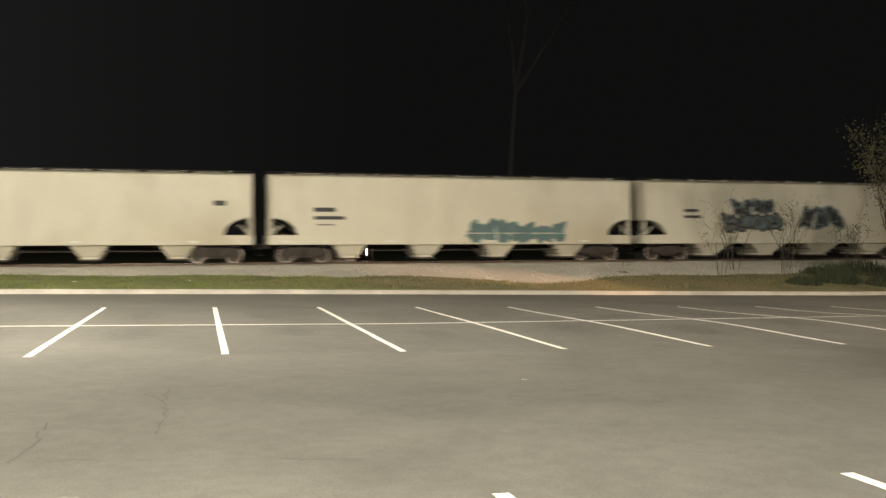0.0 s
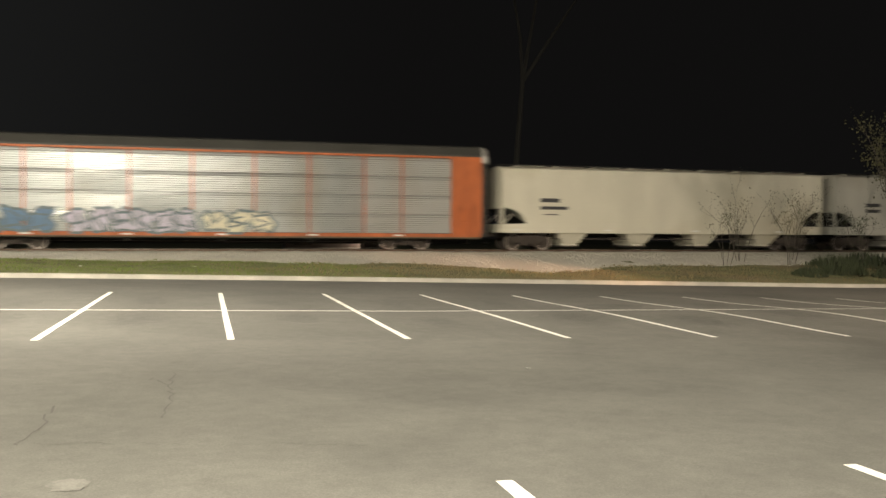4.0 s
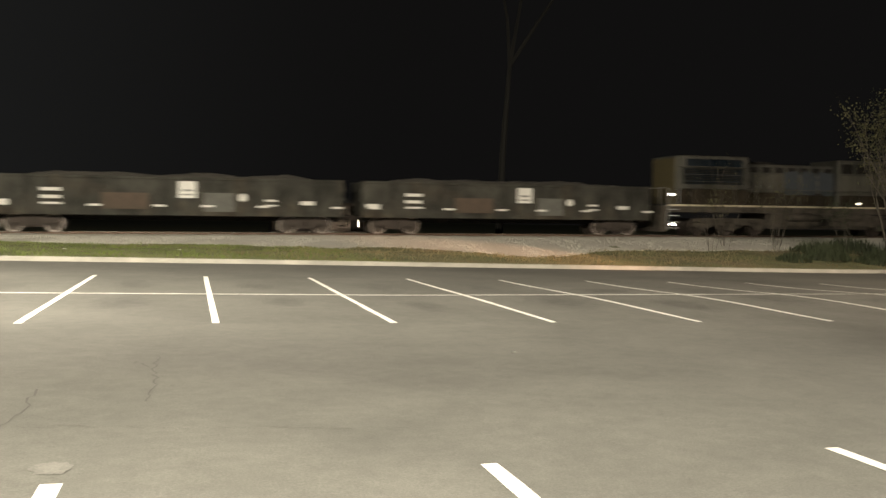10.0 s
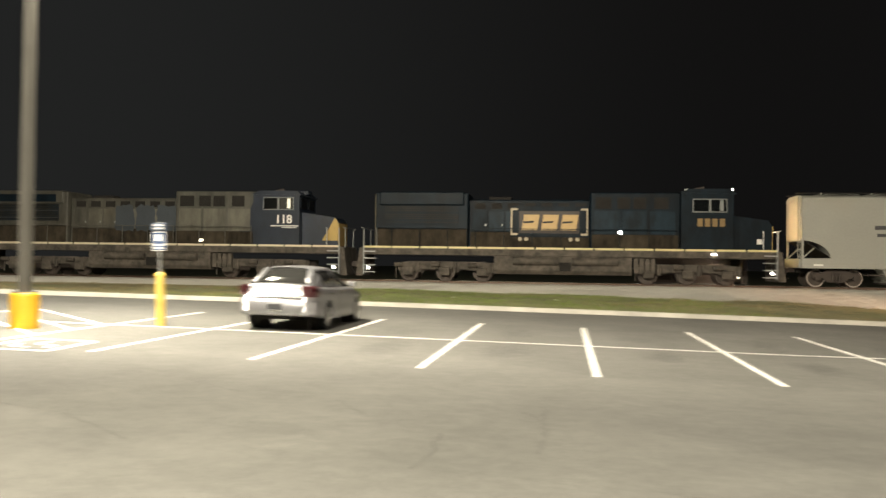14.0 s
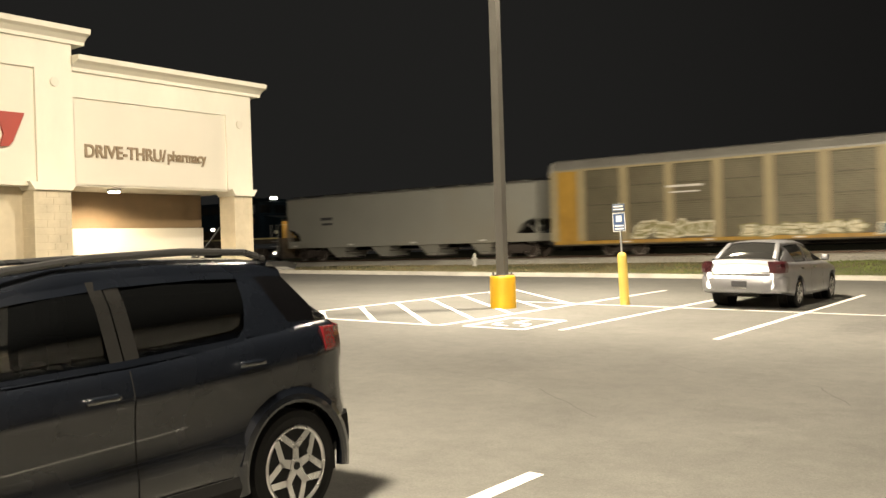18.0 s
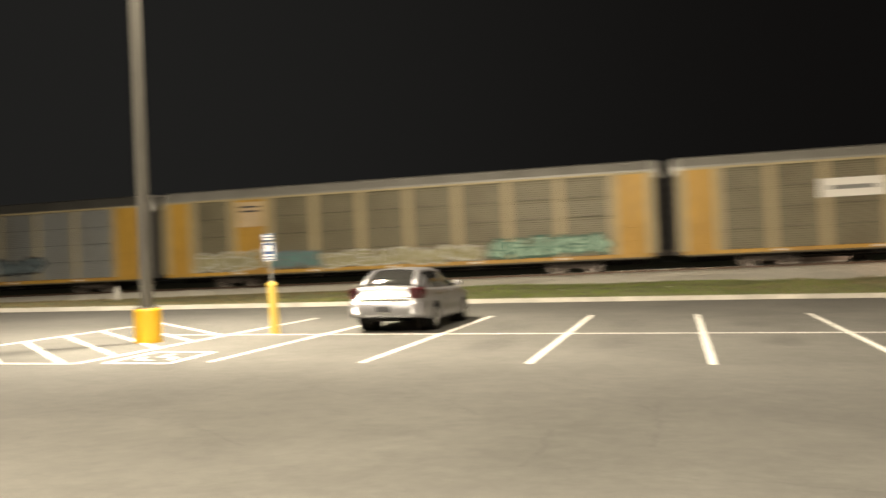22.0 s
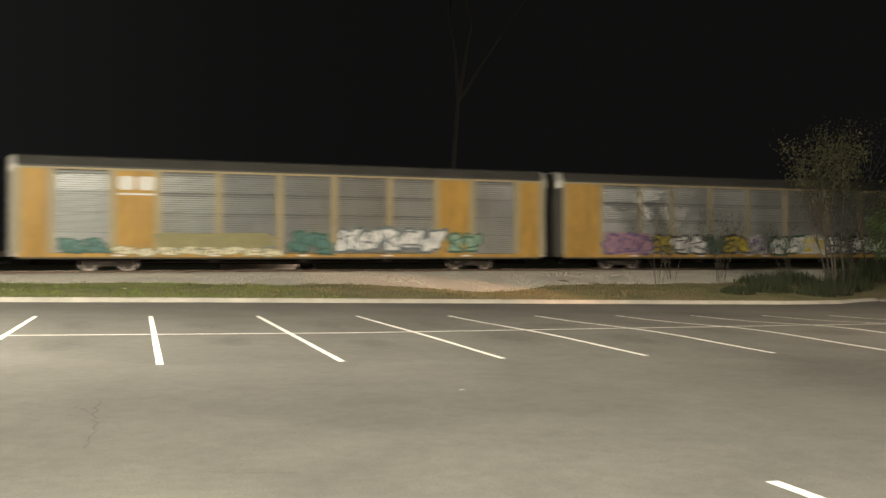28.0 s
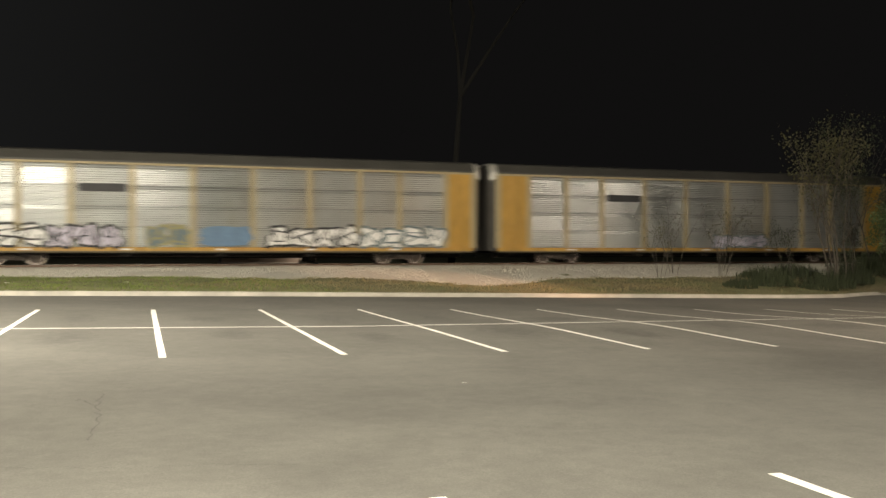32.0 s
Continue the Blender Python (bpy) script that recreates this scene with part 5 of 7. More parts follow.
graffiti(t, -L + 17.4, -L + 20.65, 1.2, 2.3, "slate", "black", 45, y=-1.634)
t, L = autorack(296.61, 325.43, "yellow-ended autorack car with tan posts and a faded placard", YB([0, 1.7, 4.2, 6.47] + [6.47 + 18.99 * i / 7 for i in range(1, 8)] + [27.32], (0, 2, 10)), YELLOW_P, POST_T, PANEL_O, ROOF_G, 5, 0.42)
part("placard", B(-L + 4.55, -L + 6.15, -1.66, -1.60, 3.35, 4.75), mat("placard_faded", (0.50, 0.38, 0.24), 0.6, vary=0.3, scale=1.5), t, "faded buff placard")
bars(t, "placard_lettering", DARK_P, [(-L + 4.75, -L + 5.9, 4.42, 4.52), (-L + 4.75, -L + 5.9, 4.17, 4.27)], y=-1.665)
graffiti(t, -L + 1.9, -L + 5.9, 0.85, 2.0, "olive", "smear", 81, y=-1.637)
graffiti(t, -L + 6.2, -L + 9.4, 0.9, 1.9, "teal", "slate", 46, y=-1.634)
graffiti(t, -L + 9.6, -L + 18.6, 0.8, 1.75, "olive", "smear", 82, y=-1.634)
graffiti(t, -L + 19.0, -L + 25.2, 0.85, 2.0, "mint", "green", 47, y=-1.634)
t, L = autorack(325.43, 353.98, "yellow-ended autorack car with tan posts and a white sign", YB([0, 1.77, 4.2, 6.65, 9.44, 12.18, 15.22, 17.98, 20.98, 22.79, 25.65, 27.05], (0, 10)), YELLOW_P, POST_T, PANEL_O, ROOF_G, 6, 0.42)
part("placard", B(-L + 6.4, -L + 9.4, -1.66, -1.60, 3.15, 4.05), WHITE_P, t, "white sign board")
bars(t, "placard_lettering", GALV_D, [(-L + 6.9, -L + 8.9, 3.5, 3.7)], y=-1.665)
graffiti(t, -L + 13.6, -L + 19.5, 0.8, 1.7, "smear", "cream", 48, y=-1.634)
graffiti(t, -L + 20.4, -L + 24.0, 0.8, 1.6, "smear", "cream", 49, y=-1.634)
t, L = autorack(353.98, 382.5, "yellow autorack car with pale panels and green graffiti", YB([0, 1.44, 4.34, 6.52, 9.18, 11.92, 14.76, 18.16, 20.82, 22.86, 25.62, 27.02], (0, 2, 8, 10), "ppppppbbdbp"), YELLOW_P, GALV, GALV, ROOF_D, 7, 0.14)
part("placard", B(-L + 4.7, -L + 6.2, -1.66, -1.60, 4.2, 4.7), mat("placard_brown", (0.25, 0.12, 0.07), 0.6), t, "small brown emblem plate")
graffiti(t, -L + 2.2, -L + 10.2, 0.75, 2.2, "mint", "green", 50, y=-1.637)
graffiti(t, -L + 11.8, -L + 18.8, 1.3, 2.2, "yellow", "slate", 51, y=-1.637)
blotch(t, "graffiti_patch", -L + 11.8, -L + 19.75, 0.75, 1.4, "pink", 52, -1.634)
# b bays hold lamp reflections in colour, d bays the dimming by the trees
t, L = autorack(382.5, 411.63, "yellow-ended autorack car with bright galvanised panels", YB([0, 1.95, 4.78, 6.68, 9.47, 12.42, 15.27, 18.17, 21.06, 23.31, 26.31, 27.63], (0, 10), "pbbbbbpdddp"), YELLOW_P, POST_T, GALV, ROOF_D, 8, 0.14)
for a, b, n in (((18.7, 3.55), (19.4, 3.95), 0), ((18.7, 3.95), (19.4, 3.55), 1)):
    bm = bmesh.new()
    stroke(bm, (-L + a[0], a[1]), (-L + b[0], b[1]), 0.04, -1.60 - 0.003 * n)
    part("cross_stroke", bm, DARK_P, t, "dark sprayed cross stroke")
t, L = autorack(411.63, 440.09, "yellow autorack car with an emblem and green and white graffiti", YB([0, 1.44, 4.21, 6.3, 9.2, 12.25, 15.1, 18.11, 20.72, 22.79, 25.5, 26.96], (0, 2, 8, 10), "pdddddddpdp"), YELLOW_P, POST_T, GALV, ROOF_D, 9, 0.34, None, ROOF_CAP)
for a, b in ((4.45, 5.2), (5.35, 6.15)):
    part("emblem_block", P([(-L + a + 0.12, 3.95), (-L + a, 4.1), (-L + a, 4.5), (-L + a + 0.12, 4.62), (-L + b - 0.1, 4.62), (-L + b, 4.5), (-L + b, 4.1), (-L + b - 0.1, 3.95)], "y", -1.64, -1.61), WHITE_P, t, "plain white emblem block")
bars(t, "emblem_bar", WHITE_P, [(-L + 4.45, -L + 6.15, 3.70, 3.80)], y=-1.635)
graffiti(t, -L + 1.8, -L + 3.96, 0.8, 1.6, "teal", "green", 53, y=-1.637)
graffiti(t, -L + 4.2, -L + 12.4, 0.72, 1.2, "cream", "olive", 54, y=-1.637)
blotch(t, "graffiti_patch", -L + 6.0, -L + 12.25, 1.1, 1.9, "olive", 55, -1.634)
graffiti(t, -L + 12.8, -L + 15.0, 0.8, 2.0, "teal", "green", 56, y=-1.637)
graffiti(t, -L + 15.2, -L + 21.1, 0.9, 2.3, "white", "slate", 57, y=-1.637)
graffiti(t, -L + 21.3, -L + 23.3, 0.9, 2.0, "mint", "green", 58, y=-1.637)
t, L = autorack(440.09, 469.24, "yellow-ended autorack car with many-coloured graffiti lettering", YB([0, 2.36, 4.95, 7.1, 9.81, 12.52, 15.33, 18.6, 21.28, 23.3, 26.14, 27.65], (0, 10), "pdppppppddp"), YELLOW_P, POST_T, GALV, ROOF_D, 10, 0.2)
blotch(t, "graffiti_patch", -L + 2.5, -L + 5.8, 0.8, 2.1, "pink", 60, -1.634)
for a, b, f, o, s in ((2.5, 5.8, "pink", "purple", 61), (5.8, 7.04, "yellow", "black", 62), (7.04, 9.5, "white", "black", 63), (9.5, 10.75, "green", "black", 64), (10.75, 12.5, "yellow", "black", 65), (12.5, 13.7, "purple", "white", 66), (14.2, 16.7, "white", "green", 67), (16.7, 18.4, "yellow", "white", 68), (18.4, 22.4, "white", "black", 69), (22.4, 25.4, "white", "slate", 70)):
    graffiti(t, -L + a, -L + b, 0.8, 2.05, f, o, s, y=-1.64)
t, L = autorack(469.24, 497.77, "yellow-ended autorack car with white graffiti lettering", YB([0, 1.87, 4.2, 6.49, 9.29, 12.13, 15.09, 17.98, 20.63, 22.82, 25.45, 27.03], (0, 10), "pppdpdppppp"), YELLOW_P, POST_T, GALV, ROOF_D, 11, 0.3)
bars(t, "sign", DARK_P, [(-L + 6.85, -L + 9.0, 3.55, 3.95)], y=-1.63, label="small dark sign with unreadable lettering")
for a, b, f, o, s in ((1.8, 5.5, "white", "black", 71), (5.5, 8.8, "lilac", "black", 72), (9.9, 12.0, "slate", "olive", 73), (15.8, 20.6, "white", "black", 75), (20.6, 25.45, "white", "slate", 76)):
    graffiti(t, -L + a, -L + b, 0.8, 2.0, f, o, s, y=-1.637)
blotch(t, "graffiti_patch", -L + 12.45, -L + 15.1, 0.9, 1.95, "blue", 77, -1.634)
t, L = autorack(497.77, 526.4, "yellow-ended autorack car with weathered panels", YB([0, 1.87, 4.2, 6.49, 9.29, 12.13, 15.09, 17.98, 20.63, 22.82, 25.45, 27.13], (0, 10)), YELLOW_P, POST_T, GALV, ROOF_D, 12, 0.3)
bars(t, "sign", DARK_P, [(-L + 6.85, -L + 9.0, 3.55, 3.95)], y=-1.63, label="small dark sign with unreadable lettering")
graffiti(t, -L + 14.0, -L + 18.0, 0.8, 1.7, "lilac", "slate", 80, y=-1.637)
# shop at the edge of the lot
def build_shop():
    t = thing("pharmacy_shop", "cream stucco shop with cornices, brick piers and a drive-through canopy", "shop building")
    X = -24.0
    # canopy bay
    part("fascia", B(X - 1.3, X - 0.12, 0.4, 7.07, 3.75, 7.0), STUCCO, t, "cream stucco fascia")
    for y0, y1, z0, z1 in ((0.4, 7.07, 6.22, 7.0), (6.0, 7.07, 3.75, 6.22)):
        part("fascia_band", B(X - 0.125, X, y0, y1, z0, z1), STUCCO, t)
    part("sign_panel", B(X - 0.118, X - 0.06, 0.4, 6.0, 3.75, 6.22), STUCCO_P, t, "recessed tan sign panel")
    part("side_fascia", B(-34.0, X - 1.3, 6.75, 7.07, 3.75, 7.0), STUCCO, t)
    prof = [(0.0, 6.95), (0.08, 6.95), (0.10, 7.05), (0.26, 7.16), (0.42, 7.22), (0.45, 7.36), (-1.0, 7.40), (-1.0, 6.95)]
    part("cornice", P([(-24.0 + 24.0 + X * 0 + a, b) for a, b in prof], "y", 0.46, 7.45), STUCCO, t, "moulded cream cornice", at=pose(X, 0, 0))
    part("cornice_return", P([(a, b) for a, b in prof], "y", 0, 10.0), STUCCO, t, at=pose(X + 0.0, 7.07, 0, 0, 0, 90))
    part("canopy_soffit", B(-33.8, X - 0.1, 0.4, 7.0, 3.70, 3.748), STUCCO_P, t)
    part("canopy_roof", B(-33.9, X - 1.0, 0.4, 7.0, 6.9, 7.0), POLE_M, t)
    # corner pier with joints
    for name, y0, y1, x0, x1, z1 in (("pier", 6.26, 7.05, X - 0.78, X - 0.02, 3.55), ("pier", -0.80, 0.30, X - 0.6, X + 0.12, 3.55)):
        p = part(name, B(x0 + 0.008, x1 - 0.008, y0 + 0.008, y1 - 0.008, 0.40, z1 + 0.15), BRICK, t, "tan brick pier")
        n = 15
        for k in range(n):
            za, zb = 0.45 + k * (z1 - 0.45) / n, 0.45 + (k + 1) * (z1 - 0.45) / n - 0.008
            off = 0.2 if k % 2 else 0.0
            cols = 3 if y1 - y0 > 0.9 else 2
            w = (y1 - y0) / cols
            cuts = [y0] + [y0 + off + w * j for j in range(1, cols) if y0 + off + w * j < y1 - 0.08] + [y1]
            for a, b in zip(cuts, cuts[1:]):
                part("block", B(x0, x1, a + 0.003, b - 0.003, za, zb, 0.004), BRICK, p)
        part("pier_cap", P([(y0, z1), (y0 - 0.15, z1 + 0.22), (y1 + 0.15, z1 + 0.22), (y1, z1)], "x", x0 - 0.05, x1 + 0.10), STUCCO, t)
    # wall behind the canopy: canopy shade painted brown above a pale lower band
    part("back_wall", B(-34, -26.2, -16, 6.6, 2.56, 3.70), mat("wall_canopy_shade", (0.24, 0.165, 0.095), 0.85, vary=0.15, scale=2), t, "upper wall painted brown for the canopy's shade")
    part("wall_base", B(-34, -26.14, -16, 6.62, 0.40, 2.55), STUCCO_P, t, "pale lower wall, the part in the light")
    # tower bay
    part("tower", B(-34, X + 0.02, -16.0, 0.44, 3.66, 7.72), STUCCO, t, "taller cream stucco bay")
    for y0, y1, z0, z1 in ((-0.66, 0.44, 3.66, 7.72), (-16, -0.66, 6.88, 7.72)):
        part("tower_band", B(X + 0.02, X + 0.12, y0, y1, z0, z1), STUCCO, t)
    part("tower_panel", B(X + 0.021, X + 0.05, -16, -0.66, 3.66, 6.88), STUCCO_P, t)
    part("tower_cornice", P([(a + 0.12, b + 0.72) for a, b in prof], "y", -16.0, 0.80), STUCCO, t, "moulded cream cornice", at=pose(X, 0, 0))
    part("tower_cornice_return", P([(a, b + 0.72) for a, b in prof], "y", -0.1, 9.0), STUCCO, t, at=pose(X + 0.0, 0.42, 0, 0, 0, 90))
    part("tower_wall", B(-34, X - 0.5, -16, -0.78, 0.40, 3.66), BRICK, t, "tan brick wall under the taller bay")
    for y, z in ((-0.10, 6.55), (6.55, 5.95)):
        part("medallion", T((X - 0.02, y, z), (X + (0.16 if y < 0 else 0.05), y, z), 0.13, seg=18), STUCCO_P, t, "small round wall ornament")
    # lettering
    for body, size, y0, y1, z in (("DRIVE-THRU/", 0.52, 0.86, 3.62, 4.55), ("pharmacy", 0.46, 3.68, 5.16, 4.58)):
        me = text_mesh(body, size, 0.025, SIGN_BROWN)
        xs = [v.co.x for v in me.vertices]
        k = (y1 - y0) / (max(xs) - min(xs))
        for v in me.vertices:
            v.co.x = (v.co.x - min(xs)) * k
        part("sign_lettering", me, None, t, "raised brown letters", at=pose(X - 0.04, y0, z, 90, 0, 90))
    part("sign_shape", P([(-1.75, 5.60), (-0.98, 5.60), (-1.32, 4.82), (-1.44, 4.68), (-1.66, 4.66), (-1.56, 5.0)], "x", X + 0.05, X + 0.13), SIGN_RED, t, "red sign shape on the tan panel")
    # canopy lamp
    lamp = part("canopy_lamp", T((X - 0.65, 2.16, 3.62), (X - 0.65, 2.16, 3.70), 0.20, seg=20), GALV, t, "round canopy lamp")
    part("lens", T((X - 0.65, 2.16, 3.58), (X - 0.65, 2.16, 3.622), 0.17, seg=20), mat("canopy_lamp_lens", (1.0, 0.90, 0.70), 0.3, emit=40.0), lamp, "glowing lamp lens")


def lot_lamp():
    t = thing("lot_lamp_pole", "tall bronze lamp pole on a yellow concrete base", "lamp pole", pose(-11.62, 3.45, 0.232))
    base = loft([[(r * math.cos(2 * math.pi * i / 28), r * math.sin(2 * math.pi * i / 28), z) for i in range(28)] for r, z in ((0.295, -0.05), (0.295, 0.68), (0.285, 0.72), (0.26, 0.735))])
    part("base", base, BOLLARD, t, "chipped yellow painted concrete base")
    part("pole", loft([[(s * a, s * b, z) for a, b in ((1, 1), (-1, 1), (-1, -1), (1, -1))] for s, z in ((0.10, 0.73), (0.098, 3.0), (0.082, 12.1))]), POLE_M, t, "square tapering bronze pole")
    part("base_plate", B(-0.19, 0.19, -0.19, 0.19, 0.733, 0.76, 0.01), POLE_M, t)
    for a in (-0.15, 0.15):
        for b in (-0.15, 0.15):
            part("anchor_bolt", T((a, b, 0.75), (a, b, 0.82), 0.022, seg=8), POLE_M, t)
    for name, dx, dy in (("lamp_arm", 0.5, 0.75), ("lamp_arm", 0.0, -0.9), ("lamp_arm", -0.8, 0.0)):
        part("lamp_arm", T((0, 0, 12.0), (dx, dy, 12.05), 0.04, seg=8), POLE_M, t)
        part("lamp_head", B(dx - 0.2, dx + 0.2, dy - 0.2, dy + 0.2, 12.0, 12.1, 0.02), POLE_M, t)


def bollard_sign():
    t = thing("sign_bollard", "leaning yellow bollard carrying a blue parking sign", "bollard", pose(-9.55, 5.42, 0.185, 0, -2.0, 0))
    part("bollard", loft([[(r * math.cos(2 * math.pi * i / 20), r * math.sin(2 * math.pi * i / 20), z) for i in range(20)] for r, z in ((0.11, -0.05), (0.11, 1.15), (0.09, 1.20), (0.04, 1.225))]), BOLLARD_P, t, smooth=False)
    part("post", T((0, 0, 1.2), (0, 0, 2.36), 0.025, seg=8), GALV, t)
    s = part("sign", B(-0.16, 0.16, -0.045, -0.03, 1.70, 2.14, 0.01), BLUE_S, t, "blue sign with a white symbol")
    part("symbol", B(-0.07, 0.07, -0.05, -0.046, 1.93, 2.07), WHITE_P, s)
    for z in (1.75, 1.82):
        part("lettering", B(-0.11, 0.11, -0.05, -0.046, z, z + 0.035), WHITE_P, s)
    for a, b, c, d in ((-0.155, 0.155, 1.705, 1.72), (-0.155, 0.155, 2.12, 2.135), (-0.155, -0.14, 1.72, 2.12), (0.14, 0.155, 1.72, 2.12)):
        part("border", B(a, b, -0.049, -0.0455, c, d), WHITE_P, s)
    u = part("upper_sign", B(-0.16, 0.16, -0.045, -0.03, 2.16, 2.34, 0.01), mat("grey_blue_sign", (0.075, 0.10, 0.15), 0.4, vary=0.1), t)
    for z in (2.2, 2.27):
        part("lettering", B(-0.12, 0.12, -0.05, -0.046, z, z + 0.03), WHITE_P, u)


def hydrant():
    z = verge_z(-26.5, 23.9)
    t = thing("fire_hydrant", "pale grey fire hydrant standing on the grass verge", "fire hydrant", pose(-26.5, 23.9, z) @ Matrix.Scale(0.82, 4))
    m = mat("hydrant_paint", (0.55, 0.54, 0.50), 0.5, vary=0.1)
    part("barrel", T((0, 0, -0.05), (0, 0, 0.62), 0.11, seg=14), m, t)
    part("flange", T((0, 0, 0.02), (0, 0, 0.07), 0.17, seg=14), m, t)
    part("bonnet", T((0, 0, 0.62), (0, 0, 0.82), 0.15, 0.05, seg=14), m, t)
    for a in (-1, 1):
        part("nozzle", T((0, 0, 0.48), (a * 0.2, 0, 0.48), 0.07, seg=10), m, t)
    part("nozzle", T((0, 0, 0.44), (0, -0.22, 0.44), 0.085, seg=10), m, t)


# cars
def arch_stations(ys, axles, R):
    out = set(ys)
    for a in axles:
        for k in range(13):
            out.add(round(a - R * math.cos(math.pi * k / 12), 4))
    return sorted(out)


def lerp_table(tab, y):
    if y <= tab[0][0]:
        return tab[0][1:]
    for p, q in zip(tab, tab[1:]):
        if y <= q[0]:
            f = (y - p[0]) / (q[0] - p[0])
            f = f * f * (3 - 2 * f) * 0.35 + f * 0.65
            return tuple(a + (b - a) * f for a, b in zip(p[1:], q[1:]))
    return tab[-1][1:]


def car_shell(tab, axles, R, axle_z):
    """tab rows: y, sill z, half width, belt z, deck z. Wheel arches are cut at the axles."""
    ys = arch_stations([r[0] for r in tab] + [tab[0][0] + (tab[-1][0] - tab[0][0]) * i / 40 for i in range(41)], axles, R)
    bm = bmesh.new()
    rings = []
    for y in ys:
        sill, w, belt, deck = lerp_table(tab, y)
        bot = sill
        flare = 0.0
        for a in axles:
            d = abs(y - a)
            if d < R:
                bot = max(bot, axle_z + math.sqrt(R * R - d * d))
            flare = max(flare, 0.018 * max(0.0, min(1.0, (R + 0.16 - d) / 0.16)))
        side = [(w - 0.03, 0.0), (w - 0.006, 0.10), (w + 0.003, 0.24), (w + 0.004, 0.30), (w - 0.009, 0.38), (w - 0.013, 0.50), (w - 0.009, 0.62), (w + 0.001, 0.74), (w + 0.003, 0.78), (w - 0.004, 0.83), (w - 0.018, 0.90), (w - 0.036, 0.96), (w - 0.075, 1.0)]
        half = [(w - 0.10 + flare, bot)]
        for x, f in side:
            z = sill + (belt - sill) * f
            half.append((x + flare * (1 - f), max(bot + 0.002 * len(half), z)))
        half += [(w * 0.72, belt + (deck - belt) * 0.75), (w * 0.35, deck), (0, deck + 0.006)]
        pts = [(x, y, z) for x, z in half] + [(-x, y, z) for x, z in half[-2::-1]]
        rings.append([bm.verts.new(p) for p in pts])
    for a, b in zip(rings, rings[1:]):
        for i in range(len(a) - 1):
            bm.faces.new((a[i], a[i + 1], b[i + 1], b[i]))
    bm.faces.new(rings[0])
    bm.faces.new(rings[-1][::-1])
    bmesh.ops.recalc_face_normals(bm, faces=bm.faces)
    return bm


def seam(tab, y, m):
    """A thin shut line that follows the flank."""
    sill, w, belt, deck = lerp_table(tab, y)
    bm = bmesh.new()
    prof = [(w - 0.006, 0.10), (w + 0.003, 0.24), (w + 0.004, 0.30), (w - 0.009, 0.38), (w - 0.013, 0.50), (w - 0.009, 0.62), (w + 0.001, 0.74), (w + 0.003, 0.78), (w - 0.004, 0.83), (w - 0.018, 0.90), (w - 0.036, 0.96)]
    cols = [[bm.verts.new((m * (x + 0.0012), y + d, sill + f * (belt - sill))) for x, f in prof] for d in (-0.004, 0.004)]
    for i in range(len(prof) - 1):
        bm.faces.new((cols[0][i], cols[1][i], cols[1][i + 1], cols[0][i + 1]))
    return bm


def cabin(tab, w_in=0.0):
    """tab rows: y, base z, base half width, top z, top half width."""
    secs = []
    for y, zb, wb, zt, wt in tab:
        half = [(wb - w_in, zb), (wb + (wt - wb) * 0.55 + 0.012 - w_in, zb + (zt - zb) * 0.55), (wt - w_in, zt - 0.05), (wt - 0.06 - w_in, zt - 0.008), (wt * 0.5, zt + 0.02), (0, zt + 0.028)]
        secs.append([(x, y, z) for x, z in half] + [(-x, y, z) for x, z in half[-2::-1]])
    return loft(secs, closed=True)


def side_pt(tab, y, f, out=0.006):
    """A point on the cabin's right side at height fraction f."""
    zb, wb, zt, wt = lerp_lin(tab, y)
    zz = [(0.0, wb, zb), (0.55, wb + (wt - wb) * 0.55 + 0.012, zb + (zt - zb) * 0.55), (1.0, wt, zt - 0.05)]
    for p, q in zip(zz, zz[1:]):
        if f <= q[0] + 1e-6:
            k = (f - p[0]) / (q[0] - p[0])
            return Vector((p[1] + (q[1] - p[1]) * k + out, y, p[2] + (q[2] - p[2]) * k))
    return Vector((zz[2][1] + out, y, zz[2][2]))


def lerp_lin(tab, y):
    y = min(max(y, tab[0][0]), tab[-1][0])
    for p, q in zip(tab, tab[1:]):
        if y <= q[0]:
            f = (y - p[0]) / (q[0] - p[0])
            return tuple(a + (b - a) * f for a, b in zip(p[1:], q[1:]))
    return tab[-1][1:]


def side_patch(tab, outline, out, mirror=1):
    """A skin that follows the cabin's side; outline: columns (y, f0, f1)."""
    bm = bmesh.new()
    cols = []
    for y, f0, f1 in outline:
        cols.append([bm.verts.new(Vector((mirror * p.x, p.y, p.z))) for p in (side_pt(tab, y, f0 + (f1 - f0) * k / 5, out) for k in range(6))])
    for a, b in zip(cols, cols[1:]):
        for i in range(5):
            bm.faces.new((a[i], a[i + 1], b[i + 1], b[i]))
    return bm


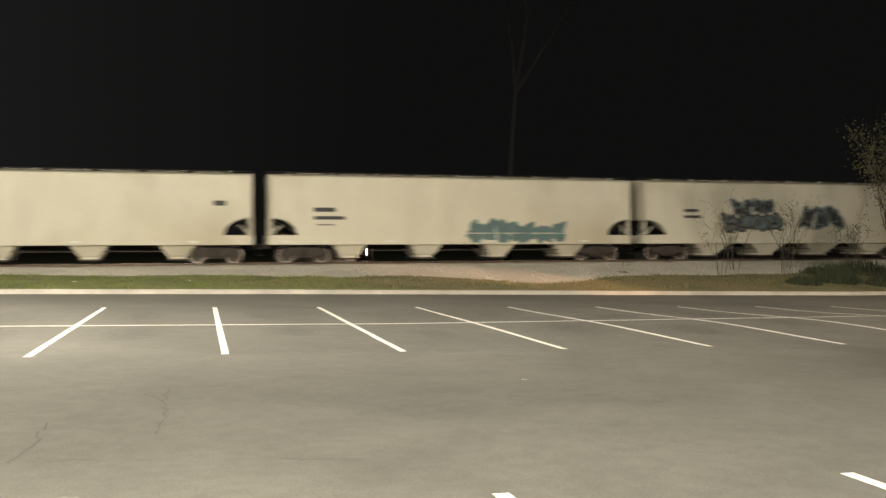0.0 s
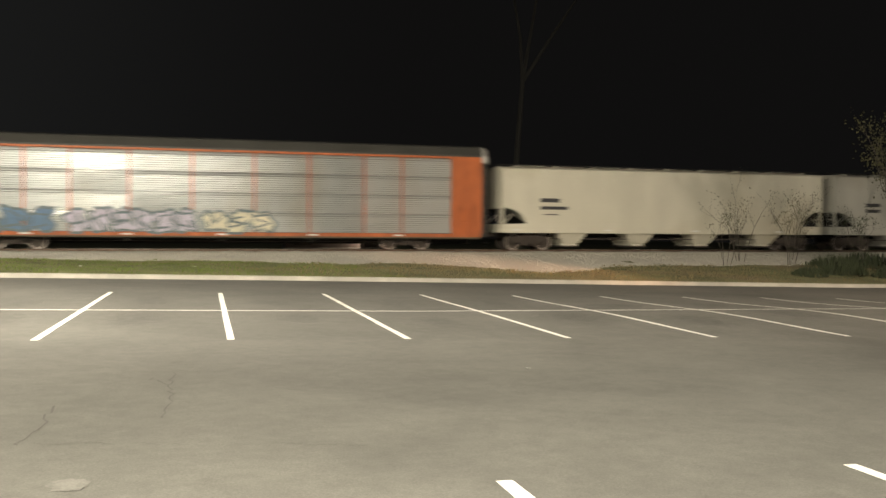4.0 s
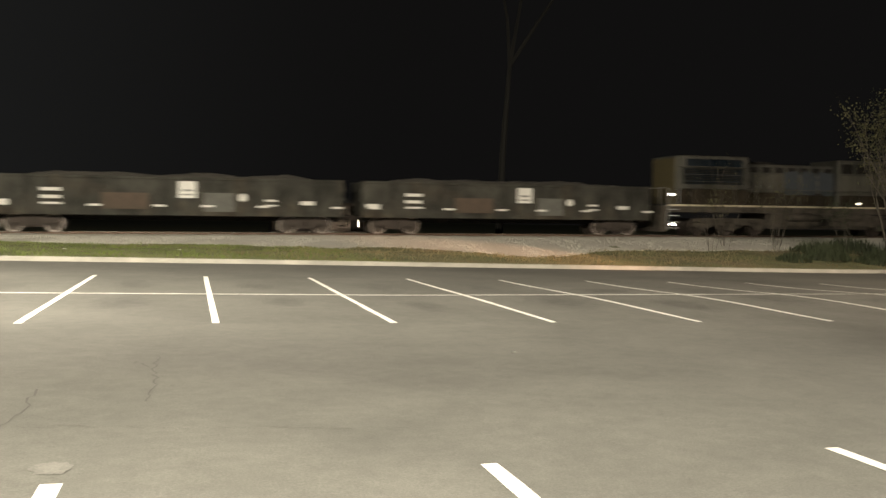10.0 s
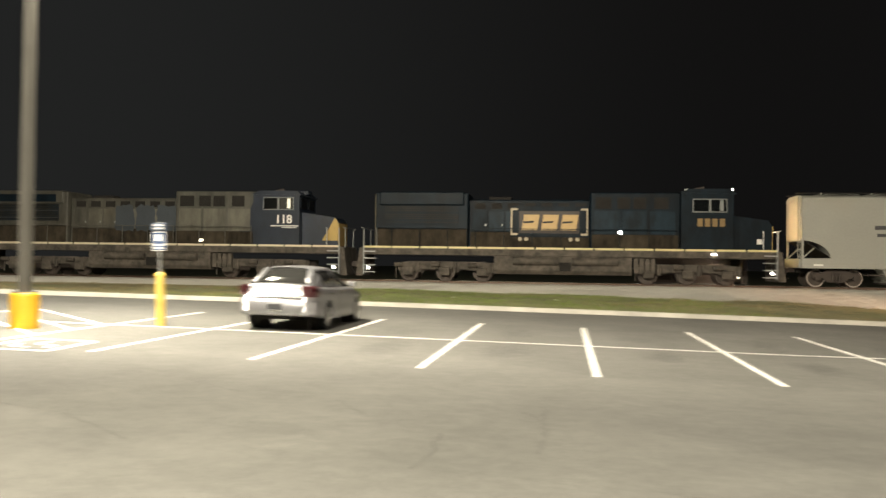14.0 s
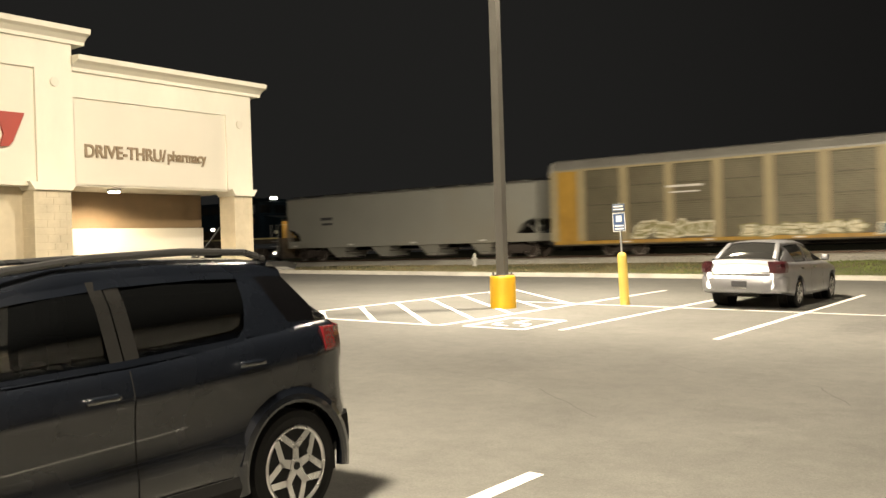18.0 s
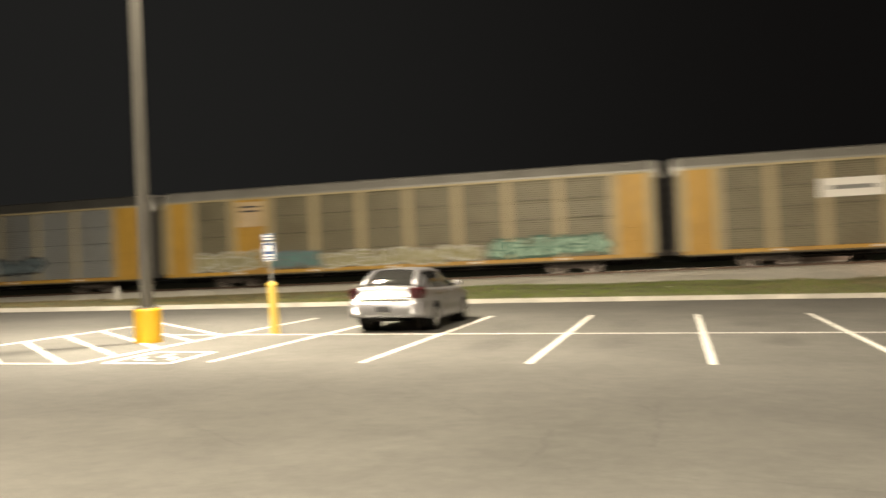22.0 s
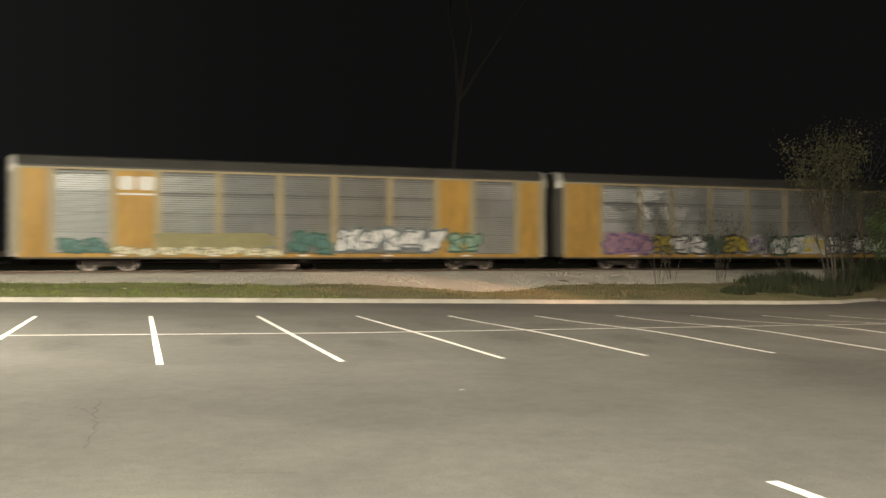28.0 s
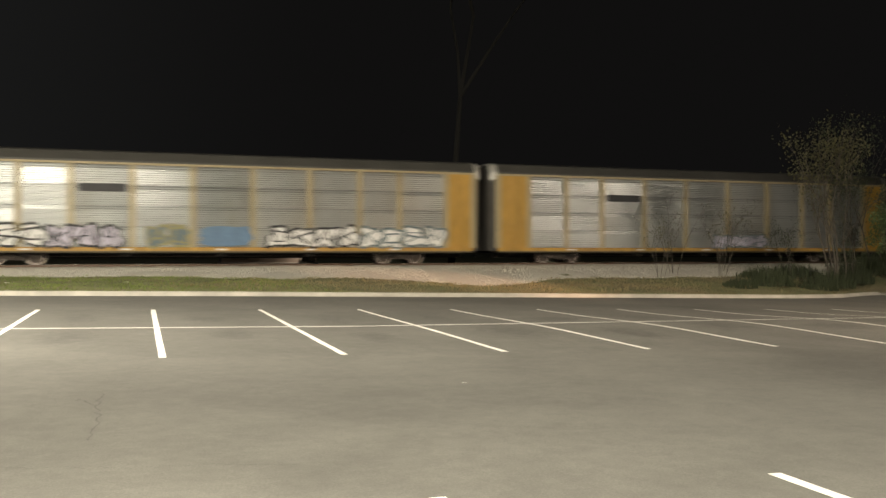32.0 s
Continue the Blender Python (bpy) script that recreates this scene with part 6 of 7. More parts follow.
def car_wheel(t, x, y, z, r, rim_r, side, spokes=5):
    w = part("wheel", loft([[(dx * side, rr * math.cos(2 * math.pi * i / 40), rr * math.sin(2 * math.pi * i / 40)) for i in range(40)] for dx, rr in ((-0.19, r * 0.9), (-0.17, r), (-0.03, r), (0.0, r * 0.965), (0.006, r * 0.86), (-0.002, rim_r * 1.03))]), BLACK, t, "black tyre", smooth=False, at=pose(x, y, z))
    ring = bmesh.new()
    prof = ((0.004, rim_r * 1.03), (0.010, rim_r), (0.004, rim_r * 0.93), (-0.03, rim_r * 0.90), (-0.10, rim_r * 0.88))
    rs = [[ring.verts.new((dx * side, rr * math.cos(2 * math.pi * i / 40), rr * math.sin(2 * math.pi * i / 40))) for i in range(40)] for dx, rr in prof]
    for a, b in zip(rs, rs[1:]):
        for i in range(40):
            ring.faces.new((a[i], a[(i + 1) % 40], b[(i + 1) % 40], b[i]))
    part("rim", ring, ALLOY, w, "silver alloy rim", smooth=True)
    part("brake_disc", T((-0.11 * side, 0, 0), (-0.09 * side, 0, 0), rim_r * 0.8, seg=28), UNDER, w)
    part("hub", T((-0.06 * side, 0, 0), (0.006 * side, 0, 0), rim_r * 0.20, seg=20), ALLOY, w)
    part("hub_cap", T((0.0, 0, 0), (0.011 * side, 0, 0), rim_r * 0.10, seg=16), BLACK, w)
    for k in range(spokes):
        a = 2 * math.pi * k / spokes + 0.3
        bm = bmesh.new()
        fork = rim_r * 0.50
        for a0, r0, a1, r1, w0, w1 in ((a, rim_r * 0.12, a, fork, 0.028, 0.022), (a, fork * 0.94, a + 0.52, rim_r * 0.94, 0.019, 0.020), (a, fork * 0.94, a - 0.52, rim_r * 0.94, 0.019, 0.020)):
            p0, p1 = Vector((0, math.cos(a0) * r0, math.sin(a0) * r0)), Vector((0, math.cos(a1) * r1, math.sin(a1) * r1))
            d = (p1 - p0).normalized()
            n = Vector((0, -d.z, d.y))
            vs = []
            for p, ww in ((p0, w0), (p1, w1)):
                for q in (-1, 1):
                    for dx in (-0.04, 0.002):
                        vs.append(bm.verts.new((dx * side, p.y + n.y * ww * q, p.z + n.z * ww * q)))
            for f in ((0, 1, 3, 2), (4, 6, 7, 5), (0, 2, 6, 4), (1, 5, 7, 3), (0, 4, 5, 1), (2, 3, 7, 6)):
                bm.faces.new([vs[i] for i in f])
        bmesh.ops.recalc_face_normals(bm, faces=bm.faces)
        part("spoke", bm, ALLOY, w, "forked alloy spoke")
    return w


def build_suv():
    # local y 0 at the rear axle, + to the tail; ground at z 0
    t = thing("compact_suv", "dark blue-grey compact SUV with alloy wheels parked in a stall", "car", pose(-5.34, -9.95, 0.097, 0, -1.1, 0))
    body_tab = [(-3.47, 0.42, 0.62, 0.70, 0.74), (-3.36, 0.30, 0.76, 0.82, 0.90), (-3.0, 0.26, 0.865, 0.93, 1.03), (-2.5, 0.26, 0.885, 1.00, 1.10), (-1.9, 0.26, 0.885, 1.04, 1.10), (-1.0, 0.26, 0.885, 1.075, 1.10), (-0.2, 0.26, 0.885, 1.13, 1.15), (0.25, 0.30, 0.875, 1.16, 1.18), (0.45, 0.36, 0.84, 1.17, 1.185), (0.56, 0.40, 0.76, 1.12, 1.13), (0.60, 0.44, 0.66, 0.95, 0.95)]
    part("body", car_shell(body_tab, (-2.52, 0.0), 0.385, 0.335), SUV_P, t, "glossy dark blue-grey body", smooth=True)
    part("underbody", B(-0.80, 0.80, -3.2, 0.42, 0.22, 0.62), UNDER, t)
    cab_tab = [(-2.35, 1.06, 0.80, 1.09, 0.70), (-1.75, 1.05, 0.81, 1.46, 0.60), (-1.30, 1.07, 0.815, 1.555, 0.605), (-0.7, 1.10, 0.815, 1.575, 0.61), (0.0, 1.14, 0.80, 1.56, 0.60), (0.20, 1.15, 0.785, 1.53, 0.585), (0.44, 1.16, 0.755, 1.22, 0.72)]
    part("glasshouse", cabin(cab_tab), TINTGLASS, t, "dark tinted windows", smooth=True)
    # painted skins over the glass: roof, pillars, quarter
    roof_tab = [(y, zb, wb, zt + 0.012, wt + 0.012) for y, zb, wb, zt, wt in cab_tab[1:6]]
    secs = []
    for y, zb, wb, zt, wt in roof_tab:
        half = [(wt + 0.012, zt - 0.10), (wt, zt - 0.045), (wt - 0.06, zt - 0.004), (wt * 0.5, zt + 0.024), (0, zt + 0.032)]
        secs.append([(x, y, z) for x, z in half] + [(-x, y, z) for x, z in half[-2::-1]])
    part("roof", loft(secs, closed=False, caps=False), SUV_P, t, smooth=True)
    # dark block added up to the roof so the rear windows look opaque
    part("rear_window_block", loft([[(x, y, z) for x, z in ((-0.66, 0.9), (-0.60, 1.40), (-0.5, 1.53), (0.5, 1.53), (0.60, 1.40), (0.66, 0.9))] for y in (-0.92, -0.8, 0.0)]), UNDER, t)
    for m in (1, -1):
        part("quarter_panel", side_patch(cab_tab, [(-0.34, 0.0, 0.02), (-0.27, 0.0, 0.14), (-0.22, 0.0, 0.45), (-0.19, 0.0, 0.90), (-0.15, 0.0, 1.0), (-0.09, 0.0, 1.0), (-0.04, 0.0, 0.72), (0.02, 0.0, 0.34), (0.08, 0.0, 0.10), (0.30, 0.0, 0.07)], 0.012, m), SUV_P, t, smooth=True)
        part("quarter_roof_edge", side_patch(cab_tab, [(-0.10, 0.86, 1.04), (0.06, 0.90, 1.04), (0.20, 0.93, 1.04)], 0.012, m), SUV_P, t, smooth=True)
        part("quarter_glass", side_patch(cab_tab, [(-0.10, 0.86, 0.88), (-0.04, 0.70, 0.88), (0.02, 0.32, 0.90), (0.08, 0.09, 0.91), (0.20, 0.08, 0.94), (0.32, 0.08, 0.90)], 0.008, m), PRIVACY, t, "dark rear quarter window", smooth=True)
        for y0, y1 in ((-1.16, -1.085), (-1.075, -0.99)):
            part("b_pillar", side_patch(cab_tab, [(y0, -0.03, 1.0), (y1, -0.03, 1.0)], 0.009, m), PILLAR, t, "glossy grey door pillar strip", smooth=True)
        part("a_pillar", side_patch(cab_tab, [(-2.30, 0.0, 0.6), (-2.1, 0.55, 0.95), (-1.9, 0.82, 1.0), (-1.7, 0.90, 1.0)], 0.012, m), SUV_P, t)
        part("window_trim", side_patch(cab_tab, [(-2.2, -0.04, 0.03), (-1.1, -0.05, 0.02), (-0.3, -0.05, 0.02)], 0.016, m), SUV_P, t)
        part("cant_rail", side_patch(cab_tab, [(-1.72, 0.90, 1.05), (-1.5, 0.86, 1.05), (-1.0, 0.85, 1.05), (-0.5, 0.86, 1.05), (-0.08, 0.84, 1.05)], 0.014, m), SUV_P, t, smooth=True)
        # roof rail
        rail = bmesh.new()
        pts = [(-1.72, 1.50), (-1.55, 1.565), (-1.1, 1.615), (-0.5, 1.635), (-0.05, 1.62), (0.10, 1.575)]
        for (y0, z0), (y1, z1) in zip(pts, pts[1:]):
            tube(rail, (m * 0.565, y0, z0), (m * 0.565, y1, z1), 0.022, seg=8)
        part("roof_rail", rail, RAIL_M, t, "raised satin grey roof rail")
        # tail lamp
        lamp = loft([[(m * x, y, z) for x, z in ((w, 0.93), (w + 0.010, 1.0), (w - 0.008, 1.13), (w - 0.09, 1.15), (w - 0.10, 0.94))] for y, w in ((0.31, 0.864), (0.42, 0.842), (0.50, 0.808), (0.555, 0.760))])
        part("tail_lamp", lamp, TAIL, t, "red tail lamp wrapping the corner")
        part("bumper_insert", loft([[(m * x, y, z) for x, z in ((w, 0.36), (w + 0.01, 0.44), (w, 0.56), (w - 0.12, 0.56), (w - 0.12, 0.36))] for y, w in ((0.40, 0.868), (0.52, 0.83), (0.63, 0.72))]), BLACK, t, "black plastic bumper corner")
        part("reflector", B(min(m * 0.56, m * 0.66), max(m * 0.56, m * 0.66), 0.585, 0.615, 0.50, 0.55), TAIL, t)
        # doors: seams and handles, sill
        for y in (-1.07, -2.05):
            part("door_seam", seam(body_tab, y, m), BLACK, t)
        for y, z in ((-0.31, 0.985), (-1.25, 0.925)):
            h = part("door_handle", loft([[(m * (0.893 + b), y + a, z + c * 0.02) for c, b in ((-1, 0.0), (-0.6, 0.020), (0.6, 0.020), (1, 0.0))] for a in (-0.09, -0.06, 0.06, 0.09)]), SUV_P, t, smooth=True)
        part("sill_cladding", loft([[(m * x, y, z) for x, z in ((0.80, 0.22), (0.888, 0.24), (0.905, 0.31), (0.895, 0.37), (0.80, 0.37))] for y in (-2.08, -1.3, -0.43)]), BLACK, t, "black plastic sill")
        for ax in (-2.52, 0.0):
            bm = bmesh.new()
            prev = None
            for k in range(19):
                a = math.pi * (-0.06 + 1.12 * k / 18)
                ring = [bm.verts.new((m * x, ax + r * math.cos(a), 0.335 + r * math.sin(a))) for x, r in ((0.86, 0.375), (0.903, 0.378), (0.906, 0.395), (0.902, 0.43), (0.882, 0.47))]
                if prev:
                    for i in range(4):
                        bm.faces.new((prev[i], prev[i + 1], ring[i + 1], ring[i]))
                prev = ring
            part("wheel_arch", bm, SUV_P, t, "flared wheel arch")
            well = part("wheel_well", T((m * 0.55, ax, 0.335), (m * 0.70, ax, 0.335), 0.384, seg=28), UNDER, t)
            car_wheel(t, m * 0.885, ax, 0.335, 0.335, 0.235, m)
        part("mirror", B(min(m * 0.88, m * 1.02), max(m * 0.88, m * 1.02), -2.0, -1.86, 1.02, 1.17, 0.03), SUV_P, t)
    part("spoiler", loft([[(x, y, z) for x, z in ((-0.60, z0), (-0.30, z0 + 0.02), (0.30, z0 + 0.02), (0.60, z0), (0.58, z0 - 0.035), (-0.58, z0 - 0.035))] for y, z0 in ((0.10, 1.560), (0.28, 1.555), (0.36, 1.535))]), SUV_P, t, "roof spoiler")
    part("tailgate_handle", B(-0.3, 0.3, 0.60, 0.63, 0.84, 0.89), CHROME, t)
    part("number_plate", B(-0.16, 0.16, 0.605, 0.62, 0.66, 0.80), WHITE_P, t)
    part("antenna", T((0, 0.02, 1.58), (0, 0.24, 1.80), 0.008, seg=6), BLACK, t)
    part("aerial_foot", T((0, 0.0, 1.57), (0, 0.03, 1.60), 0.03, seg=8), BLACK, t)
    for m in (-0.36, 0.36):
        s = part("front_seat", loft([[(m + x * w, y, z) for x in (-1, -0.8, 0.8, 1) for y in ((-1.32, -1.20) if abs(x) < 0.9 else (-1.29, -1.23))] for z, w in ((0.8, 0.24), (1.15, 0.22), (1.22, 0.18))]), BLACK, t)
        part("headrest", loft([[(m + 0.14 * math.cos(a) * w, -1.2 + 0.05 * math.sin(a), z) for a in [2 * math.pi * i / 12 for i in range(12)]] for z, w in ((1.24, 0.7), (1.30, 1.0), (1.40, 0.95), (1.44, 0.6))]), BLACK, s)


def build_sedan():
    t = thing("sedan_car", "silver four-door sedan with red tail lamps parked in a stall", "car", pose(-6.83, 6.40, 0.132, 0, -1.1, 180))
    # local y 0 at the rear axle, + to the tail
    tab = [(-3.86, 0.42, 0.55, 0.62, 0.66), (-3.72, 0.28, 0.74, 0.72, 0.76), (-3.3, 0.24, 0.88, 0.80, 0.88), (-2.6, 0.23, 0.915, 0.90, 0.97), (-1.8, 0.23, 0.92, 0.94, 0.98), (-0.6, 0.24, 0.92, 0.96, 0.99), (0.3, 0.28, 0.91, 0.985, 1.03), (0.85, 0.34, 0.89, 1.01, 1.075), (1.04, 0.38, 0.84, 1.0, 1.07), (1.10, 0.40, 0.80, 0.99, 1.055), (1.15, 0.43, 0.75, 0.95, 1.0), (1.17, 0.46, 0.70, 0.80, 0.80)]
    part("body", car_shell(tab, (-2.81, 0.0), 0.37, 0.32), SILVER_P, t, "silver painted body", smooth=True)
    part("underbody", B(-0.66, 0.66, -3.4, 0.62, 0.30, 0.6), UNDER, t)
    part("exhaust_box", B(-0.3, 0.5, 0.55, 0.85, 0.26, 0.42, 0.05), UNDER, t)
    cab = [(-2.35, 0.95, 0.80, 0.99, 0.68), (-1.55, 0.96, 0.80, 1.36, 0.58), (-1.0, 0.97, 0.80, 1.425, 0.58), (-0.2, 0.98, 0.79, 1.42, 0.575), (0.22, 1.0, 0.77, 1.385, 0.57), (0.80, 1.04, 0.74, 1.075, 0.67)]
    part("glasshouse", cabin(cab), CAR_GLASS, t, "dark car windows", smooth=True)
    secs = []
    for y, zb, wb, zt, wt in cab[1:5]:
        half = [(wt + 0.016, zt - 0.09), (wt + 0.012, zt - 0.04), (wt - 0.05, zt + 0.004), (wt * 0.5, zt + 0.032), (0, zt + 0.04)]
        secs.append([(x, y, z) for x, z in half] + [(-x, y, z) for x, z in half[-2::-1]])
    part("roof", loft(secs, closed=False, caps=False), SILVER_P, t, smooth=True)
    for m in (1, -1):
        part("c_pillar", side_patch(cab, [(-0.05, 0.0, 0.15), (0.08, 0.0, 0.75), (0.18, 0.0, 1.0), (0.40, 0.0, 1.0), (0.62, 0.0, 1.0), (0.78, 0.0, 1.0)], 0.012, m), SILVER_P, t, smooth=True)
        part("rear_window_frame", loft([[(m * (w + 0.014), y, z - 0.07), (m * (w + 0.012), y, z + 0.004), (m * (w - 0.035), y, z + 0.022), (m * (w - 0.10), y, z + 0.024), (m * (w - 0.105), y, z - 0.01)] for y, z, w in ((0.16, 1.392, 0.571), (0.22, 1.385, 0.57), (0.50, 1.235, 0.62), (0.79, 1.082, 0.668))]), SILVER_P, t, smooth=True)
        part("b_pillar", side_patch(cab, [(-0.98, 0.0, 1.0), (-0.90, 0.0, 1.0)], 0.010, m), SILVER_P, t)
        part("a_pillar", side_patch(cab, [(-2.3, 0.0, 0.6), (-2.0, 0.5, 0.95), (-1.6, 0.88, 1.0), (-1.5, 0.92, 1.0)], 0.012, m), SILVER_P, t)
        lamp = loft([[(m * x, y, z) for x, z in ((w, 0.79), (w + 0.012, 0.88), (w - 0.005, 0.99), (w - 0.05, 1.025), (w - 0.16, 1.03), (w - 0.12, 0.80))] for y, w in ((0.80, 0.893), (0.98, 0.882), (1.10, 0.825), (1.17, 0.745))])
        part("tail_lamp", lamp, TAIL_D, t, "dull red tail lamp")
        for ax in (-2.81, 0.0):
            part("wheel_well", T((m * 0.55, ax, 0.32), (m * 0.72, ax, 0.32), 0.368, seg=26), UNDER, t)
            car_wheel(t, m * 0.905, ax, 0.32, 0.32, 0.22, m, 7)
        part("mirror", B(min(m * 0.9, m * 1.06), max(m * 0.9, m * 1.06), -1.95, -1.80, 0.97, 1.10, 0.03), SILVER_P, t)
        for y in (-0.94, -1.95):
            part("door_seam", seam(tab, y, m), BLACK, t)
        for y in (-0.15, -1.15):
            part("door_handle", B(min(m * 0.915, m * 0.945), max(m * 0.915, m * 0.945), y - 0.1, y + 0.1, 0.83, 0.86, 0.008), CHROME, t)
    part("rear_bumper", loft([[(x, y, z) for z, y in ((0.36, ye - 0.06), (0.44, ye), (0.66, ye + 0.02), (0.70, ye - 0.02), (0.70, ye - 0.2), (0.36, ye - 0.2))] for x, ye in ((-0.90, 0.92), (-0.80, 1.12), (-0.5, 1.20), (0.5, 1.20), (0.80, 1.12), (0.90, 0.92))]), SILVER_P, t, "silver rear bumper", smooth=True)
    part("trunk_trim", B(-0.62, 0.62, 1.15, 1.182, 0.775, 0.80, 0.006), CHROME, t)
    part("trunk_recess", B(-0.62, 0.62, 1.15, 1.178, 0.802, 0.83), mat("grey_recess", (0.16, 0.16, 0.17), 0.5, vary=0.1), t)
    part("number_plate", B(-0.16, 0.16, 1.20, 1.23, 0.50, 0.62), mat("plate_dark", (0.05, 0.05, 0.055), 0.5, vary=0.4, scale=14), t)
    part("plate_frame", B(-0.15, 0.1, 1.19, 1.222, 0.465, 0.49), CHROME, t)
    for m in (-0.38, 0.38):
        part("rear_headrest", B(m - 0.13, m + 0.13, 0.20, 0.30, 1.0, 1.16, 0.03), GALV_D, t)


# planting
def limb(bm, p, d, r, length, depth, rng, tips, spread=0.7):
    segs = 3
    q = Vector(p)
    d = Vector(d).normalized()
    for s in range(segs):
        n = q + d * (length / segs)
        tube(bm, q, n, r * (1 - 0.22 * s), r * (1 - 0.22 * (s + 1)), seg=5 if r < 0.04 else 7)
        q = n
        d = (d + Vector((rng.uniform(-1, 1), rng.uniform(-1, 1), rng.uniform(-0.2, 0.5))) * 0.16).normalized()
        if depth > 0 and s > 0:
            for k in range(rng.choice((1, 2))):
                e = (d + Vector((rng.uniform(-1, 1), rng.uniform(-1, 1), rng.uniform(-0.3, 0.6))) * spread).normalized()
                limb(bm, q, e, r * 0.5, length * rng.uniform(0.5, 0.75), depth - 1, rng, tips, spread)
    tips.append(q)


def leaf_cloud(tips, n, size, rng, spread):
    bm = bmesh.new()
    for i in range(n):
        c = rng.choice(tips) + Vector((rng.gauss(0, spread), rng.gauss(0, spread), rng.gauss(0, spread)))
        a = Vector((rng.uniform(-1, 1), rng.uniform(-1, 1), rng.uniform(-1, 1))).normalized()
        b = a.cross(Vector((rng.uniform(-1, 1), rng.uniform(-1, 1), rng.uniform(-1, 1)))).normalized()
        s = size * rng.uniform(0.6, 1.4)
        bm.faces.new([bm.verts.new(c + a * s), bm.verts.new(c + b * s * 0.5), bm.verts.new(c - a * s), bm.verts.new(c - b * s * 0.5)])
    return bm


def tree(name, label, x, y, z, stems, height, seed, leaves, size, leaf_mat=None, depth=3, r=0.09, group="", bark=None, slant=0.34, spread=0.7):
    rng = random.Random(seed)
    t = thing(name, label, "tree" if height > 3 else "shrub", pose(x, y, z), group=group)
    tips = []
    for k in range(stems):
        bm = bmesh.new()
        a = rng.uniform(0, 6.28)
        lean = 0.10 if stems == 1 else rng.uniform(0.04, slant)
        limb(bm, (0.12 * k * math.cos(a), 0.12 * k * math.sin(a), -0.1), (math.cos(a) * lean, math.sin(a) * lean, 1), r * rng.uniform(0.7, 1.0), height * rng.uniform(0.55, 0.7), depth, rng, tips, spread)
        part("trunk" if k == 0 else "stem", bm, bark or BARK, t)
    if leaves:
        part("crown", leaf_cloud(tips, leaves, size, rng, height * 0.05), leaf_mat or LEAF, t, "sparse small leaves")
    return t


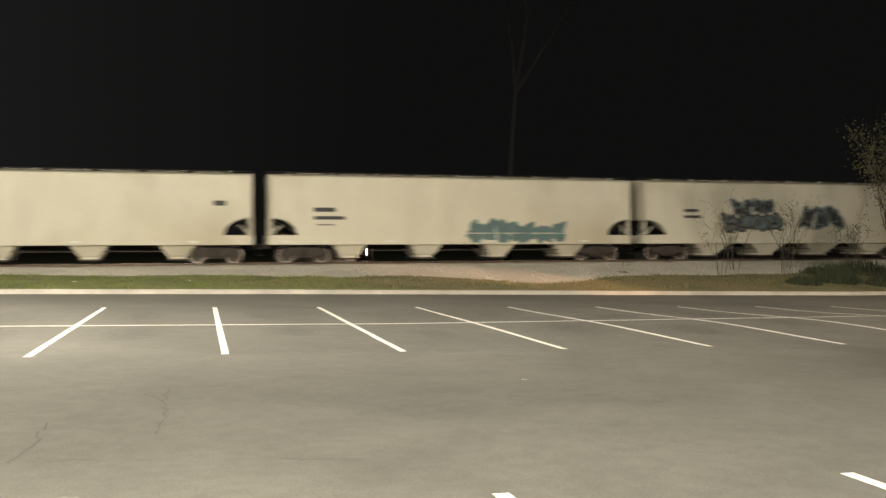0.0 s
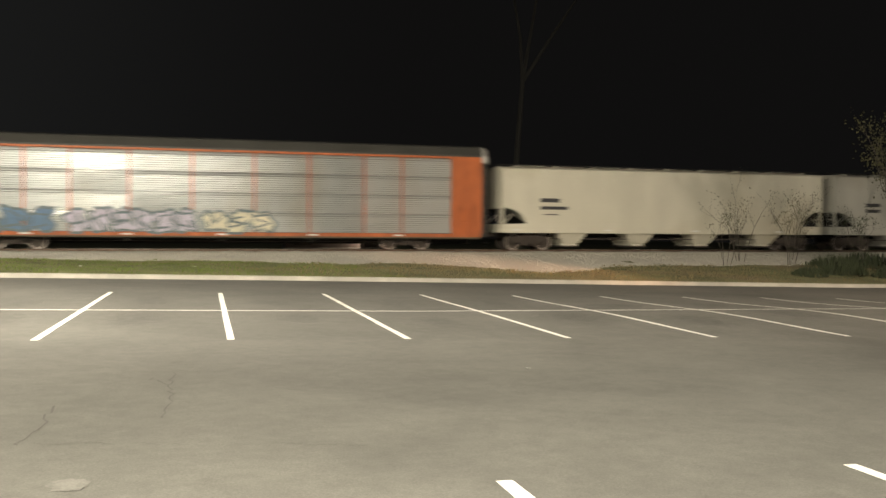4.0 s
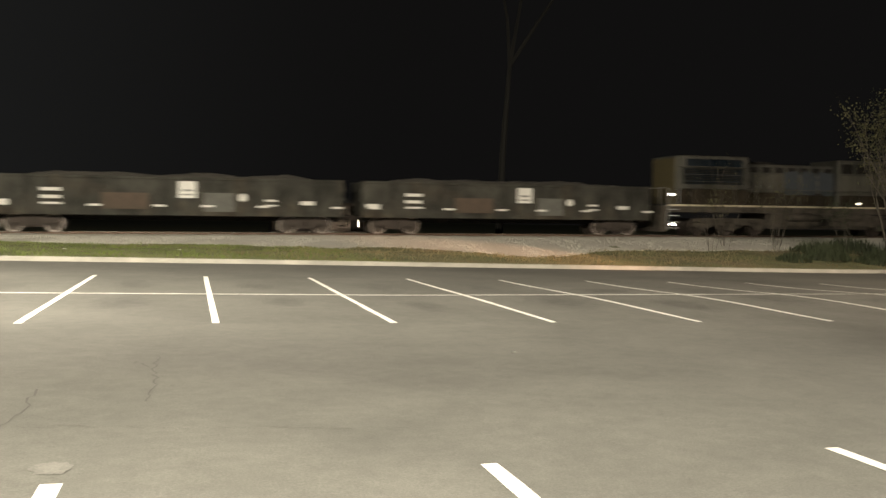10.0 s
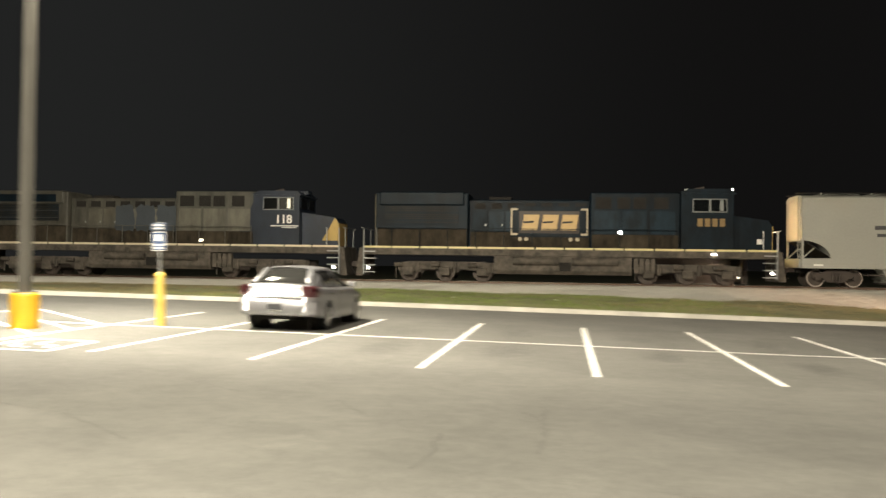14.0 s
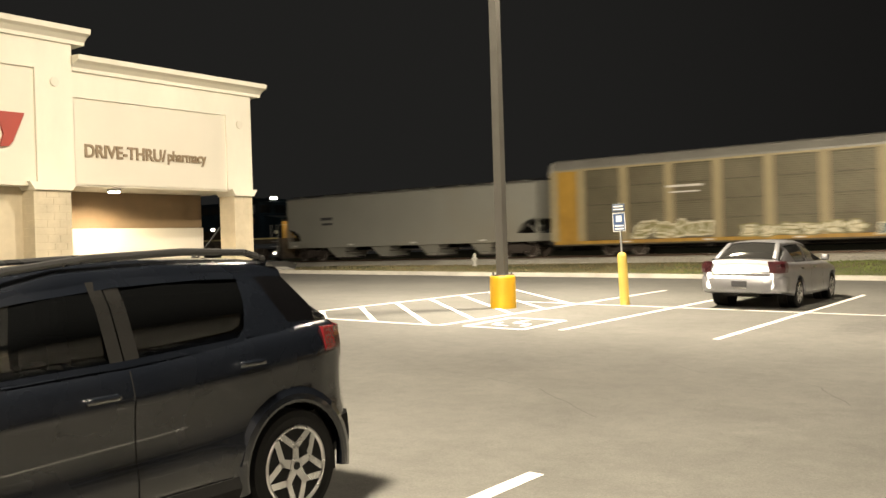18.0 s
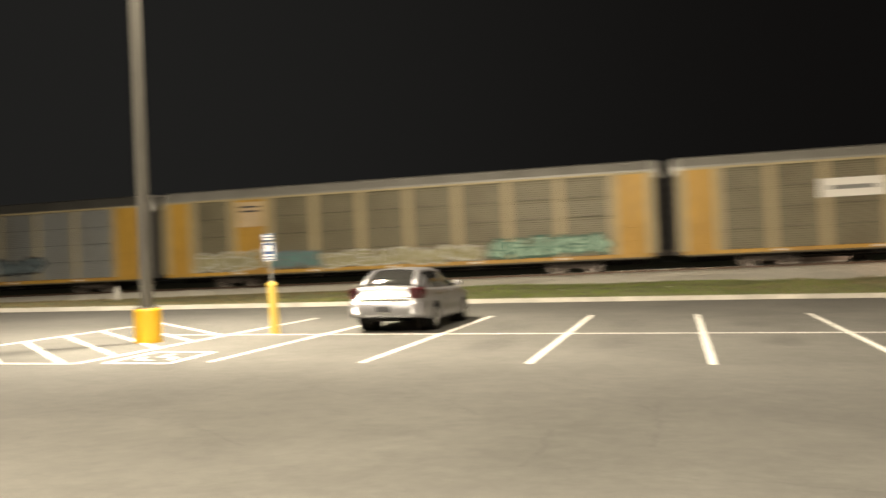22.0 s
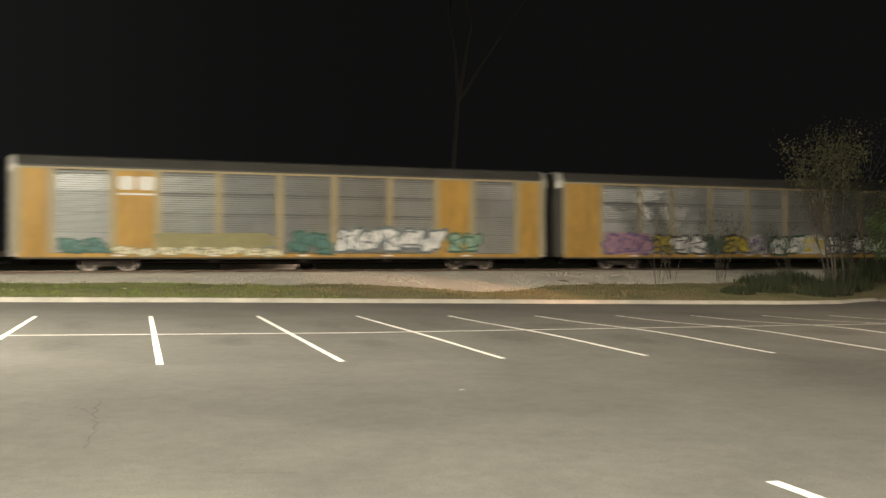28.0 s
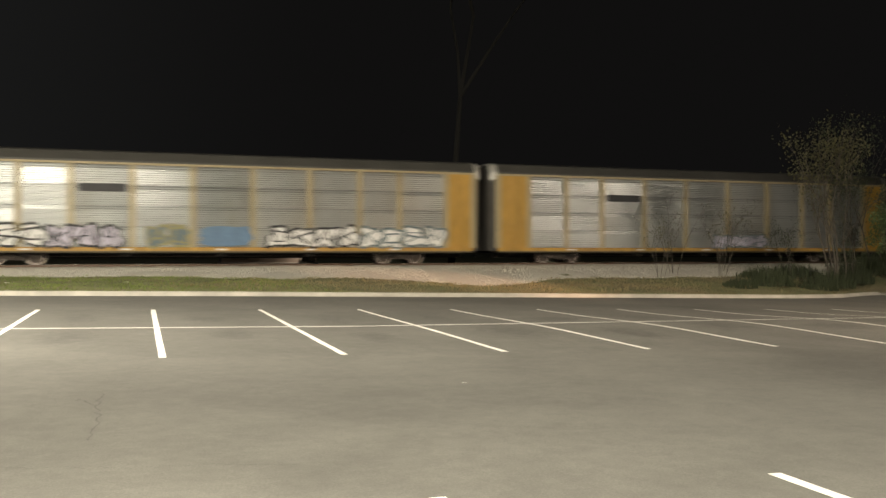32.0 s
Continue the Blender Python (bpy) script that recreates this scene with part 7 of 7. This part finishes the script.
def build_planting():
    tree("verge_tree", "slender multi-stemmed tree with sparse olive leaves on the verge", 33.0, 22.5, verge_z(33.0, 22.5), 5, 5.9, 5, 2600, 0.07, r=0.075, slant=0.13, spread=0.42)
    tree("verge_tree", "thin leaning tree with sparse leaves among the weeds", 35.2, 23.6, verge_z(35.2, 24.5), 3, 4.6, 8, 1900, 0.06, LEAF_D, r=0.05, slant=0.16, spread=0.45)
    tree("verge_tree", "thin bare tree among the weeds", 38.6, 26.0, 0.0, 2, 6.4, 9, 1200, 0.06, LEAF_D, r=0.07)
    tree("verge_shrub", "leafy green shrub at the corner of the kerb", 36.4, 21.6, verge_z(36.4, 21.6), 6, 3.3, 21, 3600, 0.07, LEAF_G, depth=2, r=0.035, slant=0.5, group="verge shrubs")
    tree("verge_shrub", "leafy dark shrub beside the slender trees", 38.2, 22.8, verge_z(38.2, 22.8), 6, 4.2, 22, 3600, 0.075, LEAF_D, depth=2, r=0.04, slant=0.45, group="verge shrubs")
    for i, (x, y, h, n) in enumerate(((24.6, 25.6, 2.6, 160), (26.2, 26.8, 3.2, 200), (28.0, 25.2, 2.8, 220), (29.6, 27.2, 3.4, 200), (33.0, 25.8, 2.6, 500), (36.2, 24.8, 2.4, 900), (34.0, 23.2, 1.6, 800))):
        tree("twiggy_shrub", "thin twiggy shrub with few leaves on the verge", x, y, verge_z(x, y), 4, h, 40 + i, n, 0.045, LEAF_D if i > 3 else LEAF, depth=2, r=0.022, group="verge shrubs")
    for i, (x, y, w, h) in enumerate(((26.0, 21.0, 1.6, 0.55), (28.4, 21.8, 2.2, 0.8), (30.4, 20.9, 1.8, 0.7), (32.6, 22.6, 2.4, 1.0), (35.0, 23.8, 2.4, 1.3), (37.8, 25.6, 2.6, 1.5), (29.8, 24.2, 2.6, 0.8), (33.4, 26.2, 3.0, 1.0), (40.5, 26.6, 3.0, 1.6))):
        r2 = random.Random(80 + i)
        t = thing("weed_clump", "dark low clump of weeds behind the kerb", "weeds", pose(x, y, verge_z(x, y)), group="weed clumps")
        bm = bmesh.new()
        for k in range(620):
            a, rr = r2.uniform(0, 6.28), w / 2 * math.sqrt(r2.random())
            hh = h * (1 - (rr / w * 1.6) ** 2) * r2.uniform(0.5, 1.15)
            bx, by = rr * math.cos(a), rr * math.sin(a)
            d = Vector((r2.uniform(-0.3, 0.3), r2.uniform(-0.3, 0.3), 1)) * max(0.12, hh)
            s = Vector((r2.uniform(-1, 1), r2.uniform(-1, 1), 0)).normalized() * 0.025
            p = Vector((bx, by, -0.05))
            bm.faces.new([bm.verts.new(p - s), bm.verts.new(p + s), bm.verts.new(p + d * 0.6 + s * 1.2), bm.verts.new(p + d)])
        part("foliage", bm, LEAF_D, t)
        part("root_mat", loft([[(0.5 * w * k * math.cos(2 * math.pi * i2 / 12), 0.5 * w * k * math.sin(2 * math.pi * i2 / 12), zz) for i2 in range(12)] for k, zz in ((0.9, -0.06), (0.55, 0.10), (0.1, 0.16))]), GRASS, t)
    # wood behind the track
    for i, (x, y, h) in enumerate(((20.2, 45.0, 22.0),)):
        tree("wood_tree", "tall bare tree in the dark wood behind the track", x, y, 0.0, 1, h * 1.3, 100 + i, 0, 0.1, depth=3, r=0.34, group="trees behind the track", bark=BARK_D, spread=0.38)
    # grass
    for name, material, label, count, lo, hi, test in (
            ("green_grass", BLADE_G, "short green grass on the verge", 52000, 0.03, 0.10, lambda x, y: -15 + 3 * noise.noise((x * 0.4, y * 0.4, 9)) < x < 6 + 3 * noise.noise((x * 0.3, y * 0.3, 0))),
            ("dry_grass", BLADE_D, "dry tan grass on the verge", 26000, 0.04, 0.12, lambda x, y: x < -13 or x > 2 + 4 * noise.noise((x * 0.3, y * 0.3, 0)))):
        rng = random.Random(len(name))
        bm = bmesh.new()
        made = 0
        while made < count:
            x = rng.uniform(-34, 40)
            k = kerb_y(x) + 0.18
            y = rng.uniform(k, max(k + 0.5, min(29.4, foot_y(x) + 0.2)))
            if not test(x, y) or (x > 24 and rng.random() < 0.5):
                made += 1
                continue
            z = verge_z(x, y) - 0.01
            h = rng.uniform(lo, hi) * (1.3 if noise.noise((x * 0.8, y * 0.8, 2)) > 0.1 else 0.75)
            a = rng.uniform(0, 6.28)
            s = Vector((math.cos(a), math.sin(a), 0)) * rng.uniform(0.012, 0.03)
            tip = Vector((x + rng.uniform(-0.08, 0.08), y + rng.uniform(-0.08, 0.08), z + h))
            p = Vector((x, y, z))
            bm.faces.new([bm.verts.new(p - s), bm.verts.new(p + s), bm.verts.new(tip)])
            made += 1
        tagged(new(name, mesh_of(name, bm, material)), label, "grass", kind="stuff")
    # litter
    for x, y, z in ((3.55, -3.27, lot_z(3.55)), (-4.7, 20.4, verge_z(-4.7, 20.4) + 0.1), (-0.8, 21.0, verge_z(-0.8, 21.0) + 0.1)):
        t = thing("paper_scrap", "small crumpled white paper scrap lying on the ground", "litter", pose(x, y, z, 0, 0, 30) @ Matrix.Scale(0.5 if y < 0 else 1.0, 4))
        rng = random.Random(int(x * 10))
        part("sheet", loft([[(a, b + rng.uniform(-0.01, 0.01), 0.006 + rng.uniform(0, 0.035)) for b in (-0.04, 0.0, 0.045)] for a in (-0.07, -0.02, 0.03, 0.075)], closed=False, caps=False), WHITE_P, t)


def equipment_shed():
    t = thing("equipment_shed", "low brownish equipment shed with a lit doorway beyond the track", "shed", pose(3.95, 37.0, 0.45))
    wall = mat("shed_paint", (0.27, 0.22, 0.18), 0.7, vary=0.12, scale=1.4, dirt=(0.20, 0.16, 0.125), dirt_amount=0.35)
    part("body", B(0, 5.35, 0.0, 2.0, 0, 1.95, 0.02), wall, t)
    part("roof", B(-0.1, 5.45, -0.12, 2.1, 1.95, 2.05, 0.02), ROOF_D, t, "flat dark roof")
    part("plinth", B(-0.05, 5.4, -0.05, 2.05, -0.5, 0.35), CONCRETE, t)
    v = part("vent", B(0.50, 1.45, -0.02, 0.004, 0.50, 0.95), UNDER, t, "dark louvred vent")
    for k in range(5):
        part("louvre", B(0.52, 1.43, -0.035, -0.015, 0.53 + k * 0.085, 0.56 + k * 0.085), wall, v)
    for x in (0.0, 1.70, 2.02, 4.35, 5.25):
        part("corner_strip", B(x, x + 0.10, -0.03, 0.002, 0.35, 1.93), wall, t)
    part("door", B(4.47, 5.20, -0.02, 0.004, 0.35, 1.8), DARK_BROWN, t, "dark doorway")
    part("lamp", B(4.86, 4.95, -0.09, -0.02, 0.62, 1.12, 0.01), LAMP_DIM, t, "glowing upright white lamp")


build_shop()
equipment_shed()
lot_lamp()
bollard_sign()
hydrant()
build_suv()
build_sedan()
build_planting()


def motions():
    for t, u in CARS:
        walk(t, [(s, pose(u - travelled(s), TRACK_Y, RAIL_Z)) for s in range(0, 33, 2)])


motions()
